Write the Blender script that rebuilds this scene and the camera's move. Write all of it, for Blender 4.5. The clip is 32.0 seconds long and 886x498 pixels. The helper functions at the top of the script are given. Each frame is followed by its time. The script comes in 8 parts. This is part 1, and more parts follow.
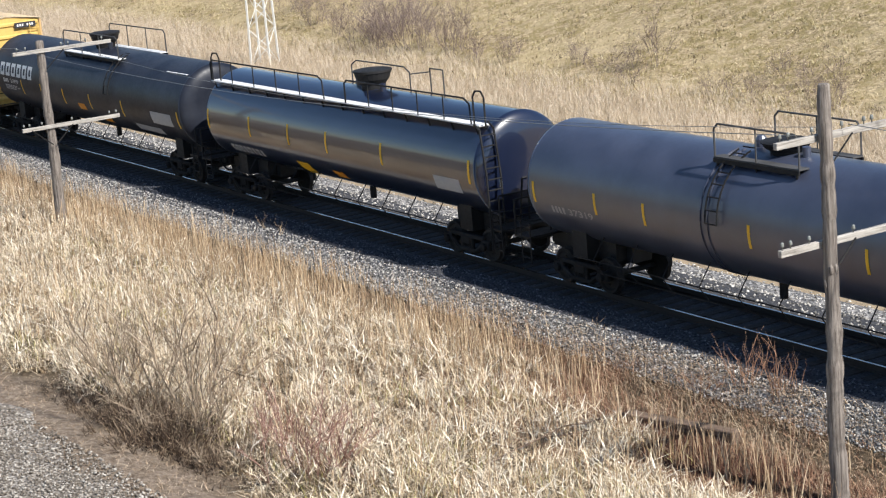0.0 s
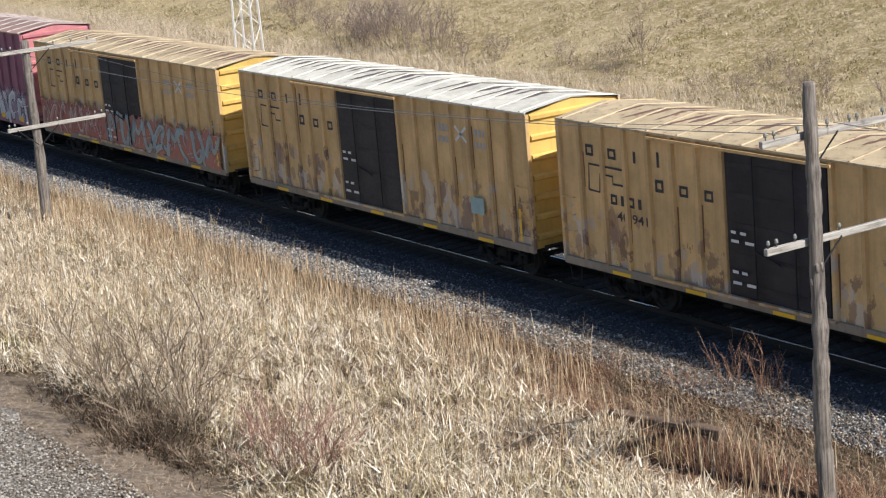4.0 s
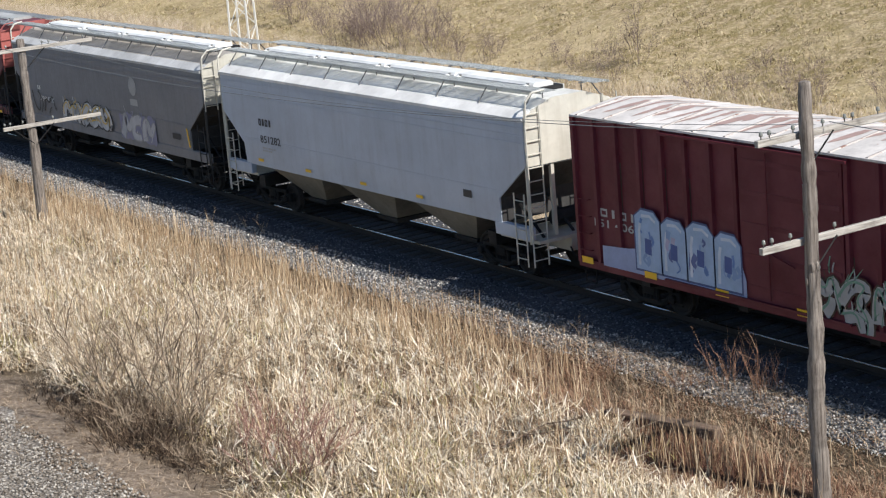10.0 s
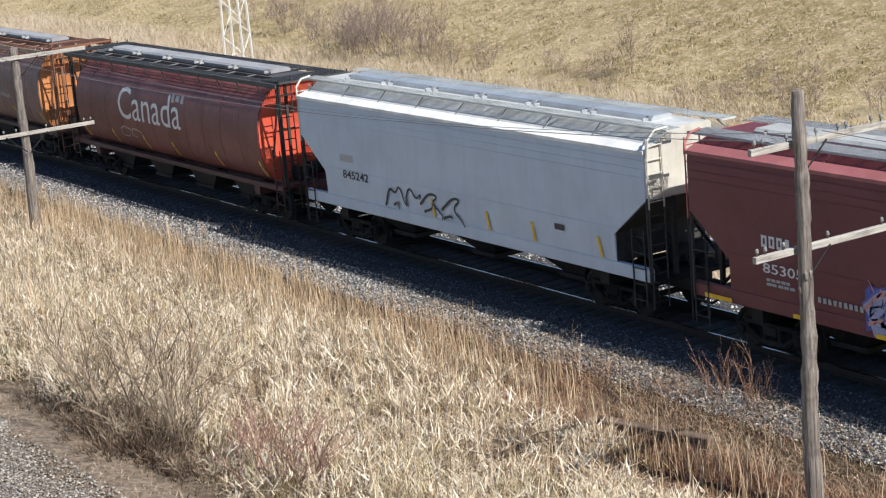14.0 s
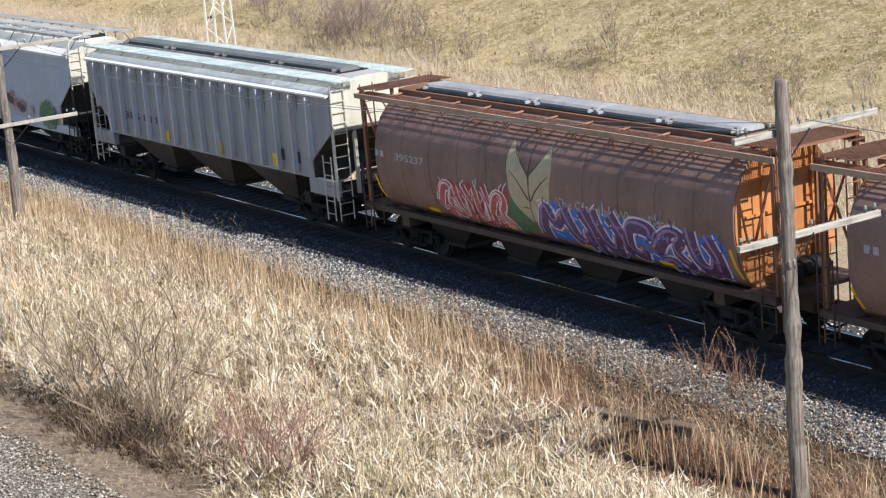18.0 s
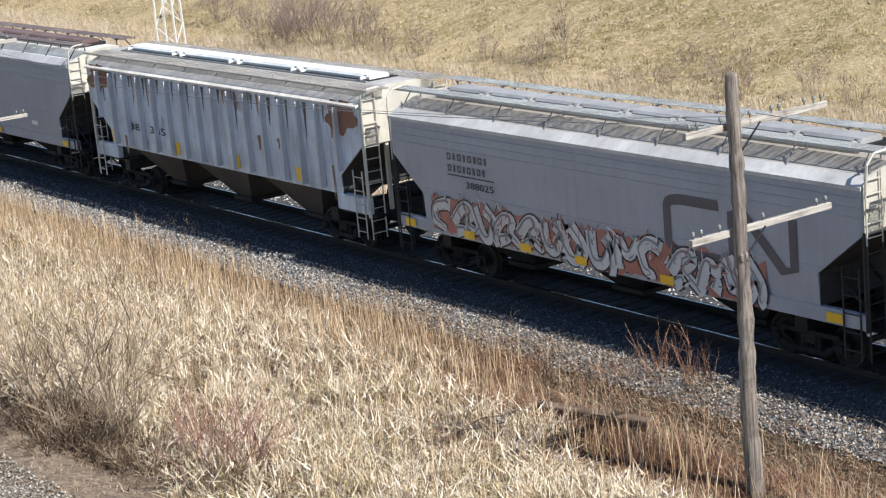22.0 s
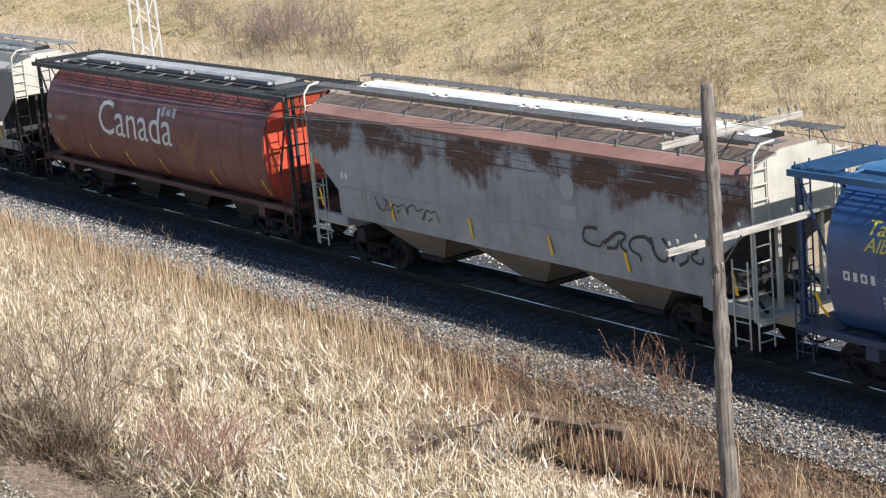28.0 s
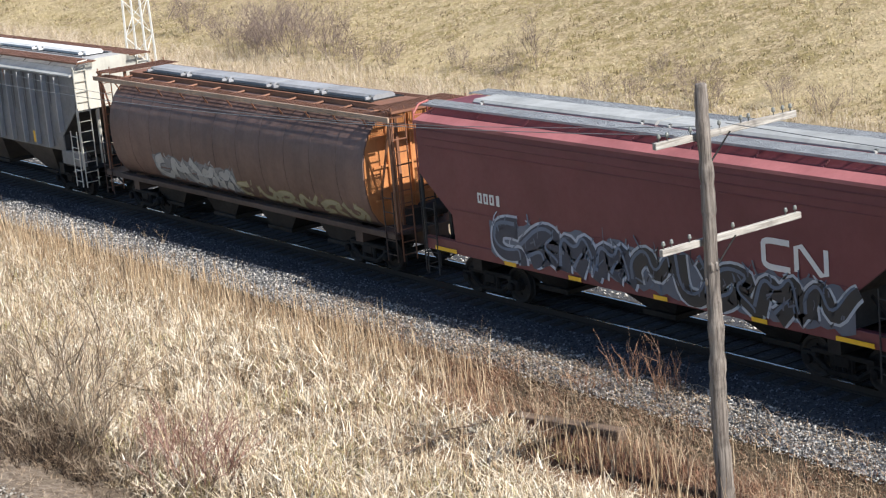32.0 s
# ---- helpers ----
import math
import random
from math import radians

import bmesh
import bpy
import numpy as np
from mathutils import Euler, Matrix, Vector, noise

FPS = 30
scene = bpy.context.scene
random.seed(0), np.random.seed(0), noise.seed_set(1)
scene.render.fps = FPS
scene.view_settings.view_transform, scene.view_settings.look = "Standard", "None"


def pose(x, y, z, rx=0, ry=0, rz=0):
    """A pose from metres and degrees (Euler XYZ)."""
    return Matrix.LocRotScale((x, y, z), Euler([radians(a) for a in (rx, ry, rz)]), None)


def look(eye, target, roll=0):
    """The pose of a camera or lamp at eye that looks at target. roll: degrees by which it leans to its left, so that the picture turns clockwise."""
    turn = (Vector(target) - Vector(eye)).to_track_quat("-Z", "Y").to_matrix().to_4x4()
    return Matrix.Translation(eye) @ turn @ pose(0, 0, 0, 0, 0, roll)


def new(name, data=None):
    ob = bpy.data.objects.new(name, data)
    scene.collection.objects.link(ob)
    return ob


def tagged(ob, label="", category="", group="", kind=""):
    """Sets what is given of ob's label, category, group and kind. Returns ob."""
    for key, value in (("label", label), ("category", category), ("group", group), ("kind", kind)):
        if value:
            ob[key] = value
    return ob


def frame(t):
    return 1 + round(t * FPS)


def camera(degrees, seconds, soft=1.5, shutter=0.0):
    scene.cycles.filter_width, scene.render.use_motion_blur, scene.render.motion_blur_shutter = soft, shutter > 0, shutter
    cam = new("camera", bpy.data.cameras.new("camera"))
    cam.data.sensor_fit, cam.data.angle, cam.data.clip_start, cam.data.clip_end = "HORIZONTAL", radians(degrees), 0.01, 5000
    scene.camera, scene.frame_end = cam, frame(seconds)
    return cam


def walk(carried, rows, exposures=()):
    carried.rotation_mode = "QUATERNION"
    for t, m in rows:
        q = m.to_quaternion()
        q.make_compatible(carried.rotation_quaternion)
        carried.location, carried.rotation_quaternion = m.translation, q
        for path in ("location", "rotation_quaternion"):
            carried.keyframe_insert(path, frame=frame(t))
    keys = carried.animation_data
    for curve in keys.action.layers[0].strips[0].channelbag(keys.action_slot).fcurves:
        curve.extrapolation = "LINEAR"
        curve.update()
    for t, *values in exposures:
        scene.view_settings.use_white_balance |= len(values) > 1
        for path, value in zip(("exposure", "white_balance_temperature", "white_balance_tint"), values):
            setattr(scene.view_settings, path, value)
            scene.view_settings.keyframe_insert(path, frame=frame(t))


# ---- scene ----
# ---- camera: a hand-held phone on a high bank, turning a little ----
cam = camera(25.67, 32.0, soft=1.2)
EYE = (0.0, -29.163, 12.493)
# seconds, heading, tilt, lean
TURNS = [
    (0, 58.12, -13.13, -4.85), (0.5, 58.05, -13.21, -4.83), (1, 58.03, -13.24, -4.82), (1.5, 57.97, -13.26, -4.87),
    (2, 57.90, -13.30, -4.87), (2.5, 57.90, -13.31, -4.99), (3, 57.91, -13.27, -4.98), (3.5, 57.87, -13.23, -4.96),
    (4, 57.71, -13.19, -4.90), (4.5, 57.67, -12.95, -5.00), (6.5, 57.59, -13.19, -4.95), (7, 57.60, -13.18, -4.92),
    (7.5, 57.70, -13.21, -4.95), (8, 57.64, -13.22, -4.95), (8.5, 57.60, -13.19, -4.97), (9, 57.49, -13.16, -4.86),
    (9.5, 57.53, -13.22, -4.87), (10, 57.58, -13.23, -4.84), (10.5, 57.58, -13.09, -4.79), (11, 57.57, -13.04, -4.83),
    (11.5, 57.52, -12.85, -4.84), (12, 57.56, -12.81, -4.92), (12.5, 57.59, -12.83, -4.92), (13, 57.46, -12.83, -4.84),
    (13.5, 57.35, -12.89, -4.81), (14, 57.36, -12.99, -4.76), (14.5, 57.33, -12.97, -4.77), (16.5, 57.28, -13.29, -4.85),
    (17, 57.16, -13.22, -4.84), (17.5, 56.97, -13.29, -4.89), (18, 56.91, -13.32, -4.88), (18.5, 56.59, -13.19, -4.93),
    (19, 55.57, -13.23, -4.91), (19.5, 55.42, -13.25, -5.03), (20, 55.35, -13.36, -5.13), (20.5, 55.32, -13.40, -5.16),
    (21, 55.41, -13.46, -5.14), (21.5, 55.55, -13.50, -5.19), (22, 55.51, -13.52, -5.26), (22.5, 55.44, -13.61, -5.26),
    (23, 55.42, -13.79, -5.26), (23.5, 55.39, -13.76, -5.28), (24, 55.27, -13.62, -5.34), (24.5, 55.16, -13.44, -5.37),
    (26.5, 54.89, -13.21, -4.96), (27, 54.85, -13.30, -5.04), (27.5, 54.82, -13.34, -5.07), (28, 54.77, -13.31, -5.03),
    (28.5, 54.61, -13.22, -4.99), (29, 54.46, -13.13, -5.16), (29.5, 54.40, -13.10, -5.07), (30, 54.39, -13.05, -5.07),
    (30.5, 54.44, -13.20, -5.08), (31, 54.48, -13.27, -5.08), (31.5, 54.55, -13.33, -5.20), (32, 54.60, -13.30, -5.18),
]


def aim(heading, tilt, lean):
    return pose(*EYE, 0, 0, heading) @ pose(0, 0, 0, 90 + tilt) @ pose(0, 0, 0, 0, 0, lean)


walk(cam, [(t, aim(h, p, r)) for t, h, p, r in TURNS],
     [(0, 0.55), (1, 0.53), (2, 0.5), (3, 0.4), (4.5, 0.36), (7, 0.36), (10, 0.37), (14, 0.45), (17, 0.58), (24, 0.56), (28, 0.61), (32, 0.62)])

# ---- light: clear spring sun from ahead along the line, a little behind the train ----
SUN = Vector((1.0, 0.21, 1.0)).normalized()
scene.view_settings.exposure = 0.5
world = bpy.data.worlds.new("sky")
scene.world = world
world.use_nodes = True
wt = world.node_tree
sky = wt.nodes.new("ShaderNodeTexSky")
sky.sky_type = "NISHITA"
sky.sun_disc = False
sky.sun_elevation = math.asin(SUN.z)
sky.sun_rotation = math.atan2(SUN.x, SUN.y)
sky.air_density, sky.dust_density, sky.ozone_density = 1.0, 0.3, 4.0
wt.nodes["Background"].inputs["Strength"].default_value = 0.083
wt.links.new(sky.outputs[0], wt.nodes["Background"].inputs["Color"])
sun_data = bpy.data.lights.new("sun", "SUN")
sun_data.energy, sun_data.angle, sun_data.color = 4.7, radians(0.55), (1.0, 0.965, 0.92)
sun = new("sun", sun_data)
sun.matrix_world = look(SUN * 100, (0, 0, 0))

# ---- materials ----
MATS = {}


def nodes_of(name):
    m = bpy.data.materials.new(name)
    m.use_nodes = True
    nt = m.node_tree
    return m, nt, nt.nodes["Principled BSDF"]


def spot(nt, kind, **inputs):
    n = nt.nodes.new(kind)
    for k, v in inputs.items():
        n.inputs[k].default_value = v
    return n


def ramp(nt, src, stops):
    n = nt.nodes.new("ShaderNodeValToRGB")
    while len(n.color_ramp.elements) < len(stops):
        n.color_ramp.elements.new(0.5)
    for e, (p, c) in zip(n.color_ramp.elements, stops):
        e.position = p
        e.color = (*c, 1) if len(c) == 3 else c
    nt.links.new(src, n.inputs[0])
    return n.outputs[0]


def mixc(nt, fac, a, b):
    n = nt.nodes.new("ShaderNodeMix")
    n.data_type = "RGBA"
    for sock, v in ((n.inputs[0], fac), (n.inputs[6], a), (n.inputs[7], b)):
        if isinstance(v, bpy.types.NodeSocket):
            nt.links.new(v, sock)
        else:
            sock.default_value = (*v, 1) if isinstance(v, tuple) else v
    return n.outputs[2]


def mathn(nt, op, a, b=0.0, clamp=False):
    n = nt.nodes.new("ShaderNodeMath")
    n.operation, n.use_clamp = op, clamp
    for sock, v in ((n.inputs[0], a), (n.inputs[1], b)):
        if isinstance(v, bpy.types.NodeSocket):
            nt.links.new(v, sock)
        else:
            sock.default_value = v
    return n.outputs[0]


def coords(nt, scale=(1, 1, 1), vary=True):
    """Object coordinates, shifted at random from object to object."""
    tc = nt.nodes.new("ShaderNodeTexCoord")
    mp = nt.nodes.new("ShaderNodeMapping")
    mp.inputs["Scale"].default_value = scale
    nt.links.new(tc.outputs["Object"], mp.inputs["Vector"])
    if vary:
        info = nt.nodes.new("ShaderNodeObjectInfo")
        n = nt.nodes.new("ShaderNodeVectorMath")
        n.operation = "MULTIPLY"
        nt.links.new(info.outputs["Random"], n.inputs[0])
        n.inputs[1].default_value = (31, 17, 9)
        nt.links.new(n.outputs[0], mp.inputs["Location"])
    return mp.outputs[0]


def noise_at(nt, vec, scale, detail=4.0, rough=0.6):
    n = spot(nt, "ShaderNodeTexNoise", Scale=scale, Detail=detail, Roughness=rough)
    nt.links.new(vec, n.inputs["Vector"])
    return n.outputs["Fac"]


def bump(nt, bsdf, height, strength, distance=0.02):
    b = spot(nt, "ShaderNodeBump", Strength=strength, Distance=distance)
    nt.links.new(height, b.inputs["Height"])
    nt.links.new(b.outputs[0], bsdf.inputs["Normal"])


RUST = (0.12, 0.045, 0.022)


def paint(name, rgb, rust=0.08, dirt=0.35, rough=0.5, band=None, metal=0.0, grime=(0.07, 0.06, 0.05), fade=0.16, rust_rgb=RUST, split=None, shine=0.5, patches=None):
    """Weathered paint: faded patches, streaks of grime that run down, rust that breaks through. band: (low, high, more) more rust between those heights."""
    if name in MATS:
        return MATS[name]
    m, nt, b = nodes_of(name)
    v, vs = coords(nt), coords(nt, (2.6, 2.6, 0.22))
    big, fine, run = noise_at(nt, v, 0.7, 5), noise_at(nt, v, 9.0, 5, 0.7), noise_at(nt, vs, 1.6, 6, 0.65)
    pale = tuple(min(1.0, c * (1 + fade) + 0.35 * fade * 0.3) for c in rgb)
    deep = tuple(c * (1 - fade) for c in rgb)
    col = mixc(nt, ramp(nt, big, [(0.35, (0, 0, 0)), (0.65, (1, 1, 1))]), deep, pale)
    if split:
        tz = nt.nodes.new("ShaderNodeTexCoord")
        sz = nt.nodes.new("ShaderNodeSeparateXYZ")
        nt.links.new(tz.outputs["Object"], sz.inputs[0])
        above = mathn(nt, "GREATER_THAN", mathn(nt, "ADD", sz.outputs[2], mathn(nt, "MULTIPLY", big, 0.25)), split[0] + 0.125)
        col = mixc(nt, above, split[1], col)
    if patches:
        # ragged patches of primer and older paint near the foot of the side
        low_z, high_z, tones = patches
        tp = nt.nodes.new("ShaderNodeTexCoord")
        sp = nt.nodes.new("ShaderNodeSeparateXYZ")
        nt.links.new(tp.outputs["Object"], sp.inputs[0])
        for size, reach in (((1.6, 1.6, 1.0), 0.95), ((4.2, 4.2, 2.6), 0.75)):
            vp = coords(nt, size)
            shift = nt.nodes.new("ShaderNodeVectorMath")
            shift.operation = "ADD"
            wob = spot(nt, "ShaderNodeTexNoise", Scale=3.4, Detail=6.0, Roughness=0.75)
            nt.links.new(vp, wob.inputs["Vector"])
            nt.links.new(vp, shift.inputs[0])
            nt.links.new(wob.outputs["Color"], shift.inputs[1])
            cell = spot(nt, "ShaderNodeTexVoronoi", Scale=1.0)
            nt.links.new(shift.outputs[0], cell.inputs["Vector"])
            sc = nt.nodes.new("ShaderNodeSeparateColor")
            nt.links.new(cell.outputs["Color"], sc.inputs[0])
            tone = nt.nodes.new("ShaderNodeValToRGB")
            tone.color_ramp.interpolation = "CONSTANT"
            while len(tone.color_ramp.elements) < len(tones):
                tone.color_ramp.elements.new(0.5)
            for k, (e, c) in enumerate(zip(tone.color_ramp.elements, tones)):
                e.position, e.color = k / len(tones), (*c, 1)
            nt.links.new(sc.outputs[0], tone.inputs[0])
            height = mathn(nt, "DIVIDE", mathn(nt, "SUBTRACT", high_z, sp.outputs[2]), high_z - low_z)
            torn = mathn(nt, "ADD", height, mathn(nt, "MULTIPLY", mathn(nt, "SUBTRACT", sc.outputs[1], 0.5), 1.3))
            torn = mathn(nt, "ADD", torn, mathn(nt, "MULTIPLY", mathn(nt, "SUBTRACT", fine, 0.5), 0.5))
            here = ramp(nt, torn, [(0.5, (0, 0, 0)), (0.58, (0.88 * reach,) * 3)])
            col = mixc(nt, here, col, tone.outputs[0])
    streak = ramp(nt, run, [(0.48, (0, 0, 0)), (0.78, (dirt, dirt, dirt))])
    col = mixc(nt, streak, col, grime)
    speck = ramp(nt, fine, [(0.5, (0, 0, 0)), (0.8, (dirt * 0.5,) * 3)])
    col = mixc(nt, speck, col, grime)
    if rust > 0 or band:
        broken = mathn(nt, "ADD", mathn(nt, "MULTIPLY", run, 0.55), mathn(nt, "MULTIPLY", fine, 0.45))
        if band:
            tc = nt.nodes.new("ShaderNodeTexCoord")
            sep = nt.nodes.new("ShaderNodeSeparateXYZ")
            nt.links.new(tc.outputs["Object"], sep.inputs[0])
            mr = nt.nodes.new("ShaderNodeMapRange")
            nt.links.new(sep.outputs[2], mr.inputs[0])
            mr.inputs[1].default_value, mr.inputs[2].default_value = band[0], band[1]
            mr.inputs[3].default_value, mr.inputs[4].default_value = 0.0, band[2]
            wide = mathn(nt, "MULTIPLY", mathn(nt, "SUBTRACT", noise_at(nt, v, 1.0, 4, 0.55), 0.5), 1.1)
            broken = mathn(nt, "ADD", mathn(nt, "MULTIPLY", run, 0.2), mathn(nt, "MULTIPLY", fine, 0.16))
            broken = mathn(nt, "ADD", broken, 0.315)
            broken = mathn(nt, "ADD", broken, mathn(nt, "ADD", mr.outputs[0], wide))
        edge = 0.78 - 0.35 * rust
        mask = ramp(nt, broken, [(edge, (0, 0, 0)), (min(edge + (0.16 if band else 0.07), 1.0), (1, 1, 1))])
        stain = mixc(nt, fine, tuple(c * 0.55 for c in rust_rgb), tuple(min(1, c * 1.7) for c in rust_rgb))
        col = mixc(nt, mask, col, stain)
    nt.links.new(col, b.inputs["Base Color"])
    nt.links.new(ramp(nt, fine, [(0.2, (rough * 0.8,) * 3), (0.8, (min(1, rough * 1.3),) * 3)]), b.inputs["Roughness"])
    b.inputs["Metallic"].default_value = metal
    b.inputs["Specular IOR Level"].default_value = shine
    bump(nt, b, mathn(nt, "ADD", fine, big), 0.12, 0.01)
    MATS[name] = m
    return m


def plain(name, rgb, rough=0.6, metal=0.0, vary=0.25, scale=6.0):
    if name in MATS:
        return MATS[name]
    m, nt, b = nodes_of(name)
    f = noise_at(nt, coords(nt), scale, 4, 0.65)
    nt.links.new(mixc(nt, f, tuple(c * (1 - vary) for c in rgb), tuple(min(1, c * (1 + vary)) for c in rgb)), b.inputs["Base Color"])
    b.inputs["Roughness"].default_value, b.inputs["Metallic"].default_value = rough, metal
    MATS[name] = m
    return m


def straw(name, stops, rough=0.8, patch=None):
    """Dry stems and leaves: each blade its own tone, with patches of another tone across the ground."""
    m, nt, b = nodes_of(name)
    g = nt.nodes.new("ShaderNodeNewGeometry")
    col = ramp(nt, g.outputs["Random Per Island"], stops)
    if patch:
        col = mixc(nt, ramp(nt, noise_at(nt, coords(nt, vary=False), patch[1], 4, 0.7), [(0.5, (0, 0, 0)), (0.74, (patch[2],) * 3)]), col, patch[0])
    nt.links.new(col, b.inputs["Base Color"])
    b.inputs["Roughness"].default_value = rough
    b.inputs["Specular IOR Level"].default_value = 0.25
    MATS[name] = m
    return m


def wood(name, a, b_, scale=(14, 14, 0.7)):
    m, nt, b = nodes_of(name)
    f = noise_at(nt, coords(nt, scale), 1.5, 6, 0.7)
    k = noise_at(nt, coords(nt), 3.0, 3)
    col = mixc(nt, ramp(nt, f, [(0.36, (0, 0, 0)), (0.64, (1, 1, 1))]), a, b_)
    col = mixc(nt, ramp(nt, k, [(0.55, (0, 0, 0)), (0.75, (0.55, 0.55, 0.55))]), col, tuple(c * 0.35 for c in a))
    nt.links.new(col, b.inputs["Base Color"])
    b.inputs["Roughness"].default_value = 0.85
    bump(nt, b, f, 0.6, 0.02)
    MATS[name] = m
    return m


# stain: darkens the stones near the rails, shadow included
def gravel(name, stops, size=14, rough=0.9, stain=False):
    m, nt, b = nodes_of(name)
    v = coords(nt, vary=False)
    vo = spot(nt, "ShaderNodeTexVoronoi", Scale=size)
    nt.links.new(v, vo.inputs["Vector"])
    sep = nt.nodes.new("ShaderNodeSeparateColor")
    nt.links.new(vo.outputs["Color"], sep.inputs[0])
    col = ramp(nt, sep.outputs[0], stops)
    big = noise_at(nt, v, 0.6, 4)
    col = mixc(nt, ramp(nt, big, [(0.4, (0, 0, 0)), (0.75, (0.5, 0.5, 0.5))]), col, tuple(c * 0.6 for c in stops[0][1]))
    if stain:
        # brake dust and oil near the rails, with the train's shadow painted in
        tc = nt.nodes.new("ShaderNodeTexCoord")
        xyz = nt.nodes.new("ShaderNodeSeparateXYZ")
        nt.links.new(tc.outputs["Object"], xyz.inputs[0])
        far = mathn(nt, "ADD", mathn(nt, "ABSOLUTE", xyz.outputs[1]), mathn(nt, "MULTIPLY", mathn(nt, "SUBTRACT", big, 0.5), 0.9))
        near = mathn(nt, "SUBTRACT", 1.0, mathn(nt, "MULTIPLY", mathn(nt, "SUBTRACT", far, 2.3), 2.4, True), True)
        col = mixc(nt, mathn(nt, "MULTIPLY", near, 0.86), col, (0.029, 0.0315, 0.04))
    nt.links.new(col, b.inputs["Base Color"])
    b.inputs["Roughness"].default_value = rough
    bump(nt, b, vo.outputs["Distance"], 0.9, 0.05)
    MATS[name] = m
    return m


BLACK_STEEL = paint("black_steel", (0.009, 0.0088, 0.0095), 0.02, 0.25, 0.65, grime=(0.022, 0.019, 0.017), shine=0.25)
TRUCK_STEEL = paint("truck_steel", (0.0095, 0.009, 0.009), 0.05, 0.35, 0.85, grime=(0.022, 0.018, 0.015), shine=0.2)
WHEEL_STEEL = paint("wheel_steel", (0.014, 0.0125, 0.012), 0.06, 0.3, 0.7, grime=(0.03, 0.025, 0.02), shine=0.25)
RAIL_RUST = plain("rail_rust", (0.028, 0.02, 0.016), 0.85, 0.0, 0.4, 20)
RAIL_TOP = plain("rail_top", (0.55, 0.54, 0.52), 0.22, 1.0, 0.1)
YELLOW = plain("reflective_yellow", (0.85, 0.5, 0.02), 0.45, 0.0, 0.15)
WHITE_MARK = plain("white_marking", (0.72, 0.72, 0.7), 0.55, 0.0, 0.12, 14)
BLACK_MARK = plain("black_marking", (0.03, 0.03, 0.035), 0.55, 0.0, 0.3, 14)
GREY_MARK = plain("faded_marking", (0.42, 0.42, 0.42), 0.6, 0.0, 0.25, 14)
TIE_WOOD = wood("tie_wood", (0.024, 0.019, 0.017), (0.06, 0.049, 0.042), (0.7, 14, 14))
POLE_WOOD = wood("pole_wood", (0.085, 0.068, 0.056), (0.3, 0.26, 0.222))
ARM_WOOD = wood("arm_wood", (0.24, 0.215, 0.185), (0.52, 0.485, 0.43), (14, 0.7, 14))
LOG_WOOD = wood("log_wood", (0.06, 0.04, 0.028), (0.24, 0.165, 0.115), (0.7, 14, 14))
GLASS_BLUE = plain("insulator_glass", (0.22, 0.23, 0.21), 0.2)
WIRE_MAT = plain("wire", (0.2, 0.21, 0.21), 0.55, 0.2)
TOWER_STEEL = plain("galvanised_steel", (0.72, 0.71, 0.66), 0.55, 0.1, 0.2, 3)
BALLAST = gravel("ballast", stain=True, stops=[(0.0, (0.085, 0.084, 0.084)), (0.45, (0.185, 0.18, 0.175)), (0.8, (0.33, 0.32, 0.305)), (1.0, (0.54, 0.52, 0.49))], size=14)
PATH = gravel("path_gravel", [(0.0, (0.14, 0.115, 0.09)), (0.5, (0.26, 0.225, 0.185)), (0.85, (0.4, 0.36, 0.31)), (1.0, (0.58, 0.54, 0.48))], 15)
# stones beside the rails: the train's shadow is in their dark colour
DARK_STONE = straw("shadow_dark_stones", [(0.0, (0.02, 0.0215, 0.028)), (0.65, (0.066, 0.07, 0.086)), (1.0, (0.22, 0.226, 0.25))])
STONE = straw("stones", [(0.0, (0.06, 0.057, 0.054)), (0.4, (0.245, 0.235, 0.217)), (0.75, (0.46, 0.435, 0.4)), (1.0, (0.7, 0.67, 0.62))])
PALE_STONE = straw("pale_stones", [(0.0, (0.1, 0.083, 0.066)), (0.5, (0.22, 0.19, 0.155)), (1.0, (0.5, 0.46, 0.4))])

# ---- building helpers ----
MESHES = {}


def part(name, bm, material, parent, label="", smooth=False):
    """Links a bmesh as one mesh object under a thing or a part."""
    me = bpy.data.meshes.new(name)
    bm.to_mesh(me)
    bm.free()
    return put(name, me, material, parent, label, smooth)


def put(name, me, material, parent, label="", smooth=False, at=None):
    if not me.materials:
        me.materials.append(None)
    if smooth:
        me.polygons.foreach_set("use_smooth", [True] * len(me.polygons))
    ob = new(name, me)
    slot = ob.material_slots[0]
    slot.link = "OBJECT"
    slot.material = material
    ob.parent = parent
    if at is not None:
        ob.matrix_basis = at
    if label:
        tagged(ob, label)
    return ob


def shared(name, key, build, material, parent, at=None, label="", smooth=False):
    """A part whose mesh is made once for each key and used again."""
    if key not in MESHES:
        me = bpy.data.meshes.new(name)
        bm = bmesh.new()
        build(bm)
        bm.to_mesh(me)
        bm.free()
        MESHES[key] = me
    return put(name, MESHES[key], material, parent, label, smooth, at)


def thing(name, label, category, group="", kind=""):
    return tagged(new(name), label, category, group, kind)


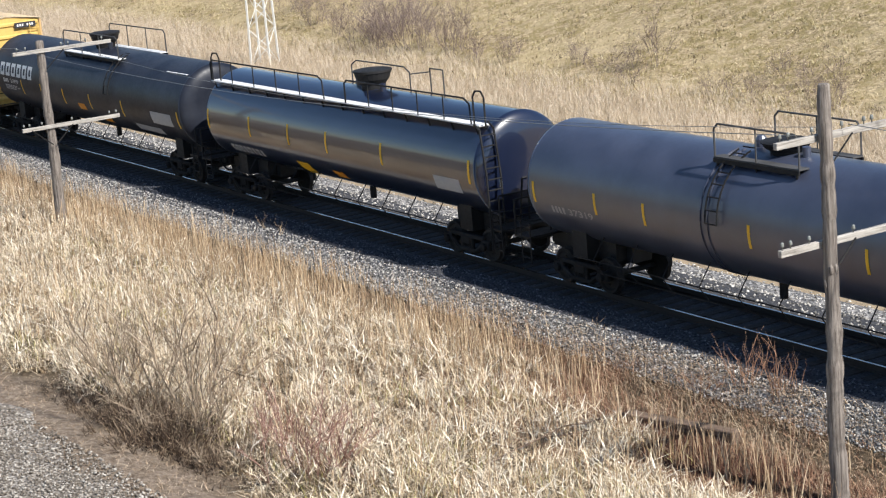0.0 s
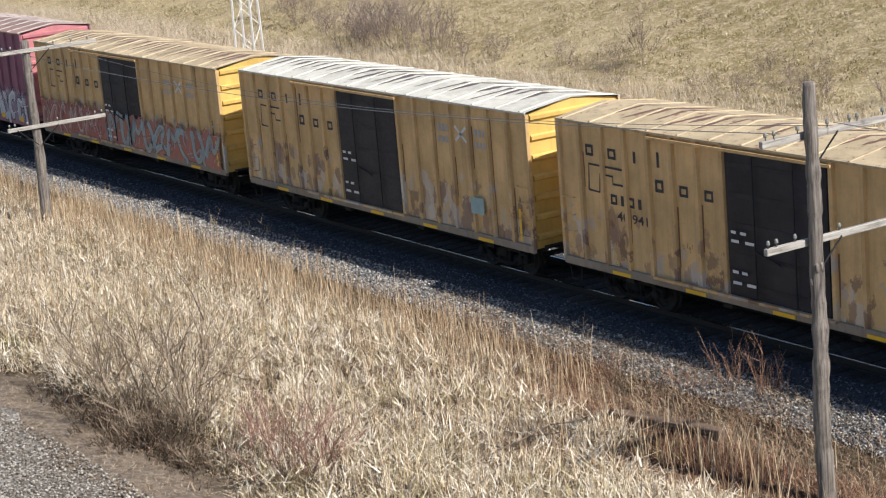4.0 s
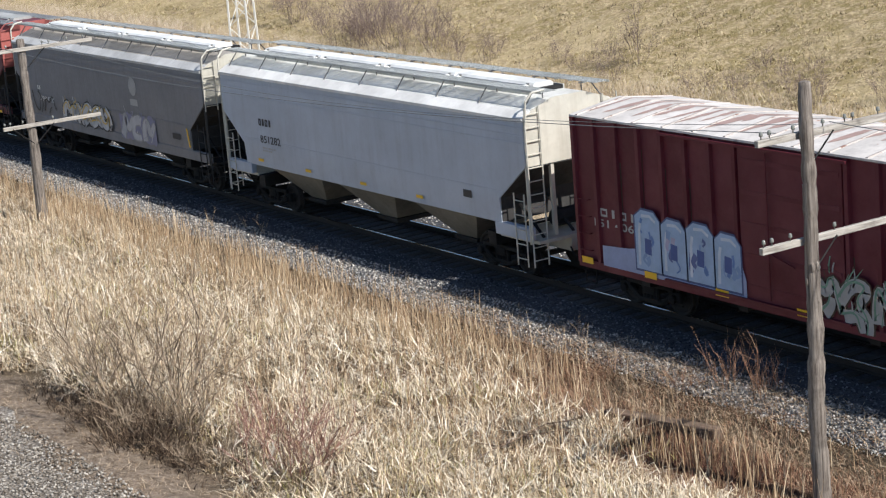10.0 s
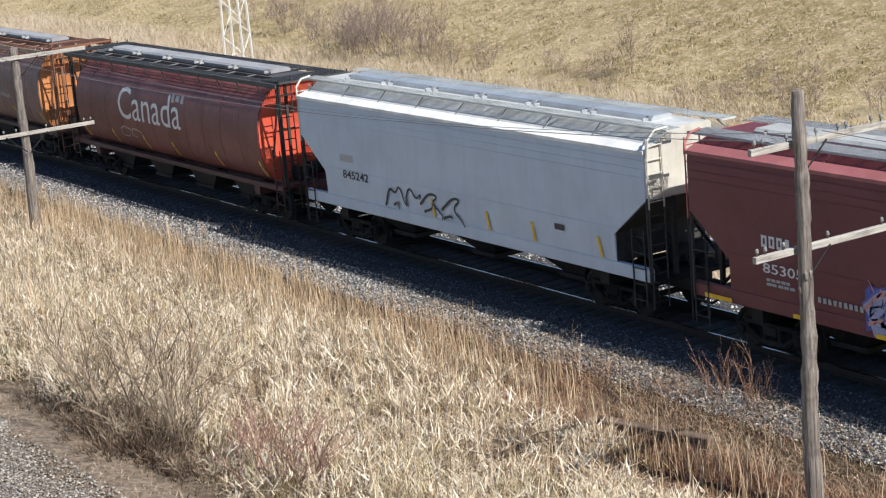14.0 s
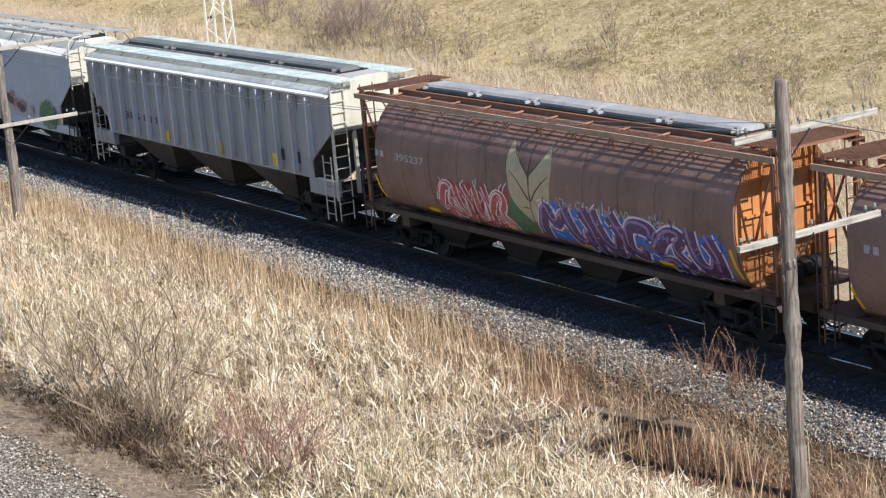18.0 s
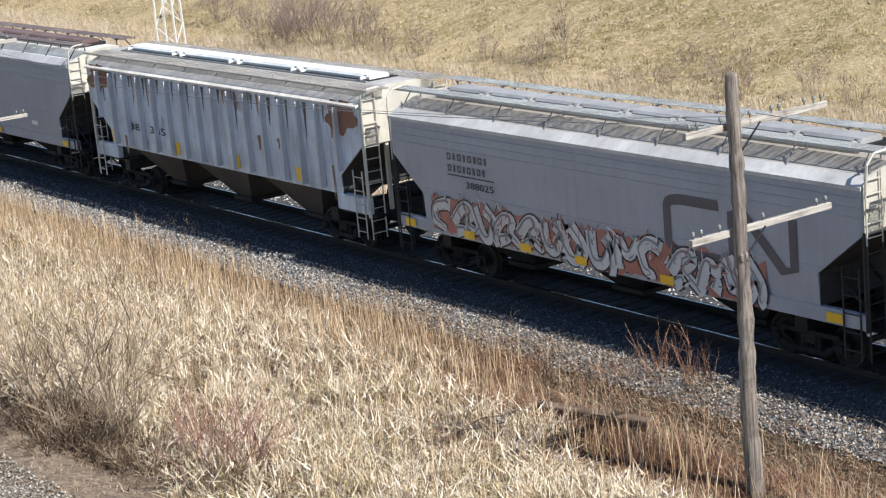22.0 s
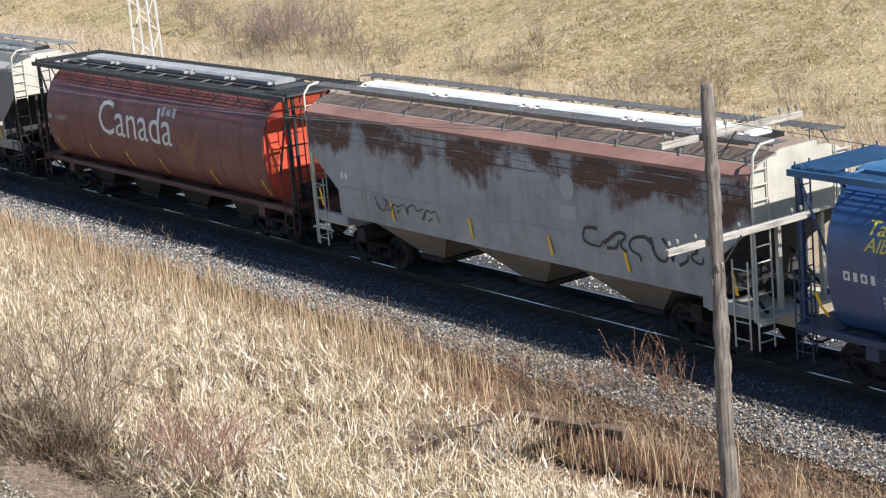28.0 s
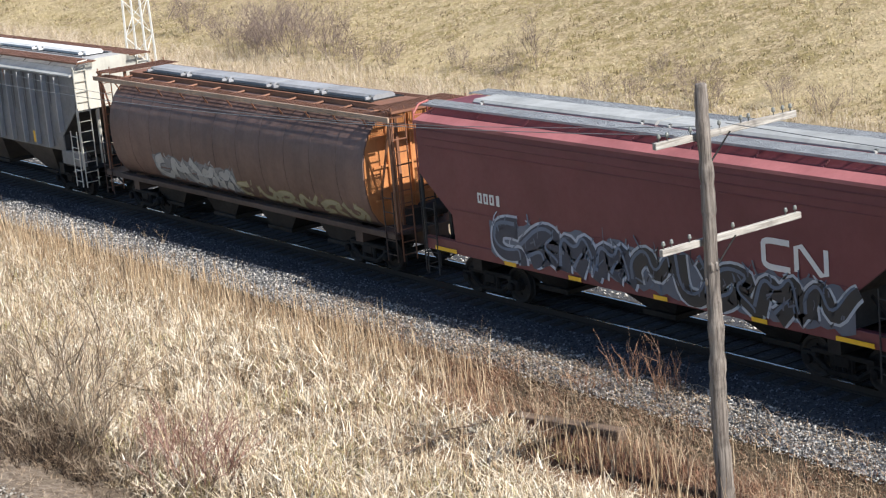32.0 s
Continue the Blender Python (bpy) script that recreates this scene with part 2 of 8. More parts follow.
def box(bm, x0, x1, y0, y1, z0, z1, bevel=0.0):
    vs = [bm.verts.new((x, y, z)) for x in (x0, x1) for y in (y0, y1) for z in (z0, z1)]
    fs = [bm.faces.new([vs[i] for i in f]) for f in ((0, 1, 3, 2), (4, 6, 7, 5), (0, 4, 5, 1), (2, 3, 7, 6), (0, 2, 6, 4), (1, 5, 7, 3))]
    if bevel:
        es = list({e for f in fs for e in f.edges})
        bmesh.ops.bevel(bm, geom=es, offset=bevel, segments=2, affect="EDGES", profile=0.5)


def prism(bm, section, x0, x1, caps=True):
    """A section of (y, z), drawn out along x."""
    a = [bm.verts.new((x0, y, z)) for y, z in section]
    b = [bm.verts.new((x1, y, z)) for y, z in section]
    n = len(section)
    for i in range(n):
        j = (i + 1) % n
        bm.faces.new((a[i], a[j], b[j], b[i]))
    if caps:
        bm.faces.new(list(reversed(a)))
        bm.faces.new(b)


def tube(bm, p, q, r=0.02, n=6, r2=None):
    p, q = Vector(p), Vector(q)
    d = q - p
    if d.length < 1e-6:
        return
    m = d.to_track_quat("Z", "Y").to_matrix()
    r2 = r if r2 is None else r2
    rings = []
    for c, rad in ((p, r), (q, r2)):
        rings.append([bm.verts.new(c + m @ Vector((rad * math.cos(k * math.tau / n), rad * math.sin(k * math.tau / n), 0))) for k in range(n)])
    for k in range(n):
        j = (k + 1) % n
        bm.faces.new((rings[0][k], rings[0][j], rings[1][j], rings[1][k]))
    bm.faces.new(list(reversed(rings[0])))
    bm.faces.new(rings[1])


def pipe(bm, pts, r=0.02, n=6):
    for p, q in zip(pts, pts[1:]):
        tube(bm, p, q, r, n)


def lathe(bm, outline, axis="x", n=24, centre=(0, 0, 0)):
    """Turns (place along the axis, radius) round the axis."""
    rings = []
    for a, r in outline:
        ring = []
        for k in range(n):
            c, s = math.cos(k * math.tau / n) * r, math.sin(k * math.tau / n) * r
            p = {"x": (a, c, s), "y": (c, a, s), "z": (c, s, a)}[axis]
            ring.append(bm.verts.new(Vector(p) + Vector(centre)))
        rings.append(ring)
    for u, w in zip(rings, rings[1:]):
        for k in range(n):
            j = (k + 1) % n
            bm.faces.new((u[k], u[j], w[j], w[k]))
    bm.faces.new(list(reversed(rings[0])))
    bm.faces.new(rings[-1])
    bmesh.ops.recalc_face_normals(bm, faces=bm.faces)


def raw(name, verts, faces, material, parent=None, smooth=False):
    me = bpy.data.meshes.new(name)
    me.vertices.add(len(verts))
    me.vertices.foreach_set("co", np.asarray(verts, np.float32).ravel())
    faces = np.asarray(faces, np.int32)
    k = faces.shape[1]
    me.loops.add(faces.size)
    me.loops.foreach_set("vertex_index", faces.ravel())
    me.polygons.add(len(faces))
    me.polygons.foreach_set("loop_start", np.arange(0, faces.size, k, dtype=np.int32))
    me.polygons.foreach_set("loop_total", np.full(len(faces), k, np.int32))
    me.update(calc_edges=True)
    return put(name, me, material, parent, smooth=smooth)

# ---- the ground: ditch and reeds on both sides of the line, a grassy bank beyond ----
TOE = 21.0


def smooth01(a):
    a = np.clip(a, 0, 1)
    return a * a * (3 - 2 * a)


def ground_z(x, y):
    x, y = np.asarray(x, float), np.asarray(y, float)
    z = np.full(np.broadcast(x, y).shape, -1.1)
    s = np.clip((y - TOE) / 12, 0, 1)
    z = z + np.where(y > TOE, 3.6 * s * s * (1 - s / 3), 0) + np.where(y > TOE + 12, 0.30 * np.minimum(y - TOE - 12, 60), 0)
    z = z + 0.10 * np.sin(x * 0.31 + 1.3 * np.sin(y * 0.4)) * np.cos(y * 0.43) * smooth01((np.abs(y) - 4.2) / 3)
    z = z + 0.25 * np.sin(x * 0.09 + 0.7) * np.sin(y * 0.21) * smooth01((y - 22) / 10)
    # the path on the near side lies a little higher
    z = z + 0.25 * smooth01((-y - 13.0) / 1.5)
    # the bed of the line
    bed = -0.22 - 0.85 * smooth01((np.abs(y) - 1.9) / 2.1)
    return np.where(np.abs(y) < 4.2, np.maximum(bed, z - 0.05), z)


def steps(lo, hi, fine_lo, fine_hi, fine, coarse):
    a = np.arange(fine_lo, fine_hi, fine)
    left = fine_lo - np.cumsum(coarse * 1.25 ** np.arange(60))
    right = fine_hi + np.cumsum(coarse * 1.25 ** np.arange(60))
    left, right = left[left > lo], right[right < hi]
    return np.concatenate([[lo], left[::-1], a, right, [hi]])


def sheet(name, xs, ys, material, lift=0.0, keep=None):
    gx, gy = np.meshgrid(xs, ys, indexing="ij")
    gz = ground_z(gx, gy) + lift
    verts = np.stack([gx, gy, gz], -1).reshape(-1, 3)
    n, m = len(xs), len(ys)
    i, j = np.meshgrid(np.arange(n - 1), np.arange(m - 1), indexing="ij")
    a = (i * m + j).ravel()
    faces = np.stack([a, a + m, a + m + 1, a + 1], -1)
    return raw(name, verts, faces, material, smooth=True)


def soil_material():
    m, nt, b = nodes_of("ground_soil")
    v = coords(nt, vary=False)
    tc = nt.nodes.new("ShaderNodeTexCoord")
    sep = nt.nodes.new("ShaderNodeSeparateXYZ")
    nt.links.new(tc.outputs["Object"], sep.inputs[0])
    y = sep.outputs[1]
    fine, mid, big = noise_at(nt, v, 5.0, 6, 0.75), noise_at(nt, v, 0.9, 5, 0.65), noise_at(nt, v, 0.16, 4)
    # near litter is dark too, for the shade between reed tufts
    litter = mixc(nt, fine, (0.06, 0.043, 0.029), (0.22, 0.168, 0.11))
    earth = mixc(nt, ramp(nt, fine, [(0.35, (0, 0, 0)), (0.65, (1, 1, 1))]), (0.12, 0.085, 0.06), (0.36, 0.29, 0.22))
    turf = mixc(nt, ramp(nt, fine, [(0.34, (0, 0, 0)), (0.66, (1, 1, 1))]), (0.2, 0.145, 0.07), (0.64, 0.51, 0.32))
    turf = mixc(nt, ramp(nt, noise_at(nt, v, 1.5, 5, 0.7), [(0.46, (0, 0, 0)), (0.58, (0.8, 0.8, 0.8))]), turf, (0.27, 0.215, 0.09))
    turf = mixc(nt, ramp(nt, big, [(0.45, (0, 0, 0)), (0.62, (0.5, 0.5, 0.5))]), turf, (0.6, 0.48, 0.29))
    litter = mixc(nt, mathn(nt, "GREATER_THAN", y, 3.0), litter, mixc(nt, fine, (0.3, 0.225, 0.14), (0.5, 0.4, 0.27)))
    shake = mathn(nt, "MULTIPLY", mathn(nt, "SUBTRACT", mid, 0.5), 5.0)
    yy = mathn(nt, "ADD", y, shake)
    on_bank = mathn(nt, "MULTIPLY", mathn(nt, "SUBTRACT", yy, TOE + 1.0), 0.4, True)
    on_path = mathn(nt, "MULTIPLY", mathn(nt, "SUBTRACT", -12.3, yy), 0.6, True)
    col = mixc(nt, on_bank, litter, turf)
    col = mixc(nt, on_path, col, earth)
    nt.links.new(col, b.inputs["Base Color"])
    b.inputs["Roughness"].default_value = 0.95
    b.inputs["Specular IOR Level"].default_value = 0.15
    bump(nt, b, mathn(nt, "ADD", fine, mathn(nt, "MULTIPLY", mid, 2.0)), 0.9, 0.12)
    return m


xs = steps(-1800, 1600, -150, -10, 0.8, 1.2)
ys = steps(-1500, 1700, -24, 60, 0.35, 0.6)
ground = sheet("ground", xs, ys, soil_material())
tagged(ground, "dry earth and flattened straw under reeds, rising to a grassy bank", "ground", kind="structure")

bed = sheet("ballast_bed", np.arange(-420, 160, 0.9), np.arange(-3.12, 5.2, 0.22), BALLAST, 0.03)
tagged(bed, "grey crushed-stone ballast under the railway line", "ballast", kind="structure")

gravel_xs = np.arange(-70, -20, 0.5)
gx, gu = np.meshgrid(gravel_xs, np.linspace(0, 1, 24), indexing="ij")
edge = -15.0 - 0.08 * (gx + 39.5) + 0.18 * np.sin(gx * 0.7) + 0.15 * np.sin(gx * 1.9 + 1)
gy = edge - gu * 8
gv = np.stack([gx, gy, ground_z(gx, gy) + 0.02], -1).reshape(-1, 3)
ii, jj = np.meshgrid(np.arange(len(gravel_xs) - 1), np.arange(23), indexing="ij")
aa = (ii * 24 + jj).ravel()
path = raw("gravel_path", gv, np.stack([aa, aa + 1, aa + 25, aa + 24], -1), PATH, smooth=True)
tagged(path, "pale grey gravel track beside the reeds", "path", kind="structure")

# ---- stones on the shoulders and on the path ----
rng = np.random.default_rng(5)


def stones(name, count, xr, yr, size, label, material=STONE, square=False):
    x, y = rng.uniform(*xr, count), rng.uniform(*yr, count)
    s = rng.uniform(size * 0.5, size * 1.4, count)
    base = np.array([[1, 0, 0], [-1, 0, 0], [0, 1, 0], [0, -1, 0], [0, 0, 1], [0, 0, -1]], float)
    f = np.array([[0, 2, 4], [2, 1, 4], [1, 3, 4], [3, 0, 4], [2, 0, 5], [1, 2, 5], [3, 1, 5], [0, 3, 5]])
    ang = rng.uniform(0, math.tau, count)
    p = base[None] * (s[:, None, None] * rng.uniform(0.6, 1.2, (count, 6, 1))) * np.array([1, 1, 0.75])
    p = p + rng.normal(0, 0.15, p.shape) * s[:, None, None]
    c, sn = np.cos(ang)[:, None], np.sin(ang)[:, None]
    px, py = p[..., 0] * c - p[..., 1] * sn, p[..., 0] * sn + p[..., 1] * c
    z = ground_z(x, y) + 0.03
    v = np.stack([px + x[:, None], py + y[:, None], p[..., 2] + z[:, None] + s[:, None] * 0.25], -1).reshape(-1, 3)
    faces = (f[None] + 6 * np.arange(count)[:, None, None]).reshape(-1, 3)
    ob = raw(name, v, faces, material)
    return tagged(ob, label, "stones", kind="stuff")


stones("ballast_stones", 18000, (-100, -20), (-2.5, -1.35), 0.027, "dark crushed stones beside the rails, oil stain and painted shadow", DARK_STONE)
stones("ballast_stones", 24000, (-100, -20), (-3.2, -2.25), 0.033, "loose grey crushed stones on the shoulder of the railway line")
stones("ballast_stones", 14000, (-100, -20), (1.3, 5.1), 0.04, "loose pale crushed stones on the far shoulder of the line")
stones("path_stones", 16000, (-52, -30), (-19, -14.7), 0.036, "loose pale stones on the gravel track", PALE_STONE)

# ---- the line ----
track = thing("railway_track", "single railway track of steel rails on wooden ties", "railway track", kind="structure")
RAIL_SECTION = [(-0.07, -0.17), (0.07, -0.17), (0.07, -0.15), (0.012, -0.13), (0.012, -0.045), (0.036, -0.035), (0.036, -0.003), (-0.036, -0.003), (-0.036, -0.035), (-0.012, -0.045), (-0.012, -0.13), (-0.07, -0.15)]
for side in (-0.755, 0.755):
    bm = bmesh.new()
    prism(bm, [(y + side, z) for y, z in RAIL_SECTION], -420, 160)
    rail = part("rail", bm, RAIL_RUST, track, "rusty steel rail with a bright worn head")
    bm = bmesh.new()
    box(bm, -420, 160, side - 0.03, side + 0.03, -0.003, 0.0)
    part("rail_head", bm, RAIL_TOP, rail, "bright worn running surface")


def tie_shape(bm):
    box(bm, -0.115, 0.115, -1.3, 1.3, -0.18, 0.0, 0.012)


tie_x = np.arange(-100, -20, 0.533)
for k, x in enumerate(tie_x):
    shared("tie", "tie", tie_shape, TIE_WOOD, track, pose(x + 0.03 * math.sin(k * 7.1), 0.04 * math.sin(k * 3.3), -0.165, 0, 0, 1.2 * math.sin(k * 5.7)))
bm = bmesh.new()
for x in list(np.arange(-300, -100, 0.533)) + list(np.arange(-20, 120, 0.533)):
    box(bm, x - 0.115, x + 0.115, -1.3, 1.3, -0.345, -0.165)
tagged(part("ties_beyond", bm, TIE_WOOD, track), kind="stuff")

# ---- telegraph poles and wires ----
POLE_Y = -5.2


def insulator(bm):
    lathe(bm, [(0.0, 0.012), (0.06, 0.012), (0.061, 0.034), (0.085, 0.038), (0.105, 0.032), (0.12, 0.034), (0.142, 0.022), (0.147, 0.005)], "z", 10)


def crossarm(pole, z, y0, y1, pins, x, brace):
    bm = bmesh.new()
    box(bm, x - 0.05, x + 0.05, y0, y1, z - 0.065, z + 0.065, 0.012)
    arm = part("crossarm", bm, ARM_WOOD, pole, "weathered pale grey wooden crossarm")
    for y in pins:
        shared("insulator", "insulator", insulator, GLASS_BLUE, arm, pose(x, y, z + 0.065), "greenish glass insulator on a pin", True)
    if brace:
        bm = bmesh.new()
        for s in brace:
            tube(bm, (x + 0.06, s * 0.75, z - 0.03), (x + 0.1, s * 0.06, z - 0.62), 0.018, 5)
        part("brace", bm, TRUCK_STEEL, arm, "rusty iron brace")
    return arm


def telegraph_pole(x, top, arms, lean, label, seed):
    pole = thing("telegraph_pole", label, "utility pole", "poles along the line")
    base = float(ground_z(x, POLE_Y)) - 0.05
    pole.matrix_basis = pose(x, POLE_Y, base, lean[0], lean[1], 0)
    rnd = random.Random(seed)
    bm = bmesh.new()
    outline, h = [(-0.6, 0.165)], 0.0
    while h < top - base:
        outline.append((h, (0.165 - 0.055 * h / (top - base)) * (1.2 if seed == 2 else 1.05) + rnd.uniform(-0.016, 0.016)))
        h += 0.16
    outline += [(top - base, 0.108), (top - base + 0.015, 0.085)]
    lathe(bm, outline, "z", 14)
    for v in bm.verts:
        v.co.x += 0.018 * math.sin(v.co.z * 2.1 + seed) * (v.co.z > 0)
        v.co.y += 0.012 * math.sin(v.co.z * 1.3 + seed * 2)
    part("trunk", bm, POLE_WOOD, pole, "weathered grey-brown round timber", True)
    for k in range(7):
        z = rnd.uniform(0.6, top - base - 0.5)
        a = rnd.uniform(0, math.tau)
        bm = bmesh.new()
        bmesh.ops.create_icosphere(bm, subdivisions=1, radius=0.05)
        part("knot", bm, POLE_WOOD, pole, "", True).matrix_basis = pose(0.108 * math.cos(a), 0.108 * math.sin(a), z) @ Matrix.Diagonal((1, 1, 2.2, 1))
    for z, pins, brace in arms:
        crossarm(pole, z - base, -1.07, 2.52, pins, -0.17 if seed == 1 else 0.17, brace)
    if seed == 1:
        bm = bmesh.new()
        pts = [(0.0, -0.17, 5.2), (0.08, -0.16, 4.6), (0.13, -0.12, 4.0), (0.16, -0.02, 3.3), (0.1, -0.14, 2.7), (0.03, -0.17, 2.2)]
        pipe(bm, [(y + 0.0, x_ - 0.0, z) for x_, y, z in [(p[0], p[1], p[2] + 1.0) for p in pts]], 0.012, 5)
        part("ground_wire", bm, WIRE_MAT, pole, "loose dark wire down the pole")
    return pole


pins_up = [-0.95, -0.75, -0.18, 0.2, 0.55, 1.1, 1.3, 1.95, 2.2, 2.4]
pins_low = [-1.0, -0.8, -0.35, 0.75, 2.15, 2.4]
telegraph_pole(-25.3, 6.93, [(5.96, pins_up, (1,)), (4.0, pins_low, (1,))], (0, 0), "weathered grey telegraph pole with two crossarms and glass insulators", 1)
telegraph_pole(-63.4, 5.45, [(5.12, [-0.9, -0.6, 0.7, 0.95, 1.6, 2.2], (1,)), (2.5, pins_low, (1, -1))], (0, 0), "leaning brown telegraph pole standing among reeds", 2)


def wire(p, q, sag, r=0.009):
    bm = bmesh.new()
    pts = []
    for k in range(15):
        u = k / 14
        c = Vector(p).lerp(Vector(q), u)
        c.z -= sag * 4 * u * (1 - u)
        pts.append(c)
    rings = [[bm.verts.new(c + Vector((0, r * math.cos(k * math.tau / 5), r * math.sin(k * math.tau / 5)))) for k in range(5)] for c in pts]
    for u, w in zip(rings, rings[1:]):
        for k in range(5):
            bm.faces.new((u[k], u[(k + 1) % 5], w[(k + 1) % 5], w[k]))
    line = tagged(new("telegraph_wire"), "thin dark wire strung between the telegraph poles", "wire", "wires along the line")
    part("strand", bm, WIRE_MAT, line)


wire((-25.3, -5.95, 6.13), (-63.4, -6.1, 5.3), 0.55)
wire((-25.3, -5.0, 6.13), (-63.4, -4.5, 5.3), 0.8, 0.007)
wire((-25.3, -4.65, 6.13), (8, -4.65, 6.6), 0.4)
wire((-63.4, -6.1, 5.3), (-103, -6.0, 5.2), 0.5)

# ---- lattice mast beyond the line ----
mast = thing("lattice_mast", "pale galvanised steel lattice mast with crossed bracing", "lattice tower")
MAST_X, MAST_Y, MAST_W, MAST_H = -95.1, 19.55, 0.57, 18.0
mast.matrix_basis = pose(MAST_X, MAST_Y, float(ground_z(MAST_X, MAST_Y)), 0, 0, 36.8)


def mast_w(z):
    return MAST_W * (1 - 0.025 * z)


for sx, sy in ((-1, -1), (1, -1), (1, 1), (-1, 1)):
    bm = bmesh.new()
    tube(bm, (sx * mast_w(0), sy * mast_w(0), -0.2), (sx * mast_w(MAST_H), sy * mast_w(MAST_H), MAST_H), 0.065, 4)
    part("leg", bm, TOWER_STEEL, mast)
for k in range(18):
    z0, z1 = k * 1.0, k * 1.0 + 1.0
    a, b = mast_w(z0), mast_w(z1)
    for f in range(4):
        r = Matrix.Rotation(f * math.pi / 2, 3, "Z")
        q = 1 if (k + f) % 2 else -1
        bm = bmesh.new()
        tube(bm, r @ Vector((q * a, -a, z0)), r @ Vector((-q * b, -b, z1)), 0.022, 4)
        part("brace", bm, TOWER_STEEL, mast)

# ---- reeds, grass and scrub ----
REED = straw("dry_reed", [(0.0, (0.06, 0.038, 0.022)), (0.3, (0.24, 0.165, 0.092)), (0.58, (0.58, 0.44, 0.275)), (0.85, (0.79, 0.655, 0.46)), (1.0, (0.89, 0.79, 0.62))], patch=((0.16, 0.11, 0.065), 3.2, 0.8))
PALE_REED = straw("bleached_reed", [(0.0, (0.56, 0.445, 0.29)), (0.5, (0.83, 0.715, 0.54)), (1.0, (0.95, 0.885, 0.76))], patch=((0.4, 0.29, 0.17), 3.2, 0.6))
# dark tone at the foot of the reeds: the gaps' shade as colour
DULL_REED = straw("dull_reed", [(0.0, (0.045, 0.03, 0.02)), (0.5, (0.12, 0.085, 0.054)), (1.0, (0.3, 0.22, 0.14))])
DRY_TURF = straw("dry_turf", [(0.0, (0.19, 0.125, 0.075)), (0.5, (0.38, 0.275, 0.18)), (1.0, (0.6, 0.485, 0.35))])
STEM = straw("reed_stem", [(0.0, (0.24, 0.15, 0.085)), (0.5, (0.46, 0.33, 0.2)), (1.0, (0.7, 0.56, 0.385))])
# weeds darkened for the shadowed gaps between their stems
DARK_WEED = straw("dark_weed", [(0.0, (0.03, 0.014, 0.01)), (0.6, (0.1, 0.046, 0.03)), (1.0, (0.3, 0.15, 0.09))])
RUSTY = straw("rusty_weed", [(0.0, (0.09, 0.04, 0.025)), (0.5, (0.29, 0.15, 0.092)), (0.85, (0.48, 0.31, 0.2)), (1.0, (0.64, 0.5, 0.35))])
GREENISH = straw("sprouting_grass", [(0.0, (0.19, 0.19, 0.05)), (0.5, (0.42, 0.37, 0.14)), (1.0, (0.6, 0.52, 0.24))])
FAR_REED = straw("far_reed", [(0.0, (0.42, 0.33, 0.235)), (0.4, (0.55, 0.45, 0.33)), (1.0, (0.68, 0.58, 0.45))])
TURF = straw("bank_grass", [(0.0, (0.17, 0.13, 0.055)), (0.35, (0.37, 0.295, 0.14)), (0.75, (0.57, 0.46, 0.27)), (1.0, (0.74, 0.63, 0.42))])
TUSSOCK = straw("bank_tussock", [(0.0, (0.24, 0.185, 0.075)), (0.4, (0.5, 0.41, 0.21)), (0.8, (0.62, 0.52, 0.31)), (1.0, (0.74, 0.64, 0.43))], patch=((0.24, 0.19, 0.085), 1.4, 0.9))
TWIG = straw("grey_twig", [(0.0, (0.1, 0.07, 0.048)), (0.5, (0.26, 0.195, 0.135)), (1.0, (0.5, 0.4, 0.29))])
# scrub kept very dark: the shaded foot of the bush as colour
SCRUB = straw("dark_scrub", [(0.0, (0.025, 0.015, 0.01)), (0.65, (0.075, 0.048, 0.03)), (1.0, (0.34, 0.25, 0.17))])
RED_TWIG = straw("red_twig", [(0.0, (0.08, 0.034, 0.028)), (0.5, (0.22, 0.115, 0.088)), (1.0, (0.48, 0.3, 0.24))])
FAR_TWIG = straw("far_twig", [(0.0, (0.1, 0.07, 0.064)), (0.5, (0.2, 0.148, 0.13)), (1.0, (0.34, 0.27, 0.235))])


def blades(name, x, y, height, width, lean, material, label, droop=0.5, parts=2, z=None):
    """Bent blades, one at each place; lean: how far the tip lies over, as a share of the height."""
    n = len(x)
    z0 = (ground_z(x, y) if z is None else z) - 0.02
    a = rng.uniform(0, math.tau, n)
    l = rng.uniform(lean[0], lean[1], n)
    h, w = height, width
    dx, dy = np.cos(a) * l, np.sin(a) * l
    face = a + math.pi / 2 + rng.uniform(-0.8, 0.8, n)
    wx, wy = np.cos(face) * w / 2, np.sin(face) * w / 2
    rows = []
    for k in range(parts + 1):
        u = k / parts
        px, py = x + dx * h * u ** 1.6, y + dy * h * u ** 1.6
        pz = z0 + h * (u - droop * l * u * u * 0.6)
        t = 1.0 - 0.75 * u
        rows.append(np.stack([px - wx * t, py - wy * t, pz], -1))
        rows.append(np.stack([px + wx * t, py + wy * t, pz], -1))
    v = np.stack(rows, 1)
    m = 2 * (parts + 1)
    quads = np.array([[2 * k, 2 * k + 1, 2 * k + 3, 2 * k + 2] for k in range(parts)])
    f = (quads[None] + m * np.arange(n)[:, None, None]).reshape(-1, 4)
    return tagged(raw(name, v.reshape(-1, 3), f, material), label, "reeds", kind="stuff")


def field(count, xr, yr, keep=None):
    x, y = rng.uniform(*xr, count), rng.uniform(*yr, count)
    if keep is not None:
        k = keep(x, y)
        x, y = x[k], y[k]
    return x, y


def clump(x, y, s=0.9):
    return 0.5 + 0.5 * np.sin(x * s + 2 * np.sin(y * s * 0.7)) * np.cos(y * s * 1.1 + 1.5 * np.sin(x * s * 0.6))


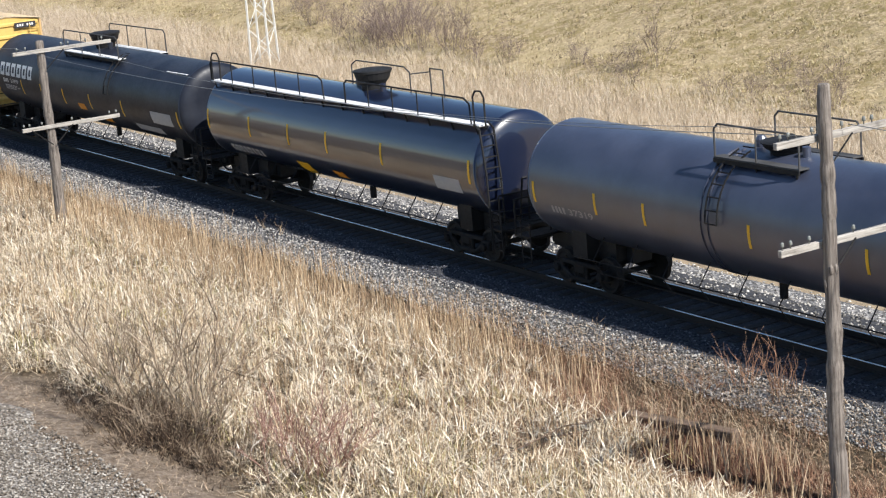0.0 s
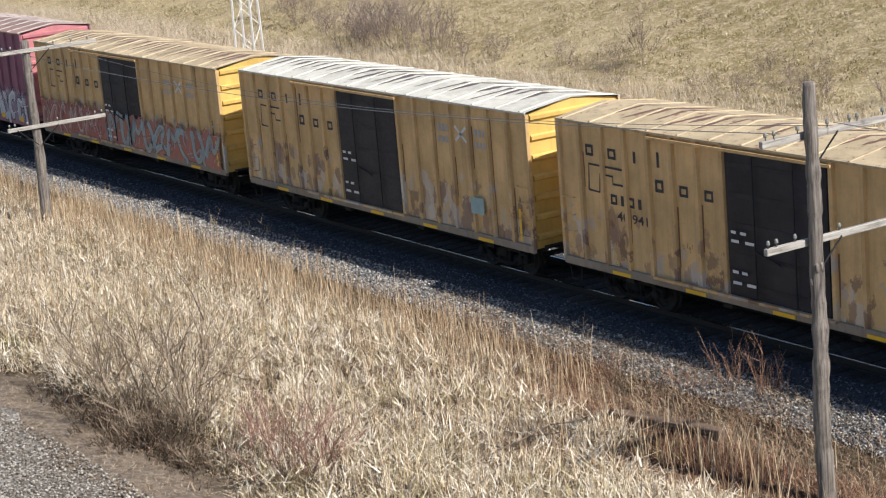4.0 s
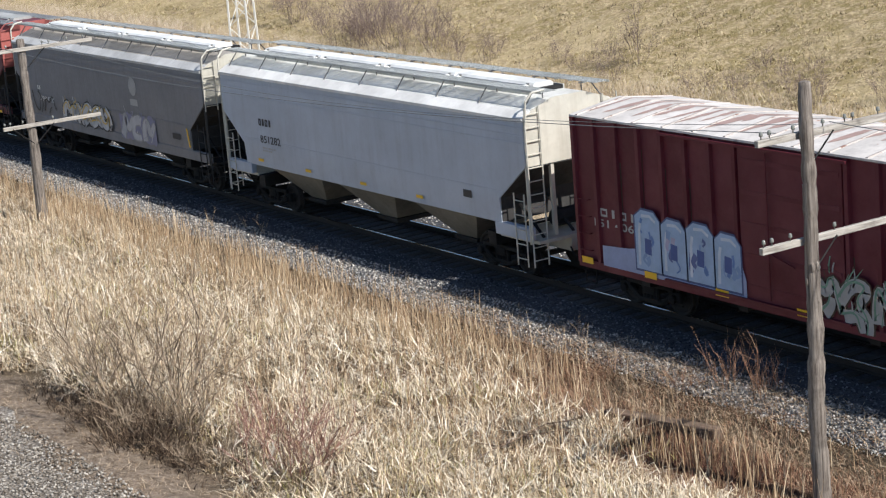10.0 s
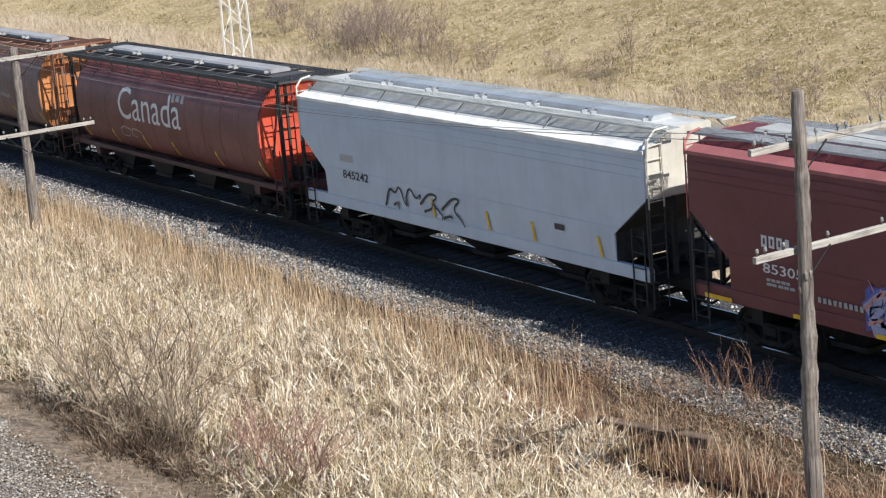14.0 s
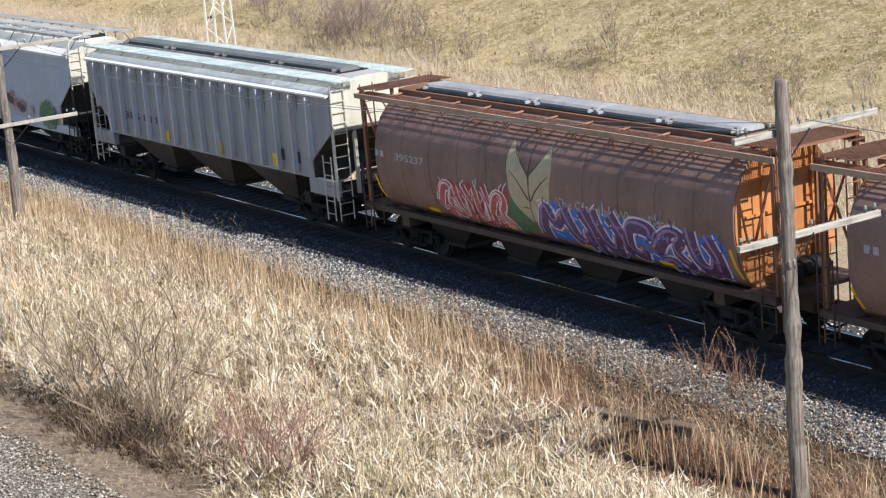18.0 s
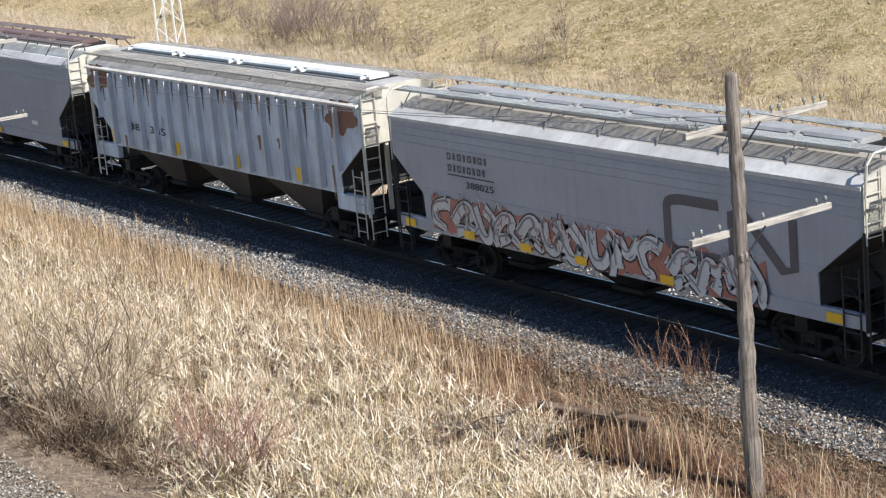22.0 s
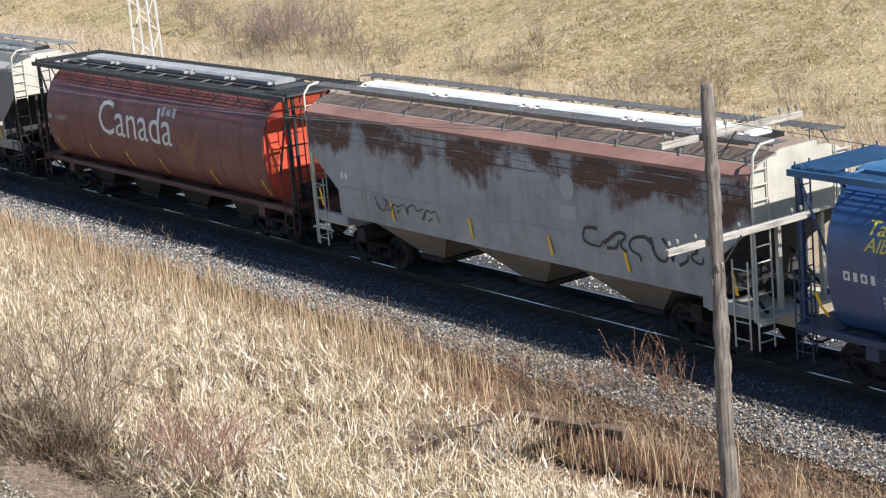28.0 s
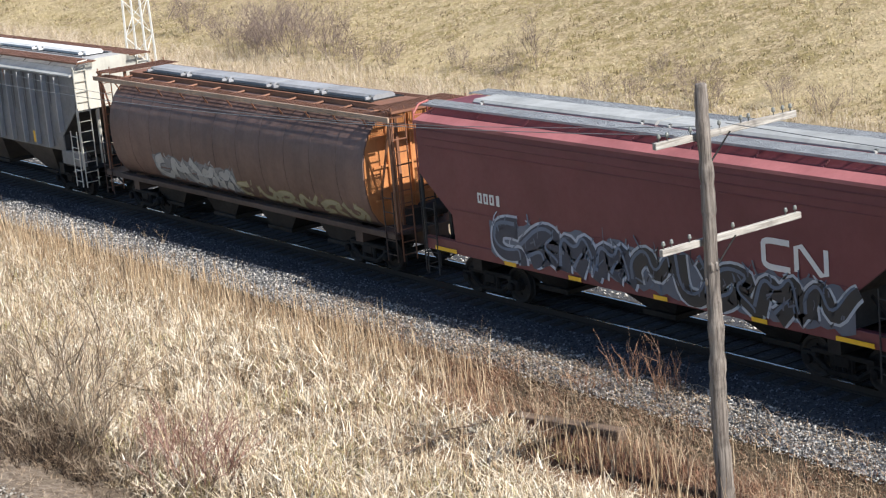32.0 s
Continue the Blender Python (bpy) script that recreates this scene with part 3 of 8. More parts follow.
def in_view(x, y):
    """The stretch of the near field that the bank overlooks."""
    d = y + 29.16
    worn = (x + 24.9) ** 2 + (y + 5.6) ** 2 < 0.7 ** 2      # bare earth at the foot of the pole
    return (x > -3.05 * d - 4) & (x < -0.88 * d + 3) & ~worn


def hollow(x, y):
    """The ground in front of the fallen timber, grown with shade-dark weeds."""
    return ((x + 29.2) / 2.7) ** 2 + ((y + 5.35) / 0.85) ** 2 < 1


# the matted field of bleached reeds, lying over one another
def reed_bed(x, y):
    thicket = ((x + 39.2) / 3.4) ** 2 + ((y + 12.7) / 0.95) ** 2 < 1
    bare = thicket | ((x > -30.5) & (y > -6.6)) | ((x > -36) & (y > -5.2))
    return in_view(x, y) & ~bare & (rng.random(len(x)) < (0.45 + 0.55 * clump(x, y)) * (0.2 + 0.8 * smooth01(clump(x, y, 4.6) * 1.5))) & (y > -12.75 + 0.45 * np.sin(x * 0.8) + 0.3 * np.sin(x * 2.3))


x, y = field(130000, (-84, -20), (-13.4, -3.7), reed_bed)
blades("rotten_reeds", x, y, rng.uniform(0.12, 0.3, len(x)), rng.uniform(0.012, 0.035, len(x)), (0.2, 2.0), DULL_REED, "dark stems under the bleached reeds, coloured for the shade in the gaps", 0.35, 2, ground_z(x, y) + rng.uniform(0.0, 0.12, len(x)))


def tufts(count, blades_each, spread, keep):
    """Places of blades that stand in tufts, and a height for each tuft."""
    cx, cy = field(count, (-84, -20), (-13.2, -4.0), keep)
    n = rng.integers(blades_each // 2, blades_each * 3 // 2, len(cx))
    k = np.repeat(np.arange(len(cx)), n)
    r = spread * rng.uniform(0.5, 1.5, len(cx))[k]
    tall = rng.uniform(0.55, 1.25, len(cx))[k]
    return cx[k] + rng.normal(0, 1, len(k)) * r, cy[k] + rng.normal(0, 1, len(k)) * r, tall


x, y, tall = tufts(5600, 28, 0.1, reed_bed)
blades("bleached_reeds", x, y, rng.uniform(0.24, 0.56, len(x)) * tall, rng.uniform(0.014, 0.042, len(x)), (0.3, 1.9), PALE_REED, "cream-white bleached reed leaves bent over in tufts", 0.78, 3)
x, y, tall = tufts(3000, 15, 0.08, reed_bed)
blades("bleached_reeds", x, y, rng.uniform(0.3, 0.62, len(x)) * tall, rng.uniform(0.012, 0.03, len(x)), (0.1, 0.9), PALE_REED, "cream-white bleached reed leaves standing in tufts", 0.7, 3)
x, y, tall = tufts(6600, 28, 0.12, reed_bed)
blades("dry_reeds", x, y, rng.uniform(0.2, 0.5, len(x)) * tall, rng.uniform(0.011, 0.036, len(x)), (0.3, 2.2), REED, "tan dead reeds leaning over one another in the ditch", 0.6, 2)
x, y = field(30000, (-84, -20), (-13.0, -4.2), reed_bed)
blades("broken_reeds", x, y, rng.uniform(0.14, 0.32, len(x)), rng.uniform(0.014, 0.036, len(x)), (0.5, 2.2), PALE_REED, "broken pale reed leaves lying across the others", 0.3, 1, ground_z(x, y) + rng.uniform(0.2, 0.5, len(x)))
# standing stems along the foot of the bed
x, y = field(40000, (-95, -20), (-7.0, -3.2), lambda x, y: in_view(x, y) & (rng.random(len(x)) < 1.03 - smooth01((x + 39) / 7)) & (rng.random(len(x)) < np.exp(-((y + 4.2) / 1.0) ** 2) * (0.35 + 0.65 * clump(x, y, 0.5))))
blades("reed_stems", x, y, rng.uniform(0.5, 1.2, len(x)), rng.uniform(0.012, 0.026, len(x)), (0.03, 0.32), STEM, "tall standing brown reed stems with worn seed heads", 0.3, 3)
x, y = field(7000, (-82, -22), (-12, -5), in_view)
blades("reed_stems", x, y, rng.uniform(0.8, 1.35, len(x)), rng.uniform(0.01, 0.022, len(x)), (0.05, 0.4), STEM, "scattered upright dry stems among the flattened reeds", 0.3, 3)
# rusty weeds on the dry strip and round the fallen timber
x, y = field(120000, (-98, -20), (-6.8, -2.05), lambda x, y: in_view(x, y) & ~hollow(x, y) & ((y > -4.7) | (x > -36)) & (rng.random(len(x)) < smooth01((-y - 2.6 + 0.5 * smooth01((x + 38) / 6)) / 0.5) * (0.5 + 0.5 * clump(x, y, 1.3))))
blades("dry_turf", x, y, rng.uniform(0.08, 0.3, len(x)), rng.uniform(0.010, 0.026, len(x)), (0.3, 1.6), DRY_TURF, "short dull dry grass along the foot of the ballast", 0.6)
x, y = field(34000, (-46, -24), (-3.4, -2.15), lambda x, y: rng.random(len(x)) < smooth01((-y - 2.1) / 0.6) * smooth01((x + 46) / 8) * smooth01((-26.5 - x) / 3) * (0.35 + 0.65 * clump(x, y, 1.7)))
blades("dry_turf", x, y, rng.uniform(0.06, 0.2, len(x)), rng.uniform(0.010, 0.024, len(x)), (0.4, 1.7), DRY_TURF, "thin matted dry grass creeping over the ballast foot", 0.6)
x, y = field(150000, (-48, -20), (-8.0, -2.5), lambda x, y: in_view(x, y) & (~hollow(x, y) | (rng.random(len(x)) < 0.3)) & ((y < -4.25) | (x < -34) | (rng.random(len(x)) < 0.3)) & (rng.random(len(x)) < smooth01((x + 48) / 14) * smooth01((-y - 2.55) / 0.9) * smooth01((y + 7.9 - 0.09 * (x + 30)) / 1.6) * (0.3 + 0.7 * clump(x, y, 1.1))))
blades("rusty_weeds", x, y, rng.uniform(0.1, 0.38, len(x)), rng.uniform(0.008, 0.02, len(x)), (0.3, 1.9), RUSTY, "low rust-brown dead weeds beside the ballast", 0.6)
x, y = field(9000, (-60, -24), (-12.5, -5.5), lambda x, y: in_view(x, y) & (clump(x + 5, y, 0.8) > 0.62))
blades("sprouting_grass", x, y, rng.uniform(0.2, 0.6, len(x)), rng.uniform(0.012, 0.028, len(x)), (0.2, 0.9), GREENISH, "yellow-green sprouting grass between dead reeds", 0.6)
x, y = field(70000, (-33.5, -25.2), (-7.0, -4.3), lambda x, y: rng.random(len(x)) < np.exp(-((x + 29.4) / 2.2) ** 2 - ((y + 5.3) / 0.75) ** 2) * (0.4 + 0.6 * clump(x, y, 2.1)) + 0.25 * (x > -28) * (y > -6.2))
blades("rusty_weeds", x, y, rng.uniform(0.08, 0.32, len(x)), rng.uniform(0.012, 0.03, len(x)), (0.3, 1.8), DARK_WEED, "dark red-brown weeds, the shade between them put into their colour", 0.6)
x, y = field(160, (-32.4, -26.5), (-6.0, -4.5))
blades("reed_stems", x, y, rng.uniform(0.5, 1.15, len(x)), rng.uniform(0.014, 0.026, len(x)), (0.05, 0.35), STEM, "single upright dry stems in front of fallen timber", 0.3, 3)
# dark mat painted in for the shaded cavity under the bushes
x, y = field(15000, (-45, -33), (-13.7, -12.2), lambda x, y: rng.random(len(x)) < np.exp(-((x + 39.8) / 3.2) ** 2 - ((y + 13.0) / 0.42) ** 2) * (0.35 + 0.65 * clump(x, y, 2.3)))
blades("rotten_reeds", x, y, rng.uniform(0.08, 0.26, len(x)), rng.uniform(0.016, 0.04, len(x)), (0.3, 1.8), SCRUB, "dark dead stems matted under scrub, its shade painted in", 0.5, 2)
# litter on the bare strip beside the track
x, y = field(16000, (-52, -29), (-15.8, -12.6), lambda x, y: rng.random(len(x)) < 0.25 + 0.75 * clump(x, y, 1.9))
blades("litter", x, y, rng.uniform(0.04, 0.16, len(x)), rng.uniform(0.008, 0.02, len(x)), (0.8, 2.4), DRY_TURF, "dead grass and broken stems strewn over bare earth", 0.5, 1)
# reeds beyond the line
x, y = field(165000, (-175, -40), (5.3, 24.5), lambda x, y: (x > -3.0 * (y + 29) - 5) & (x < -0.93 * (y + 29) + 12) & (rng.random(len(x)) < 0.55 + 0.45 * clump(x, y, 0.4)))
blades("far_reeds", x, y, rng.uniform(0.25, 0.8, len(x)) * (1 + 0.6 * smooth01((-x - 85) / 30)), rng.uniform(0.009, 0.022, len(x)), (0.2, 1.2), FAR_REED, "tall dense tan reeds beyond the railway line", 0.3)
# grass on the bank
def on_bank(x, y):
    return (x > -3.1 * (y + 29) - 5) & (x < -0.9 * (y + 29) + 14)


x, y = field(90000, (-175, -40), (21.5, 60), lambda x, y: on_bank(x, y) & (rng.random(len(x)) < 0.3 + 0.7 * clump(x, y, 0.5)))
blades("bank_grass", x, y, rng.uniform(0.06, 0.22, len(x)), rng.uniform(0.015, 0.05, len(x)), (0.5, 1.9), TURF, "short yellow-green winter grass on the bank", 0.7)


def bank_tufts(count, each, spread, keep):
    """Places of blades in low tussocks on the bank."""
    cx, cy = field(count, (-150, -42), (22.0, 50), keep)
    n = rng.integers(each // 2, each * 3 // 2, len(cx))
    k = np.repeat(np.arange(len(cx)), n)
    r = spread * rng.uniform(0.5, 1.6, len(cx))[k]
    return cx[k] + rng.normal(0, 1, len(k)) * r * 1.5, cy[k] + rng.normal(0, 1, len(k)) * r, rng.uniform(0.6, 1.5, len(cx))[k]


x, y, tall = bank_tufts(11000, 13, 0.15, lambda x, y: on_bank(x, y) & (rng.random(len(x)) < 0.25 + 0.75 * clump(x + 3, y, 0.8)))
blades("bank_tussocks", x, y, rng.uniform(0.1, 0.24, len(x)) * tall, rng.uniform(0.02, 0.045, len(x)), (0.3, 1.7), TUSSOCK, "pale yellow tussocks of winter grass on the bank", 0.7)
x, y, tall = bank_tufts(2600, 12, 0.16, lambda x, y: on_bank(x, y) & (clump(x + 9, y + 4, 1.1) > 0.45))
blades("bank_tussocks", x, y, rng.uniform(0.08, 0.22, len(x)) * tall, rng.uniform(0.02, 0.04, len(x)), (0.3, 1.5), DULL_REED, "dark brown tussocks and dead weeds on the bank", 0.6)


# ---- bare bushes ----
def twig_mesh(key, seed, stems, height, spread, forks, radius, droop=0.0, upright=0.6):
    """A bush of bare stems, each forking into thinner twigs."""
    rnd = random.Random(seed)
    verts, faces = [], []

    def limb(p, d, length, r, level):
        nonlocal verts, faces
        n = 3
        pts = [p]
        q, dd = p.copy(), d.copy()
        seg = 3 if level == 0 else 2
        for _ in range(seg):
            dd = (dd + Vector((rnd.gauss(0, 0.16), rnd.gauss(0, 0.16), rnd.gauss(0.05, 0.1) - droop))).normalized()
            q = q + dd * length / seg
            pts.append(q.copy())
        base = len(verts)
        for i, c in enumerate(pts):
            rr = r * (1 - 0.6 * i / seg)
            m = dd.to_track_quat("Z", "Y").to_matrix()
            for k in range(n):
                verts.append(c + m @ Vector((rr * math.cos(k * math.tau / n), rr * math.sin(k * math.tau / n), 0)))
        for i in range(seg):
            for k in range(n):
                j = (k + 1) % n
                faces.append((base + i * n + k, base + i * n + j, base + (i + 1) * n + j, base + (i + 1) * n + k))
        if level < len(forks):
            for _ in range(forks[level]):
                u = rnd.uniform(0.3, 1.0)
                i = min(int(u * seg), seg - 1)
                c = pts[i].lerp(pts[i + 1], u * seg - i)
                nd = (dd + Vector((rnd.gauss(0, 0.5), rnd.gauss(0, 0.5), rnd.gauss(0.15, 0.35)))).normalized()
                limb(c, nd, length * rnd.uniform(0.35, 0.65), r * 0.55, level + 1)

    pieces = stems
    out = []
    for piece in range(pieces):
        verts, faces = [], []
        for s in range(piece, stems, pieces):
            a, k = rnd.uniform(0, math.tau), rnd.uniform(0.0, 1.0)
            d = Vector((math.cos(a) * k * (1 - upright) * 2, math.sin(a) * k * (1 - upright) * 2, 1)).normalized()
            limb(Vector((math.cos(a) * spread * rnd.random(), math.sin(a) * spread * rnd.random(), -0.1)), d, height * rnd.uniform(0.55, 1.0), radius * rnd.uniform(0.6, 1.2), 0)
        me = bpy.data.meshes.new("stem")
        me.from_pydata([tuple(v) for v in verts], [], faces)
        out.append(me)
    MESHES[key] = out


twig_mesh("bush_big", 3, 11, 2.6, 0.8, (5, 4), 0.022, upright=0.45)
twig_mesh("bush_low", 4, 34, 0.8, 1.2, (5, 3), 0.019, upright=0.2)
twig_mesh("bush_red", 8, 22, 1.3, 0.8, (5, 3), 0.015, upright=0.45)
twig_mesh("bush_weed", 9, 22, 1.25, 0.45, (3,), 0.011, upright=0.62)
twig_mesh("bush_a", 11, 22, 2.6, 0.9, (6, 5), 0.012, upright=0.6)
twig_mesh("bush_b", 12, 30, 2.0, 1.5, (5, 5), 0.012, upright=0.5)
twig_mesh("bush_c", 13, 8, 3.2, 0.5, (8, 6), 0.015, upright=0.66)
twig_mesh("weed_a", 15, 4, 0.8, 0.08, (2,), 0.009, upright=0.8)


def bush(key, x, y, size, material, label, turn, name="bush", group=""):
    b = thing(name, label, "bush", group)
    for me in MESHES[key]:
        put("stem", me, material, b)
    b.matrix_basis = pose(x, y, float(ground_z(x, y)), 0, 0, turn) @ Matrix.Diagonal((size, size, size, 1))
    return b


bush("bush_big", -39.6, -11.8, 1.15, TWIG, "large bare grey-brown bush with many thin stems", 20)
bush("bush_big", -41.6, -12.0, 1.0, TWIG, "bare grey bush growing into a larger one", 140)
bush("bush_big", -38.2, -12.0, 0.9, TWIG, "bare grey-brown bush at the edge of the reeds", 250)
bush("bush_big", -43.4, -11.9, 0.8, TWIG, "thin bare grey bush at the edge of the reeds", 320)
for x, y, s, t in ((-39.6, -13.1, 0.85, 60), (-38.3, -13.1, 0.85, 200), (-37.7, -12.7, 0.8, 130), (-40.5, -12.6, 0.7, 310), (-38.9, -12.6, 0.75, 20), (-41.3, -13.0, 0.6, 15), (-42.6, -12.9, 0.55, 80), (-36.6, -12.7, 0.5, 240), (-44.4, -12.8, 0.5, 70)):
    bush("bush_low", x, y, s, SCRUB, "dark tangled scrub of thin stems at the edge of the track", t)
bush("bush_low", -41.0, -12.6, 0.8, TWIG, "low grey tangle of twigs under a bush", 40)
bush("bush_low", -38.9, -12.4, 0.9, TWIG, "low grey tangle of twigs under a bush", 170)
bush("bush_low", -36.4, -12.2, 0.8, TWIG, "low grey tangle of twigs beside the track", 290)
bush("bush_low", -34.4, -12.0, 0.5, SCRUB, "dark tangled stems under a reddish bush", 220)
bush("bush_low", -33.4, -12.3, 0.7, TWIG, "low grey scrub at the edge of the reeds", 100)
bush("bush_red", -34.3, -11.5, 1.2, RED_TWIG, "bare reddish bush with fine upright twigs", 10)
bush("bush_red", -36.0, -11.3, 1.0, RED_TWIG, "small bare reddish bush among the reeds", 80)
bush("bush_weed", -30.75, -2.6, 0.8, RUSTY, "tall rusty dead weeds growing out of the ballast", 30)
bush("bush_weed", -29.65, -2.6, 0.85, RUSTY, "rusty dead weeds growing out of the ballast", 110)
bush("bush_low", -31.8, -2.9, 0.45, RUSTY, "low rusty weeds on the shoulder of the line", 10)
rnd = random.Random(21)
for x, y, s in ((-52.4, -2.5, 0.9), (-53.6, -2.3, 0.7), (-55.3, -2.6, 0.9), (-50.2, -2.6, 0.6), (-43.6, -2.7, 0.7), (-36.0, -2.6, 0.8), (-47.2, -2.8, 0.8), (-46.4, -2.9, 0.7)):
    bush("weed_a", x, y, s, STEM, "thin dead weed stalks on the ballast shoulder", rnd.uniform(0, 360), "weed", "weeds on the ballast")
for key, x, y, s in (("bush_a", -88, 25.0, 1.1), ("bush_b", -90.5, 25.6, 1.2), ("bush_b", -86.2, 26.0, 1.1), ("bush_a", -92.5, 26.4, 1.0), ("bush_b", -94.5, 27.5, 1.0), ("bush_c", -85.0, 25.2, 0.75), ("bush_c", -69.7, 26.6, 0.7), ("bush_a", -70.9, 26.0, 0.5),
                     ("bush_b", -72.6, 25.4, 0.4), ("bush_a", -74.6, 25.6, 0.45), ("bush_a", -103.0, 27.0, 0.9), ("bush_b", -108.0, 28.0, 0.9), ("bush_b", -60.7, 24.4, 0.55), ("bush_b", -58.2, 24.8, 0.5), ("bush_b", -62.8, 24.2, 0.5), ("bush_a", -56.2, 24.6, 0.5), ("bush_b", -69.2, 24.4, 0.5),
                     ("bush_a", -79.5, 25.0, 0.55), ("bush_b", -82.0, 24.6, 0.7), ("bush_b", -62.2, 27.4, 0.5), ("bush_b", -59.4, 26.8, 0.55), ("bush_b", -93.6, 25.0, 1.0), ("bush_a", -91.5, 24.6, 0.8), ("bush_b", -98.5, 26.2, 0.8), ("bush_b", -50.5, 24.9, 0.55), ("bush_a", -53.2, 25.6, 0.5)):
    bush(key, x, y, s, FAR_TWIG, "bare grey-brown bush at the foot of the bank", rnd.uniform(0, 360), group="bushes along the bank")

# ---- fallen timber in the weeds ----
log = thing("fallen_timber", "old dark timber lying in rusty weeds", "log")
log.matrix_basis = pose(-30.6, -4.42, float(ground_z(-30.6, -4.42)) + 0.14, 0, -2, 10.6)
bm = bmesh.new()
box(bm, -1.75, 1.3, -0.16, 0.16, -0.16, 0.14, 0.03)
for v in bm.verts:
    v.co.z += 0.03 * math.sin(v.co.x * 2.0)
part("beam", bm, LOG_WOOD, log, "rotten dark beam")
branch = thing("fallen_branch", "thin dark forked branch lying on the reeds", "branch")
branch.matrix_basis = pose(-31.9, -7.3, float(ground_z(-31.9, -7.3)) + 0.36)
bm = bmesh.new()
pipe(bm, [(0.15, -1.6, -0.1), (0.1, -0.7, 0.04), (0, 0, 0.08), (-0.15, 0.7, 0.12), (-0.1, 1.3, 0.06), (-0.4, 2.0, -0.05)], 0.017, 6)
pipe(bm, [(0, 0, 0.08), (0.45, 0.35, 0.16), (0.6, 0.8, 0.18)], 0.013, 5)
pipe(bm, [(0.1, -0.7, 0.04), (-0.35, -1.0, 0.1)], 0.012, 5)
part("stick", bm, LOG_WOOD, branch)

# ---- freight cars: shared running gear ----
SPEED = 14.54
CARS = []
WHEELSETS = []
WHEEL_R = 0.457


def railcar(name, label, right, length, group="cars of the freight train"):
    """A car whose body ends at right (place at the clip's start); its own zero lies at its middle, on the rail."""
    ob = thing(name, label, "railway car", group)
    ob.matrix_basis = pose(right - length / 2, 0, 0)
    CARS.append((ob, right - length / 2, length))
    return ob


def wheelset_mesh(bm):
    for s in (-1, 1):
        lathe(bm, [(s * 0.68, 0.1), (s * 0.69, 0.30), (s * 0.715, 0.40), (s * 0.70, 0.49), (s * 0.73, 0.485), (s * 0.74, WHEEL_R), (s * 0.84, WHEEL_R - 0.01), (s * 0.84, 0.38), (s * 0.80, 0.34), (s * 0.79, 0.16), (s * 0.86, 0.13), (s * 0.86, 0.08)], "y", 20)
        for k in range(4):
            a = k * math.tau / 4
            tube(bm, (0.24 * math.cos(a), s * 0.78, 0.24 * math.sin(a)), (0.24 * math.cos(a), s * 0.83, 0.24 * math.sin(a)), 0.03, 6)
    tube(bm, (0, -1.05, 0), (0, 1.05, 0), 0.075, 8)


def side_frame(bm):
    for s in (-1, 1):
        y0, y1 = (s * 0.94, s * 1.06) if s > 0 else (s * 1.06, s * 0.94)
        box(bm, -1.12, -0.72, y0, y1, 0.36, 0.62, 0.03)
        box(bm, 0.72, 1.12, y0, y1, 0.36, 0.62, 0.03)
        box(bm, -0.85, 0.85, y0, y1, 0.6, 0.72, 0.03)
        box(bm, -0.42, 0.42, y0, y1, 0.2, 0.32, 0.03)
        for q in (-1, 1):
            tube(bm, (q * 0.42, s * 1.0, 0.26), (q * 0.8, s * 1.0, 0.5), 0.07, 6)
            tube(bm, (q * 0.24, s * 1.0, 0.26), (q * 0.24, s * 1.0, 0.66), 0.055, 6)
    box(bm, -0.2, 0.2, -1.08, 1.08, 0.42, 0.66, 0.03)


def spring(bm):
    lathe(bm, [(0.31 + j * 0.0145, 0.058 if j % 2 else 0.036) for j in range(12)], "z", 8)


def truck(car, x):
    t = shared("truck", "truck", side_frame, TRUCK_STEEL, car, pose(x, 0, 0), "dark cast-steel truck with two wheelsets")
    for s in (-0.99, 0.99):
        for q in (-0.13, 0, 0.13):
            shared("spring", "spring", spring, TRUCK_STEEL, t, pose(q, s, 0.0))
        for q in (-0.9, 0.9):
            shared("bearing_cap", "bearing_cap", lambda bm: lathe(bm, [(0.0, 0.11), (0.08, 0.11), (0.1, 0.06)], "y", 10), TRUCK_STEEL, t, pose(q, math.copysign(1.06, s), WHEEL_R, 0, 0, 0 if s > 0 else 180))
    for q in (-0.89, 0.89):
        w = shared("wheelset", "wheelset", wheelset_mesh, WHEEL_STEEL, t, pose(q, 0, WHEEL_R), "worn steel wheelset")
        WHEELSETS.append((w, car, q))
    return t


def coupler_mesh(bm):
    box(bm, -0.55, 0.1, -0.09, 0.09, 0.74, 0.96, 0.02)
    box(bm, 0.08, 0.33, -0.17, 0.16, 0.7, 1.0, 0.05)
    box(bm, 0.28, 0.42, 0.04, 0.17, 0.73, 0.97, 0.03)


def hose(bm):
    pipe(bm, [(-0.1, -0.35, 0.85), (0.05, -0.38, 0.7), (0.22, -0.3, 0.52), (0.4, -0.2, 0.5), (0.55, -0.12, 0.6)], 0.028, 6)


def ends(car, half, sill_z=0.95, reach=0.55):
    for s in (1, -1):
        turn = 0 if s > 0 else 180
        shared("coupler", "coupler", coupler_mesh, TRUCK_STEEL, car, pose(s * (half + reach - 0.3), 0, 0, 0, 0, turn), "dark steel knuckle coupler")
        shared("brake_hose", "brake_hose", hose, BLACK_STEEL, car, pose(s * (half + reach - 0.3), 0, 0, 0, 0, turn))


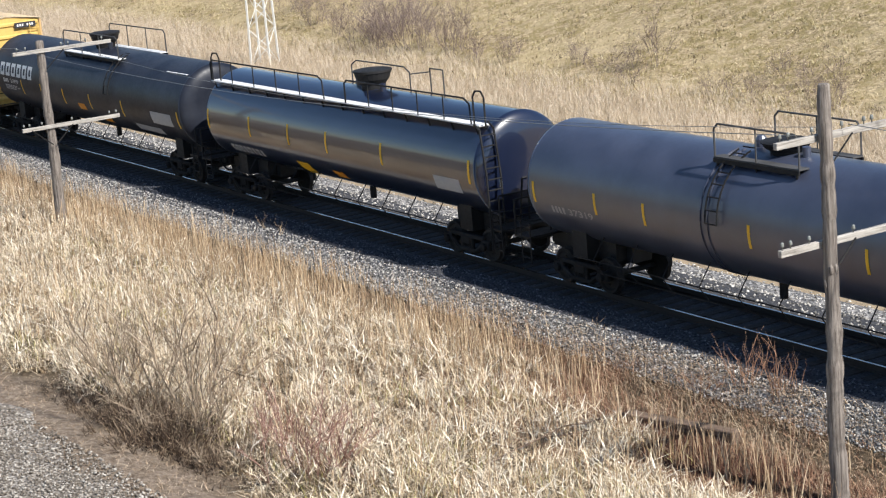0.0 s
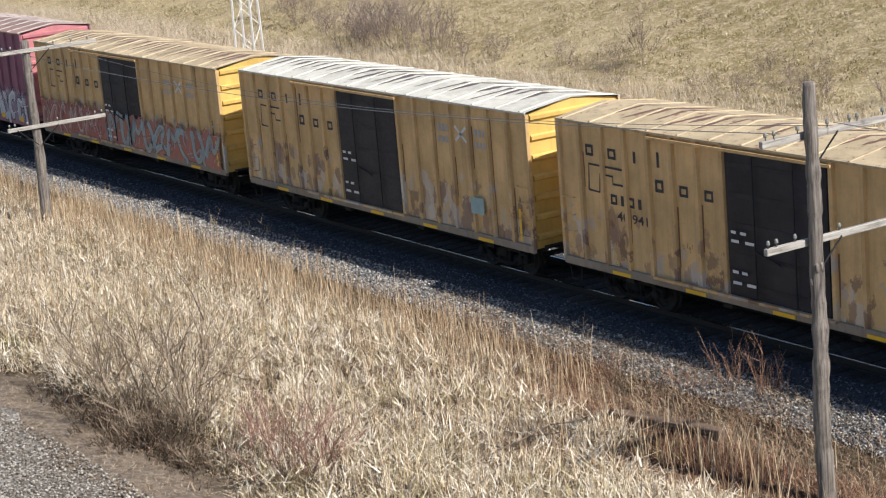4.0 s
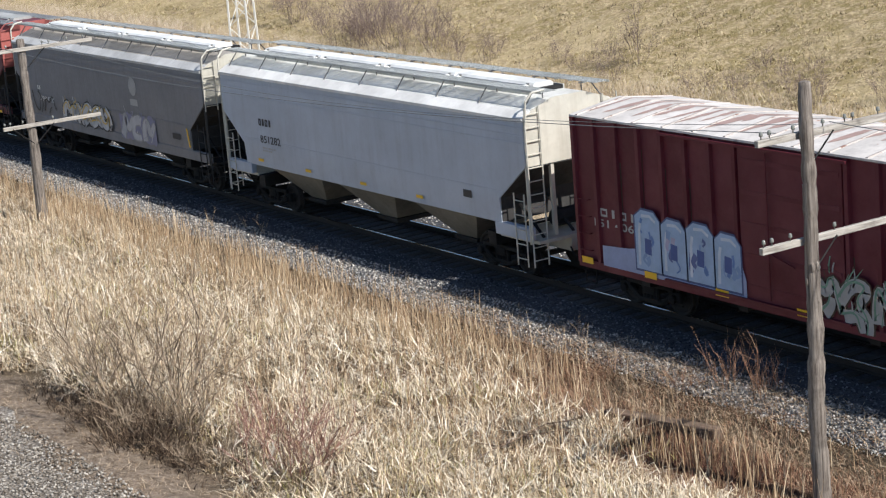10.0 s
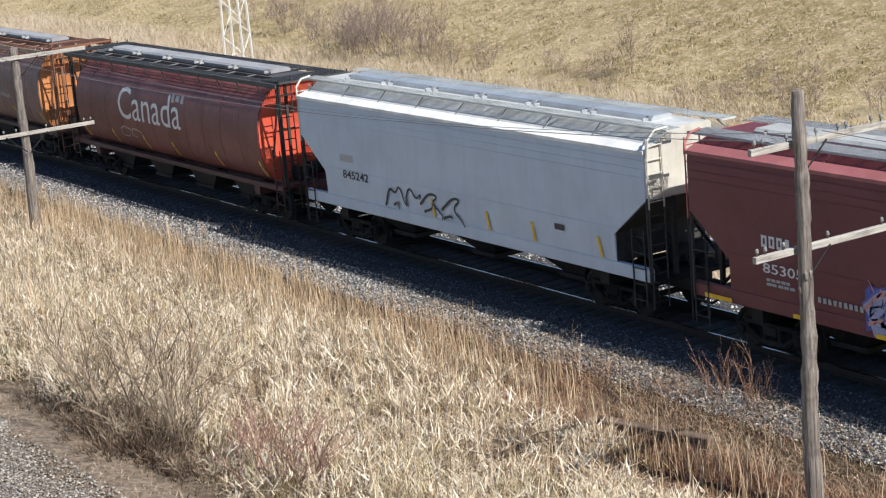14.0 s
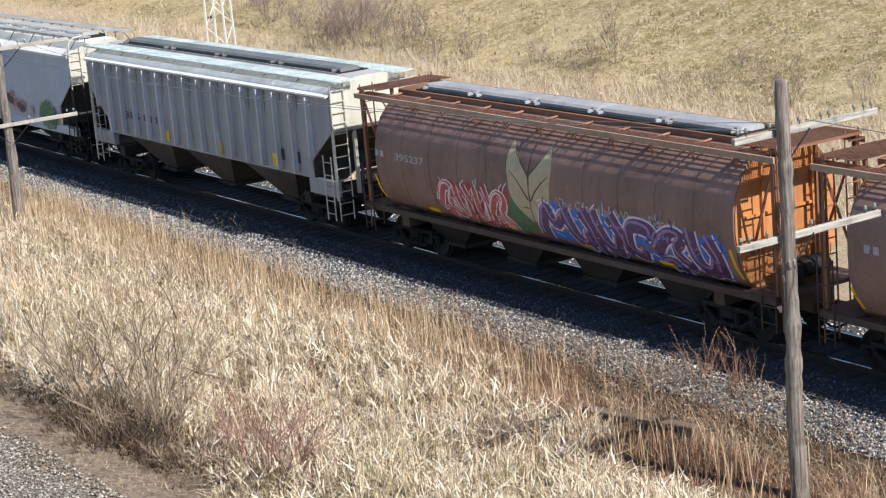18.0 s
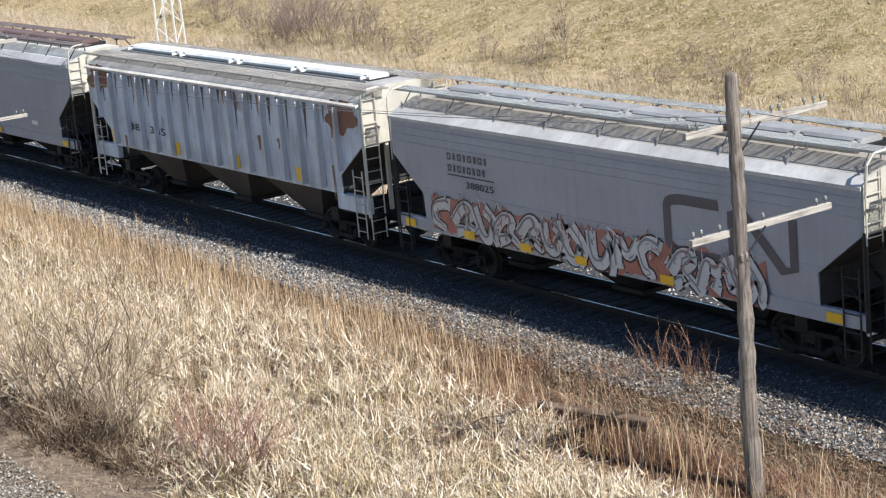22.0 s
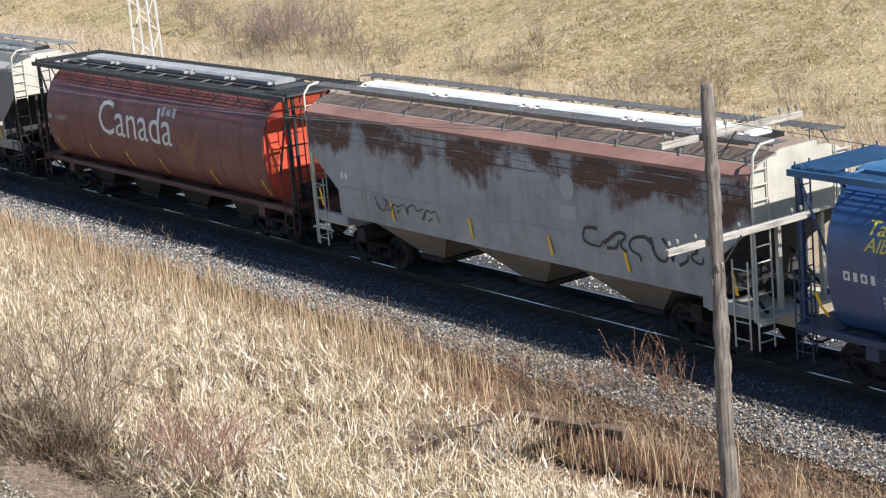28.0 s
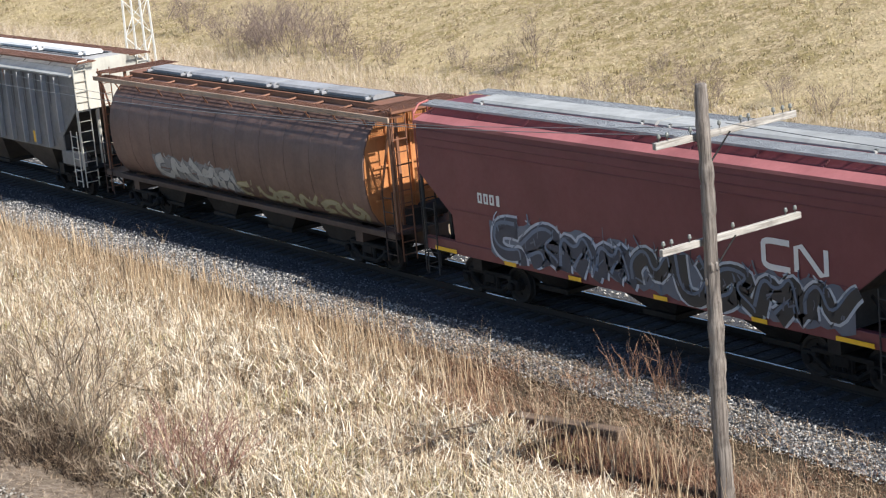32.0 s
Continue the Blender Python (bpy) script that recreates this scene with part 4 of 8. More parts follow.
def ladder(bm, p, height, width, along, rungs, r=0.016):
    """Stiles and rungs, from the foot p; along: the way the rungs run, x or y."""
    d = Vector((width, 0, 0)) if along == "x" else Vector((0, width, 0))
    p = Vector(p)
    for o in (Vector(), d):
        tube(bm, p + o, p + o + Vector((0, 0, height)), r * 1.3, 5)
    for k in range(rungs):
        z = Vector((0, 0, height * (k + 0.5) / rungs))
        tube(bm, p + z, p + d + z, r, 5)


# ---- lettering and paint on the sides ----
def flat_side(y):
    return lambda z: y


def curve_side(points):
    """The half width at a height, from a section's (half width, height) pairs."""
    hs = [p[1] for p in points]
    ws = [p[0] for p in points]
    return lambda z: float(np.interp(z, hs, ws))


def lay(bm, surf, off, slices=0):
    """Lays a drawing in x and z onto the near side of a car."""
    if slices:
        zs = [v.co.z for v in bm.verts]
        lo, hi = min(zs), max(zs)
        for k in range(1, slices):
            bmesh.ops.bisect_plane(bm, geom=bm.verts[:] + bm.edges[:] + bm.faces[:], plane_co=(0, 0, lo + (hi - lo) * k / slices), plane_no=(0, 0, 1))
    for v in bm.verts:
        v.co.y = -(surf(v.co.z) + off)


def text_bm(body, x0, x1, z0, z1, bold=0.0):
    cu = bpy.data.curves.new("lettering", "FONT")
    cu.body, cu.size, cu.resolution_u, cu.offset = body, 1.0, 3, bold
    tmp = bpy.data.objects.new("lettering", cu)
    scene.collection.objects.link(tmp)
    me = bpy.data.meshes.new_from_object(tmp)
    bpy.data.objects.remove(tmp)
    bm = bmesh.new()
    bm.from_mesh(me)
    bpy.data.meshes.remove(me)
    xs_, ys_ = [v.co.x for v in bm.verts], [v.co.y for v in bm.verts]
    ax, bx, ay, by = min(xs_), max(xs_), min(ys_), max(ys_)
    for v in bm.verts:
        u, w = (v.co.x - ax) / (bx - ax), (v.co.y - ay) / (by - ay)
        v.co = Vector((x0 + u * (x1 - x0), 0, z0 + w * (z1 - z0)))
    return bm


def lettering(car, body, x0, x1, z0, z1, material, surf, label="", slices=0, slant=0.0, bold=0.012):
    bm = text_bm(body, x0, x1, z0, z1, bold)
    if slant:
        for v in bm.verts:
            v.co.x += slant * (v.co.z - z0)
    lay(bm, surf, 0.007, slices)
    return part("lettering", bm, material, car, label)


def quad(bm, pts, mi=0):
    f = bm.faces.new([bm.verts.new((x, 0, z)) for x, z in pts])
    f.material_index = mi
    return f


def bars(car, x0, x1, z0, z1, n, material, surf, seed=0, slices=0, fill=0.62, name="marking", label=""):
    """Writing too small to read, or a mark: plain bars."""
    rnd = random.Random(seed)
    bm = bmesh.new()
    w = (x1 - x0) / n
    for k in range(n):
        a = x0 + k * w
        quad(bm, [(a, z0), (a + w * fill * rnd.uniform(0.85, 1.15), z0), (a + w * fill * rnd.uniform(0.85, 1.15), z1), (a, z1)])
    lay(bm, surf, 0.007, slices)
    return part(name, bm, material, car, label)


def lines_of_bars(car, x0, x1, z0, z1, rows, material, surf, seed=0):
    for k in range(rows):
        h = (z1 - z0) / rows
        bars(car, x0, x0 + (x1 - x0) * (0.7 + 0.3 * ((k * 7 + seed) % 3) / 2), z1 - (k + 1) * h + h * 0.35, z1 - k * h, 5, material, surf, seed + k, fill=0.8)


def stroke(bm, pts, w, mi=0, taper=1.0):
    """A broad line through points of x and z."""
    n = len(pts)
    left, right = [], []
    for i, (x, z) in enumerate(pts):
        a, b = pts[max(i - 1, 0)], pts[min(i + 1, n - 1)]
        d = Vector((b[0] - a[0], b[1] - a[1]))
        d = d.normalized() if d.length > 1e-6 else Vector((1, 0))
        k = w / 2 * (1 + (taper - 1) * i / max(n - 1, 1))
        left.append((x - d.y * k, z + d.x * k))
        right.append((x + d.y * k, z - d.x * k))
    for i in range(n - 1):
        quad(bm, [left[i], right[i], right[i + 1], left[i + 1]], mi)


def arc(cx, cz, rx, rz, a0, a1, n=8):
    return [(cx + rx * math.cos(radians(a0 + (a1 - a0) * k / n)), cz + rz * math.sin(radians(a0 + (a1 - a0) * k / n))) for k in range(n + 1)]


def block_mark(car, x0, x1, z0, z1, n, material, surf, hollow=(), slices=0, label="company mark of plain shapes", part_name="company_mark", fill=0.74):
    """A company's mark: a row of plain blocks and rings, the first of which carries the others."""
    w = (x1 - x0) / n
    h = z1 - z0
    t = min(w * fill * 0.34, h * 0.26)
    first = None
    for k in range(n):
        a, b = x0 + k * w + w * (1 - fill) / 2, x0 + (k + 1) * w - w * (1 - fill) / 2
        bm = bmesh.new()
        if k in hollow or k % 2 == 0 and b - a > 0.4 * h:
            out = [bm.verts.new((x, 0, z)) for x, z in ((a, z0), (b, z0), (b, z1), (a, z1))]
            inn = [bm.verts.new((x, 0, z)) for x, z in ((a + t, z0 + t), (b - t, z0 + t), (b - t, z1 - t), (a + t, z1 - t))]
            for i in range(4):
                j = (i + 1) % 4
                bm.faces.new((out[i], out[j], inn[j], inn[i]))
        else:
            c, v = (a + b) / 2, min((b - a) / 2, 0.16 * h + 0.02)
            quad(bm, [(c - v, z0), (c + v, z0), (c + v, z1), (c - v, z1)])
        lay(bm, surf, 0.007, slices)
        if first is None:
            first = part(part_name, bm, material, car, label)
        else:
            part("mark_block", bm, material, first)
    return first


def worm_mark(car, x0, x1, z0, z1, material, surf, width=0.2):
    """A company's mark drawn as two bent bands."""
    bm = bmesh.new()
    w, h = x1 - x0, z1 - z0
    stroke(bm, [(x0 + w * 0.42, z1)] + arc(x0 + w * 0.14, z1 - h * 0.14, w * 0.14, h * 0.14, 90, 180, 4) + arc(x0 + w * 0.14, z0 + h * 0.2, w * 0.14, h * 0.2, 180, 270, 4) + [(x0 + w * 0.42, z0)], width)
    stroke(bm, [(x0 + w * 0.52, z0), (x0 + w * 0.52, z1 - h * 0.1), (x0 + w * 0.6, z1 - h * 0.02), (x0 + w * 0.9, z0 + h * 0.04), (x0 + w * 0.98, z0 + h * 0.1), (x0 + w * 0.98, z1)], width)
    lay(bm, surf, 0.007)
    return part("company_mark", bm, material, car, "company mark of two bent bands")


def flourish(rnd):
    """One or two bent strokes in a unit square, that stand for no letter."""
    kind = rnd.randrange(5)
    if kind == 0:
        return [[(0.1, rnd.uniform(0, 0.2)), (rnd.uniform(0.0, 0.3), 0.55), (0.35, 1.0), (0.6, rnd.uniform(0.2, 0.5)), (0.95, rnd.uniform(0.7, 1.0))]]
    if kind == 1:
        return [arc(0.5, 0.5, 0.42, 0.45, rnd.uniform(0, 90), rnd.uniform(250, 330), 7)]
    if kind == 2:
        return [[(0.05, 1.0), (0.25, 0.1), (0.6, 0.0), (0.75, 0.5)], [(0.55, 1.0), (0.95, 0.45), (0.85, 0.0)]]
    if kind == 3:
        return [[(0.0, 0.35), (0.45, 0.95), (0.9, 0.8), (0.5, 0.45), (0.95, 0.05)], [(0.1, 0.05), (0.5, 0.2)]]
    return [[(0.05, 0.0), (0.2, 0.8), (0.5, 0.5), (0.75, 1.0), (0.95, 0.1)], [(0.4, 0.0), (0.6, 0.3)]]


def rounded(pts):
    """Cuts the corners of a line, twice."""
    for _ in range(2):
        out = [pts[0]]
        for a, b in zip(pts, pts[1:]):
            out += [(a[0] * 0.75 + b[0] * 0.25, a[1] * 0.75 + b[1] * 0.25), (a[0] * 0.25 + b[0] * 0.75, a[1] * 0.25 + b[1] * 0.75)]
        pts = out + [pts[-1]]
    return pts


def colour(rgb):
    return plain("spray_%02d_%02d_%02d" % tuple(int(c * 99) for c in rgb), rgb, 0.5, 0.0, 0.3, 3)


def graffiti(car, x0, x1, z0, z1, n, cloud, outline, fill, shine, surf, seed, label, slices=0, spikes=0.25, weight=0.4):
    """Sprayed letters over a cloud of colour; each letter has an outline, a fill, highlights and flecks."""
    rnd = random.Random(seed)
    w = (x1 - x0) / n
    h = z1 - z0
    g = None
    if cloud:
        bm = bmesh.new()
        k = 7 * n
        top = [(x0 - 0.1 * w + (x1 - x0 + 0.2 * w) * i / k, z1 + h * (0.06 * math.sin(i * 0.9 + seed) + rnd.uniform(-0.12, 0.06))) for i in range(k + 1)]
        low = [(x0 - 0.1 * w + (x1 - x0 + 0.2 * w) * i / k, z0 + h * rnd.uniform(-0.06, 0.1)) for i in range(k + 1)]
        for i in range(k):
            quad(bm, [low[i], low[i + 1], top[i + 1], top[i]])
        lay(bm, surf, 0.006, slices)
        g = part("graffiti", bm, colour(cloud), car, label)
    tones = [c for c in (outline, fill, shine, cloud) if c]
    for c in range(n):
        bm = bmesh.new()
        a = x0 + c * w - w * 0.04
        slant = rnd.uniform(-0.12, 0.15)
        for line in flourish(rnd):
            pts = []
            for (u, v) in line:
                u, v = u + rnd.uniform(-0.07, 0.07), v + rnd.uniform(-0.08, 0.08)
                pts.append((a + (u + slant * v) * w * 1.06, z0 + h * (0.06 + 0.86 * v)))
            e = pts[-1]
            pts.append((e[0] + rnd.uniform(-0.1, 0.15) * w, e[1] + rnd.choice((-1, 1)) * spikes * h * rnd.uniform(0.2, 0.8)))
            pts = rounded(pts)
            lw = min(w, h) * weight
            if outline:
                stroke(bm, pts, lw * 1.24, tones.index(outline), 0.6)
            if fill:
                stroke(bm, pts, lw, tones.index(fill), 0.45)
            if shine:
                stroke(bm, [(x - lw * 0.2, z + lw * 0.2) for x, z in pts[:-1]], lw * 0.2, tones.index(shine), 0.5)
        if outline and fill:
            for tone in tones:
                for _ in range(5):
                    x, z = a + rnd.uniform(0, w), rnd.uniform(z0 + 0.05 * h, z1)
                    ang, l = rnd.gauss(1.4, 0.7), rnd.uniform(0.1, 0.36) * h
                    p = (x + l * math.cos(ang), z + l * math.sin(ang))
                    q = ((x + p[0]) / 2 + rnd.uniform(-0.25, 0.25) * l, (z + p[1]) / 2)
                    stroke(bm, rounded([(x, z), q, p]), rnd.uniform(0.02, 0.06), tones.index(tone), rnd.uniform(0.3, 1.0))
        for v in bm.verts:
            v.co.z = min(max(v.co.z, z0 - 0.12 * h), z1 + 0.35 * h)
        lay(bm, surf, 0.0, slices)
        for f in bm.faces:
            for v in f.verts:
                v.co.y = -(surf(v.co.z) + 0.009 + 0.0035 * f.material_index + 0.0015 * (c % 2))
        me = bpy.data.meshes.new("sprayed_letter")
        bm.to_mesh(me)
        bm.free()
        for tone in tones:
            me.materials.append(colour(tone))
        letter = new("sprayed_letter" if g else "graffiti", me)
        letter.parent = g or car
        if g is None:
            g = tagged(letter, label)
    return g


def blob(car, cx, cz, rx, rz, rgb, surf, seed, off=0.01, name="paint_patch", label="", slices=0, ragged=0.42):
    rnd = random.Random(seed)
    bm = bmesh.new()
    n = 36
    ring = []
    wild = [rnd.uniform(-ragged, ragged) for _ in range(n)]
    for k in range(n):
        a = k * math.tau / n
        r = 1 + 0.5 * wild[k] + 0.35 * (wild[k - 1] + wild[(k + 1) % n])
        ring.append((cx + rx * r * math.cos(a), cz + rz * r * math.sin(a)))
    for k in range(n):
        quad(bm, [(cx, cz), ring[k], ring[(k + 1) % n]])
    lay(bm, surf, off, slices)
    return part(name, bm, colour(rgb), car, label)


def panel(car, x0, x1, z0, z1, material, surf, name="reflector", label="", slant=0.0, slices=0):
    bm = bmesh.new()
    quad(bm, [(x0, z0), (x1, z0), (x1 + slant, z1), (x0 + slant, z1)])
    lay(bm, surf, 0.008, slices)
    return part(name, bm, material, car, label)


# ---- boxcar ----
def boxcar(name, label, right, length, eave, sill, skin, roof_skin, door_skin, end_skin, door=(-9.45, -6.3), posts=7, roof_ribs=14, end_ribs=7, roof_rib_skin=None, streak=(0.05, 0.03, 0.022), sill_skin=None, post_skin=None):
    car = railcar(name, label, right, length)
    h = length / 2
    wy = 1.44
    bm = bmesh.new()
    sec = [(-wy, sill), (wy, sill), (wy, eave), (0.0, eave + 0.17), (-wy, eave)]
    prism(bm, sec, -h + 0.05, h - 0.05)
    part("body", bm, skin, car, "ribbed steel boxcar body")
    # roof sheet with raised seams
    bm = bmesh.new()
    prism(bm, [(-1.53, eave), (-1.53, eave - 0.05), (-1.45, eave - 0.05), (-1.45, eave + 0.012), (0, eave + 0.185), (1.45, eave + 0.012), (1.45, eave - 0.05), (1.53, eave - 0.05), (1.53, eave), (0, eave + 0.21)][::1], -h, h)
    roof = part("roof", bm, roof_skin, car, "worn sheet-steel roof with raised seams")

    def seam(bm):
        for s in (-1, 1):
            a = [(-0.045, 0), (-0.03, 0.026), (0.03, 0.026), (0.045, 0)]
            va = [bm.verts.new((x, s * 1.5, z)) for x, z in a]
            vb = [bm.verts.new((x, 0, z + 0.205)) for x, z in a]
            for i in range(3):
                bm.faces.new((va[i], va[i + 1], vb[i + 1], vb[i]) if s > 0 else (vb[i], vb[i + 1], va[i + 1], va[i]))
            bm.faces.new(va)
    for k in range(roof_ribs + 1):
        x = -h + 0.25 + (length - 0.5) * k / roof_ribs
        shared("roof_seam", "seam", seam, roof_rib_skin or roof_skin, roof, pose(x, 0, eave))
    # posts
    d0, d1 = h + door[0], h + door[1]
    xs_ = [-h + 0.04] + [-h + (d0 - 0.12 + h) * k / posts for k in range(1, posts)] + [d0 - 0.12, d1 + 0.12] + [d1 + 0.12 + (h - d1 - 0.12) * k / posts for k in range(1, posts)] + [h - 0.04]

    def post(bm):
        a = [(-0.075, 0.0), (-0.055, -0.08), (0.055, -0.08), (0.075, 0.0)]
        lo = [bm.verts.new((x, y, sill)) for x, y in a]
        hi = [bm.verts.new((x, y, eave - 0.05)) for x, y in a]
        for i in range(3):
            bm.faces.new((lo[i], lo[i + 1], hi[i + 1], hi[i]))
        bm.faces.new(lo[::-1])
        bm.faces.new(hi)
    for x in xs_:
        for s in (1, -1):
            shared("side_post", "post %.2f %.2f" % (sill, eave), post, post_skin or skin, car, pose(x, -s * wy, 0, 0, 0, 0 if s > 0 else 180))
    # grime that has run down beside the posts
    rnd = random.Random(int(-right))
    for x in xs_[1:-1]:
        for q in (-1, 1):
            if rnd.random() < 0.3:
                continue
            bm = bmesh.new()
            hi = rnd.uniform(sill + 1.2, eave - 0.1)
            low = rnd.uniform(sill + 0.1, hi - 0.8)
            u = x + q * rnd.uniform(0.085, 0.11)
            stroke(bm, [(u, hi), (u + rnd.uniform(-0.01, 0.01), (hi + low) / 2), (u, low)], rnd.uniform(0.03, 0.075), 0, 0.5)
            lay(bm, flat_side(wy), 0.003)
            part("grime_streak", bm, colour(streak), car, "dark streak of grime beside a post")
    # side sill and top rail
    for s in (-1, 1):
        bm = bmesh.new()
        y0, y1 = sorted((s * (wy - 0.02), s * (wy + 0.085)))
        box(bm, -h + 0.02, h - 0.02, y0, y1, sill - 0.1, sill + 0.1, 0.015)
        part("side_sill", bm, sill_skin or skin, car)
        # doors
        y0, y1 = sorted((s * (wy + 0.004), s * (wy + 0.06)))
        bm = bmesh.new()
        box(bm, d0, d1, y0, y1, sill + 0.12, eave - 0.16, 0.015)
        dr = part("door", bm, door_skin, car, "closed sliding plug door")
        for zz in np.linspace(sill + 0.4, eave - 0.45, 5):
            bm = bmesh.new()
            a, b = sorted((s * (wy + 0.058), s * (wy + 0.07)))
            box(bm, d0 + 0.08, d1 - 0.08, a, b, zz - 0.05, zz + 0.05)
            part("door_rib", bm, door_skin, dr)
        bm = bmesh.new()
        for u in (0.3, 0.7):
            xx = d0 + (d1 - d0) * u
            tube(bm, (xx, s * (wy + 0.12), sill + 0.2), (xx, s * (wy + 0.12), eave - 0.2), 0.018, 5)
        tube(bm, (d0 + (d1 - d0) * 0.3, s * (wy + 0.12), sill + 1.25), (d0 + (d1 - d0) * 0.55, s * (wy + 0.12), sill + 1.05), 0.02, 5)
        part("door_rod", bm, door_skin, dr, "upright locking rods")
        a, b = sorted((s * (wy + 0.06), s * (wy + 0.15)))
        for z in (eave - 0.17, sill + 0.06):
            bm = bmesh.new()
            box(bm, d0 - 2.6, d1 + 0.2, a, b, z, z + 0.065)
            part("door_track", bm, post_skin or skin, car)
    # ends
    def end_rib(bm):
        a = [(0.0, -0.11), (0.075, -0.05), (0.075, 0.04), (0.0, 0.09)]
        va = [bm.verts.new((x, -1.36, z)) for x, z in a]
        vb = [bm.verts.new((x, 1.36, z)) for x, z in a]
        for i in range(3):
            bm.faces.new((va[i], vb[i], vb[i + 1], va[i + 1]))
        bm.faces.new(va[::-1])
        bm.faces.new(vb)
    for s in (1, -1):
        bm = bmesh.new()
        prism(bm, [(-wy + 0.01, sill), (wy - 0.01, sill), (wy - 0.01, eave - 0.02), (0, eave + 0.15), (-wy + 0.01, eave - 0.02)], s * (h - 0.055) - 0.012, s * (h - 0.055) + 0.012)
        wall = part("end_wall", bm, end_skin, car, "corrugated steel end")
        for k in range(end_ribs):
            z = sill + 0.3 + (eave - sill - 0.45) * k / (end_ribs - 1)
            shared("end_rib", "end_rib", end_rib, end_skin, wall, pose(s * (h - 0.05), 0, z, 0, 0, 0 if s > 0 else 180))
        bm = bmesh.new()
        ladder(bm, (s * (h + 0.13), 0.95, sill - 0.1), eave - sill - 0.1, 0.42, "y", 9)
        part("end_ladder", bm, end_skin, car)
        for k in range(4):
            z = sill + 0.35 + 0.42 * k
            a = s * h - (0.55 if s > 0 else -0.1)
            bm = bmesh.new()
            pipe(bm, [(a, -wy - 0.02, z), (a, -wy - 0.12, z), (a + 0.45, -wy - 0.12, z), (a + 0.45, -wy - 0.02, z)], 0.012, 5)
            part("grab_iron", bm, post_skin or skin, car)
        bm = bmesh.new()
        a = s * h - (0.6 if s > 0 else -0.1)
        pipe(bm, [(a, -wy + 0.02, sill - 0.05), (a + 0.04, -wy + 0.02, sill - 0.5), (a + 0.44, -wy + 0.02, sill - 0.5), (a + 0.48, -wy + 0.02, sill - 0.05)], 0.02, 5)
        part("stirrup", bm, BLACK_STEEL, car)
        bm = bmesh.new()
        box(bm, s * (h + 0.12) - 0.1, s * (h + 0.12) + 0.1, -1.2, 1.2, sill + 0.02, sill + 0.07)
        part("end_platform", bm, BLACK_STEEL, car)
    bm = bmesh.new()
    box(bm, -h + 0.3, h - 0.3, -0.35, 0.35, 0.72, sill + 0.02)
    for x in (-h + 2.3, h - 2.3, -2, 2):
        box(bm, x - 0.15, x + 0.15, -1.3, 1.3, sill - 0.3, sill - 0.02)
    part("underframe", bm, BLACK_STEEL, car)
    ends(car, h)
    for x in (-h + 2.1, h - 2.1):
        truck(car, x)
    bm = bmesh.new()
    lathe(bm, [(0.0, 0.27), (0.02, 0.29), (0.04, 0.27)], "x", 16, (h + 0.16, 0.75, 2.9))
    part("brake_wheel", bm, BLACK_STEEL, car, "round hand-brake wheel")
    return car


# hopper end frames and slope sheets: their shade is put into this dark tone
END_DARK = paint("end_shade_grime", (0.04, 0.038, 0.037), 0.1, 0.4, 0.75, grime=(0.018, 0.016, 0.015), shine=0.3)


LATCH = paint("latch", (0.1, 0.105, 0.1), 0.05, 0.3, 0.6)
BRACKET = paint("bracket_grey", (0.11, 0.11, 0.11), 0.03, 0.3, 0.6)


# ---- grating walks of the hoppers ----
def grating(bm, x0, x1, y0, y1, z, cross=0.6, gap=0.036, bar=0.0105):
    n = max(5, int(abs(y1 - y0) / gap))
    for k in range(n + 1):
        y = y0 + (y1 - y0) * k / n
        box(bm, x0, x1, y - bar, y + bar, z - 0.012, z)
    x = x0
    while x < x1 + 0.01:
        box(bm, x - 0.02, x + 0.02, min(y0, y1) - 0.02, max(y0, y1) + 0.02, z - 0.045, z - 0.016)
        x += cross


def hatches(car, x0, x1, n, half_w, z, skin, label, trough=0.6, curb_skin=None):
    """Long lids in a dark trough between the walks; trough: its half width."""
    w = (x1 - x0) / n
    for k in range(n):
        a, b = x0 + k * w + 0.05, x0 + (k + 1) * w - 0.05
        bm = bmesh.new()
        prism(bm, [(-half_w, z), (half_w, z), (half_w, z + 0.08), (half_w - 0.07, z + 0.14), (-half_w + 0.07, z + 0.14), (-half_w, z + 0.08)], a, b)
        lid = part("hatch_lid", bm, skin, car, label)
        for u in (0.06, 0.94):
            bm = bmesh.new()
            x = a + (b - a) * u
            box(bm, x - 0.03, x + 0.03, -trough + 0.02, -half_w + 0.03, z + 0.02, z + 0.1, 0.01)
            part("hatch_latch", bm, skin, lid)
            bm = bmesh.new()
            box(bm, x - 0.035, x + 0.035, -half_w - 0.03, -half_w + 0.03, z + 0.08, z + 0.13, 0.01)
            part("latch_knob", bm, LATCH, lid)
    # solid black slab: its colour stands for the shade in the trough
    bm = bmesh.new()
    box(bm, x0 - 0.1, x1 + 0.1, -trough, trough, z - 0.14, z + 0.012)
    part("hatch_coaming", bm, BLACK_STEEL, car)
    if curb_skin:
        for s in (-1, 1):
            bm = bmesh.new()
            a, b = sorted((s * (trough + 0.003), s * (trough + 0.03)))
            box(bm, x0 - 0.12, x1 + 0.12, a, b, z - 0.15, z + 0.02)
            part("hatch_curb", bm, curb_skin, car)


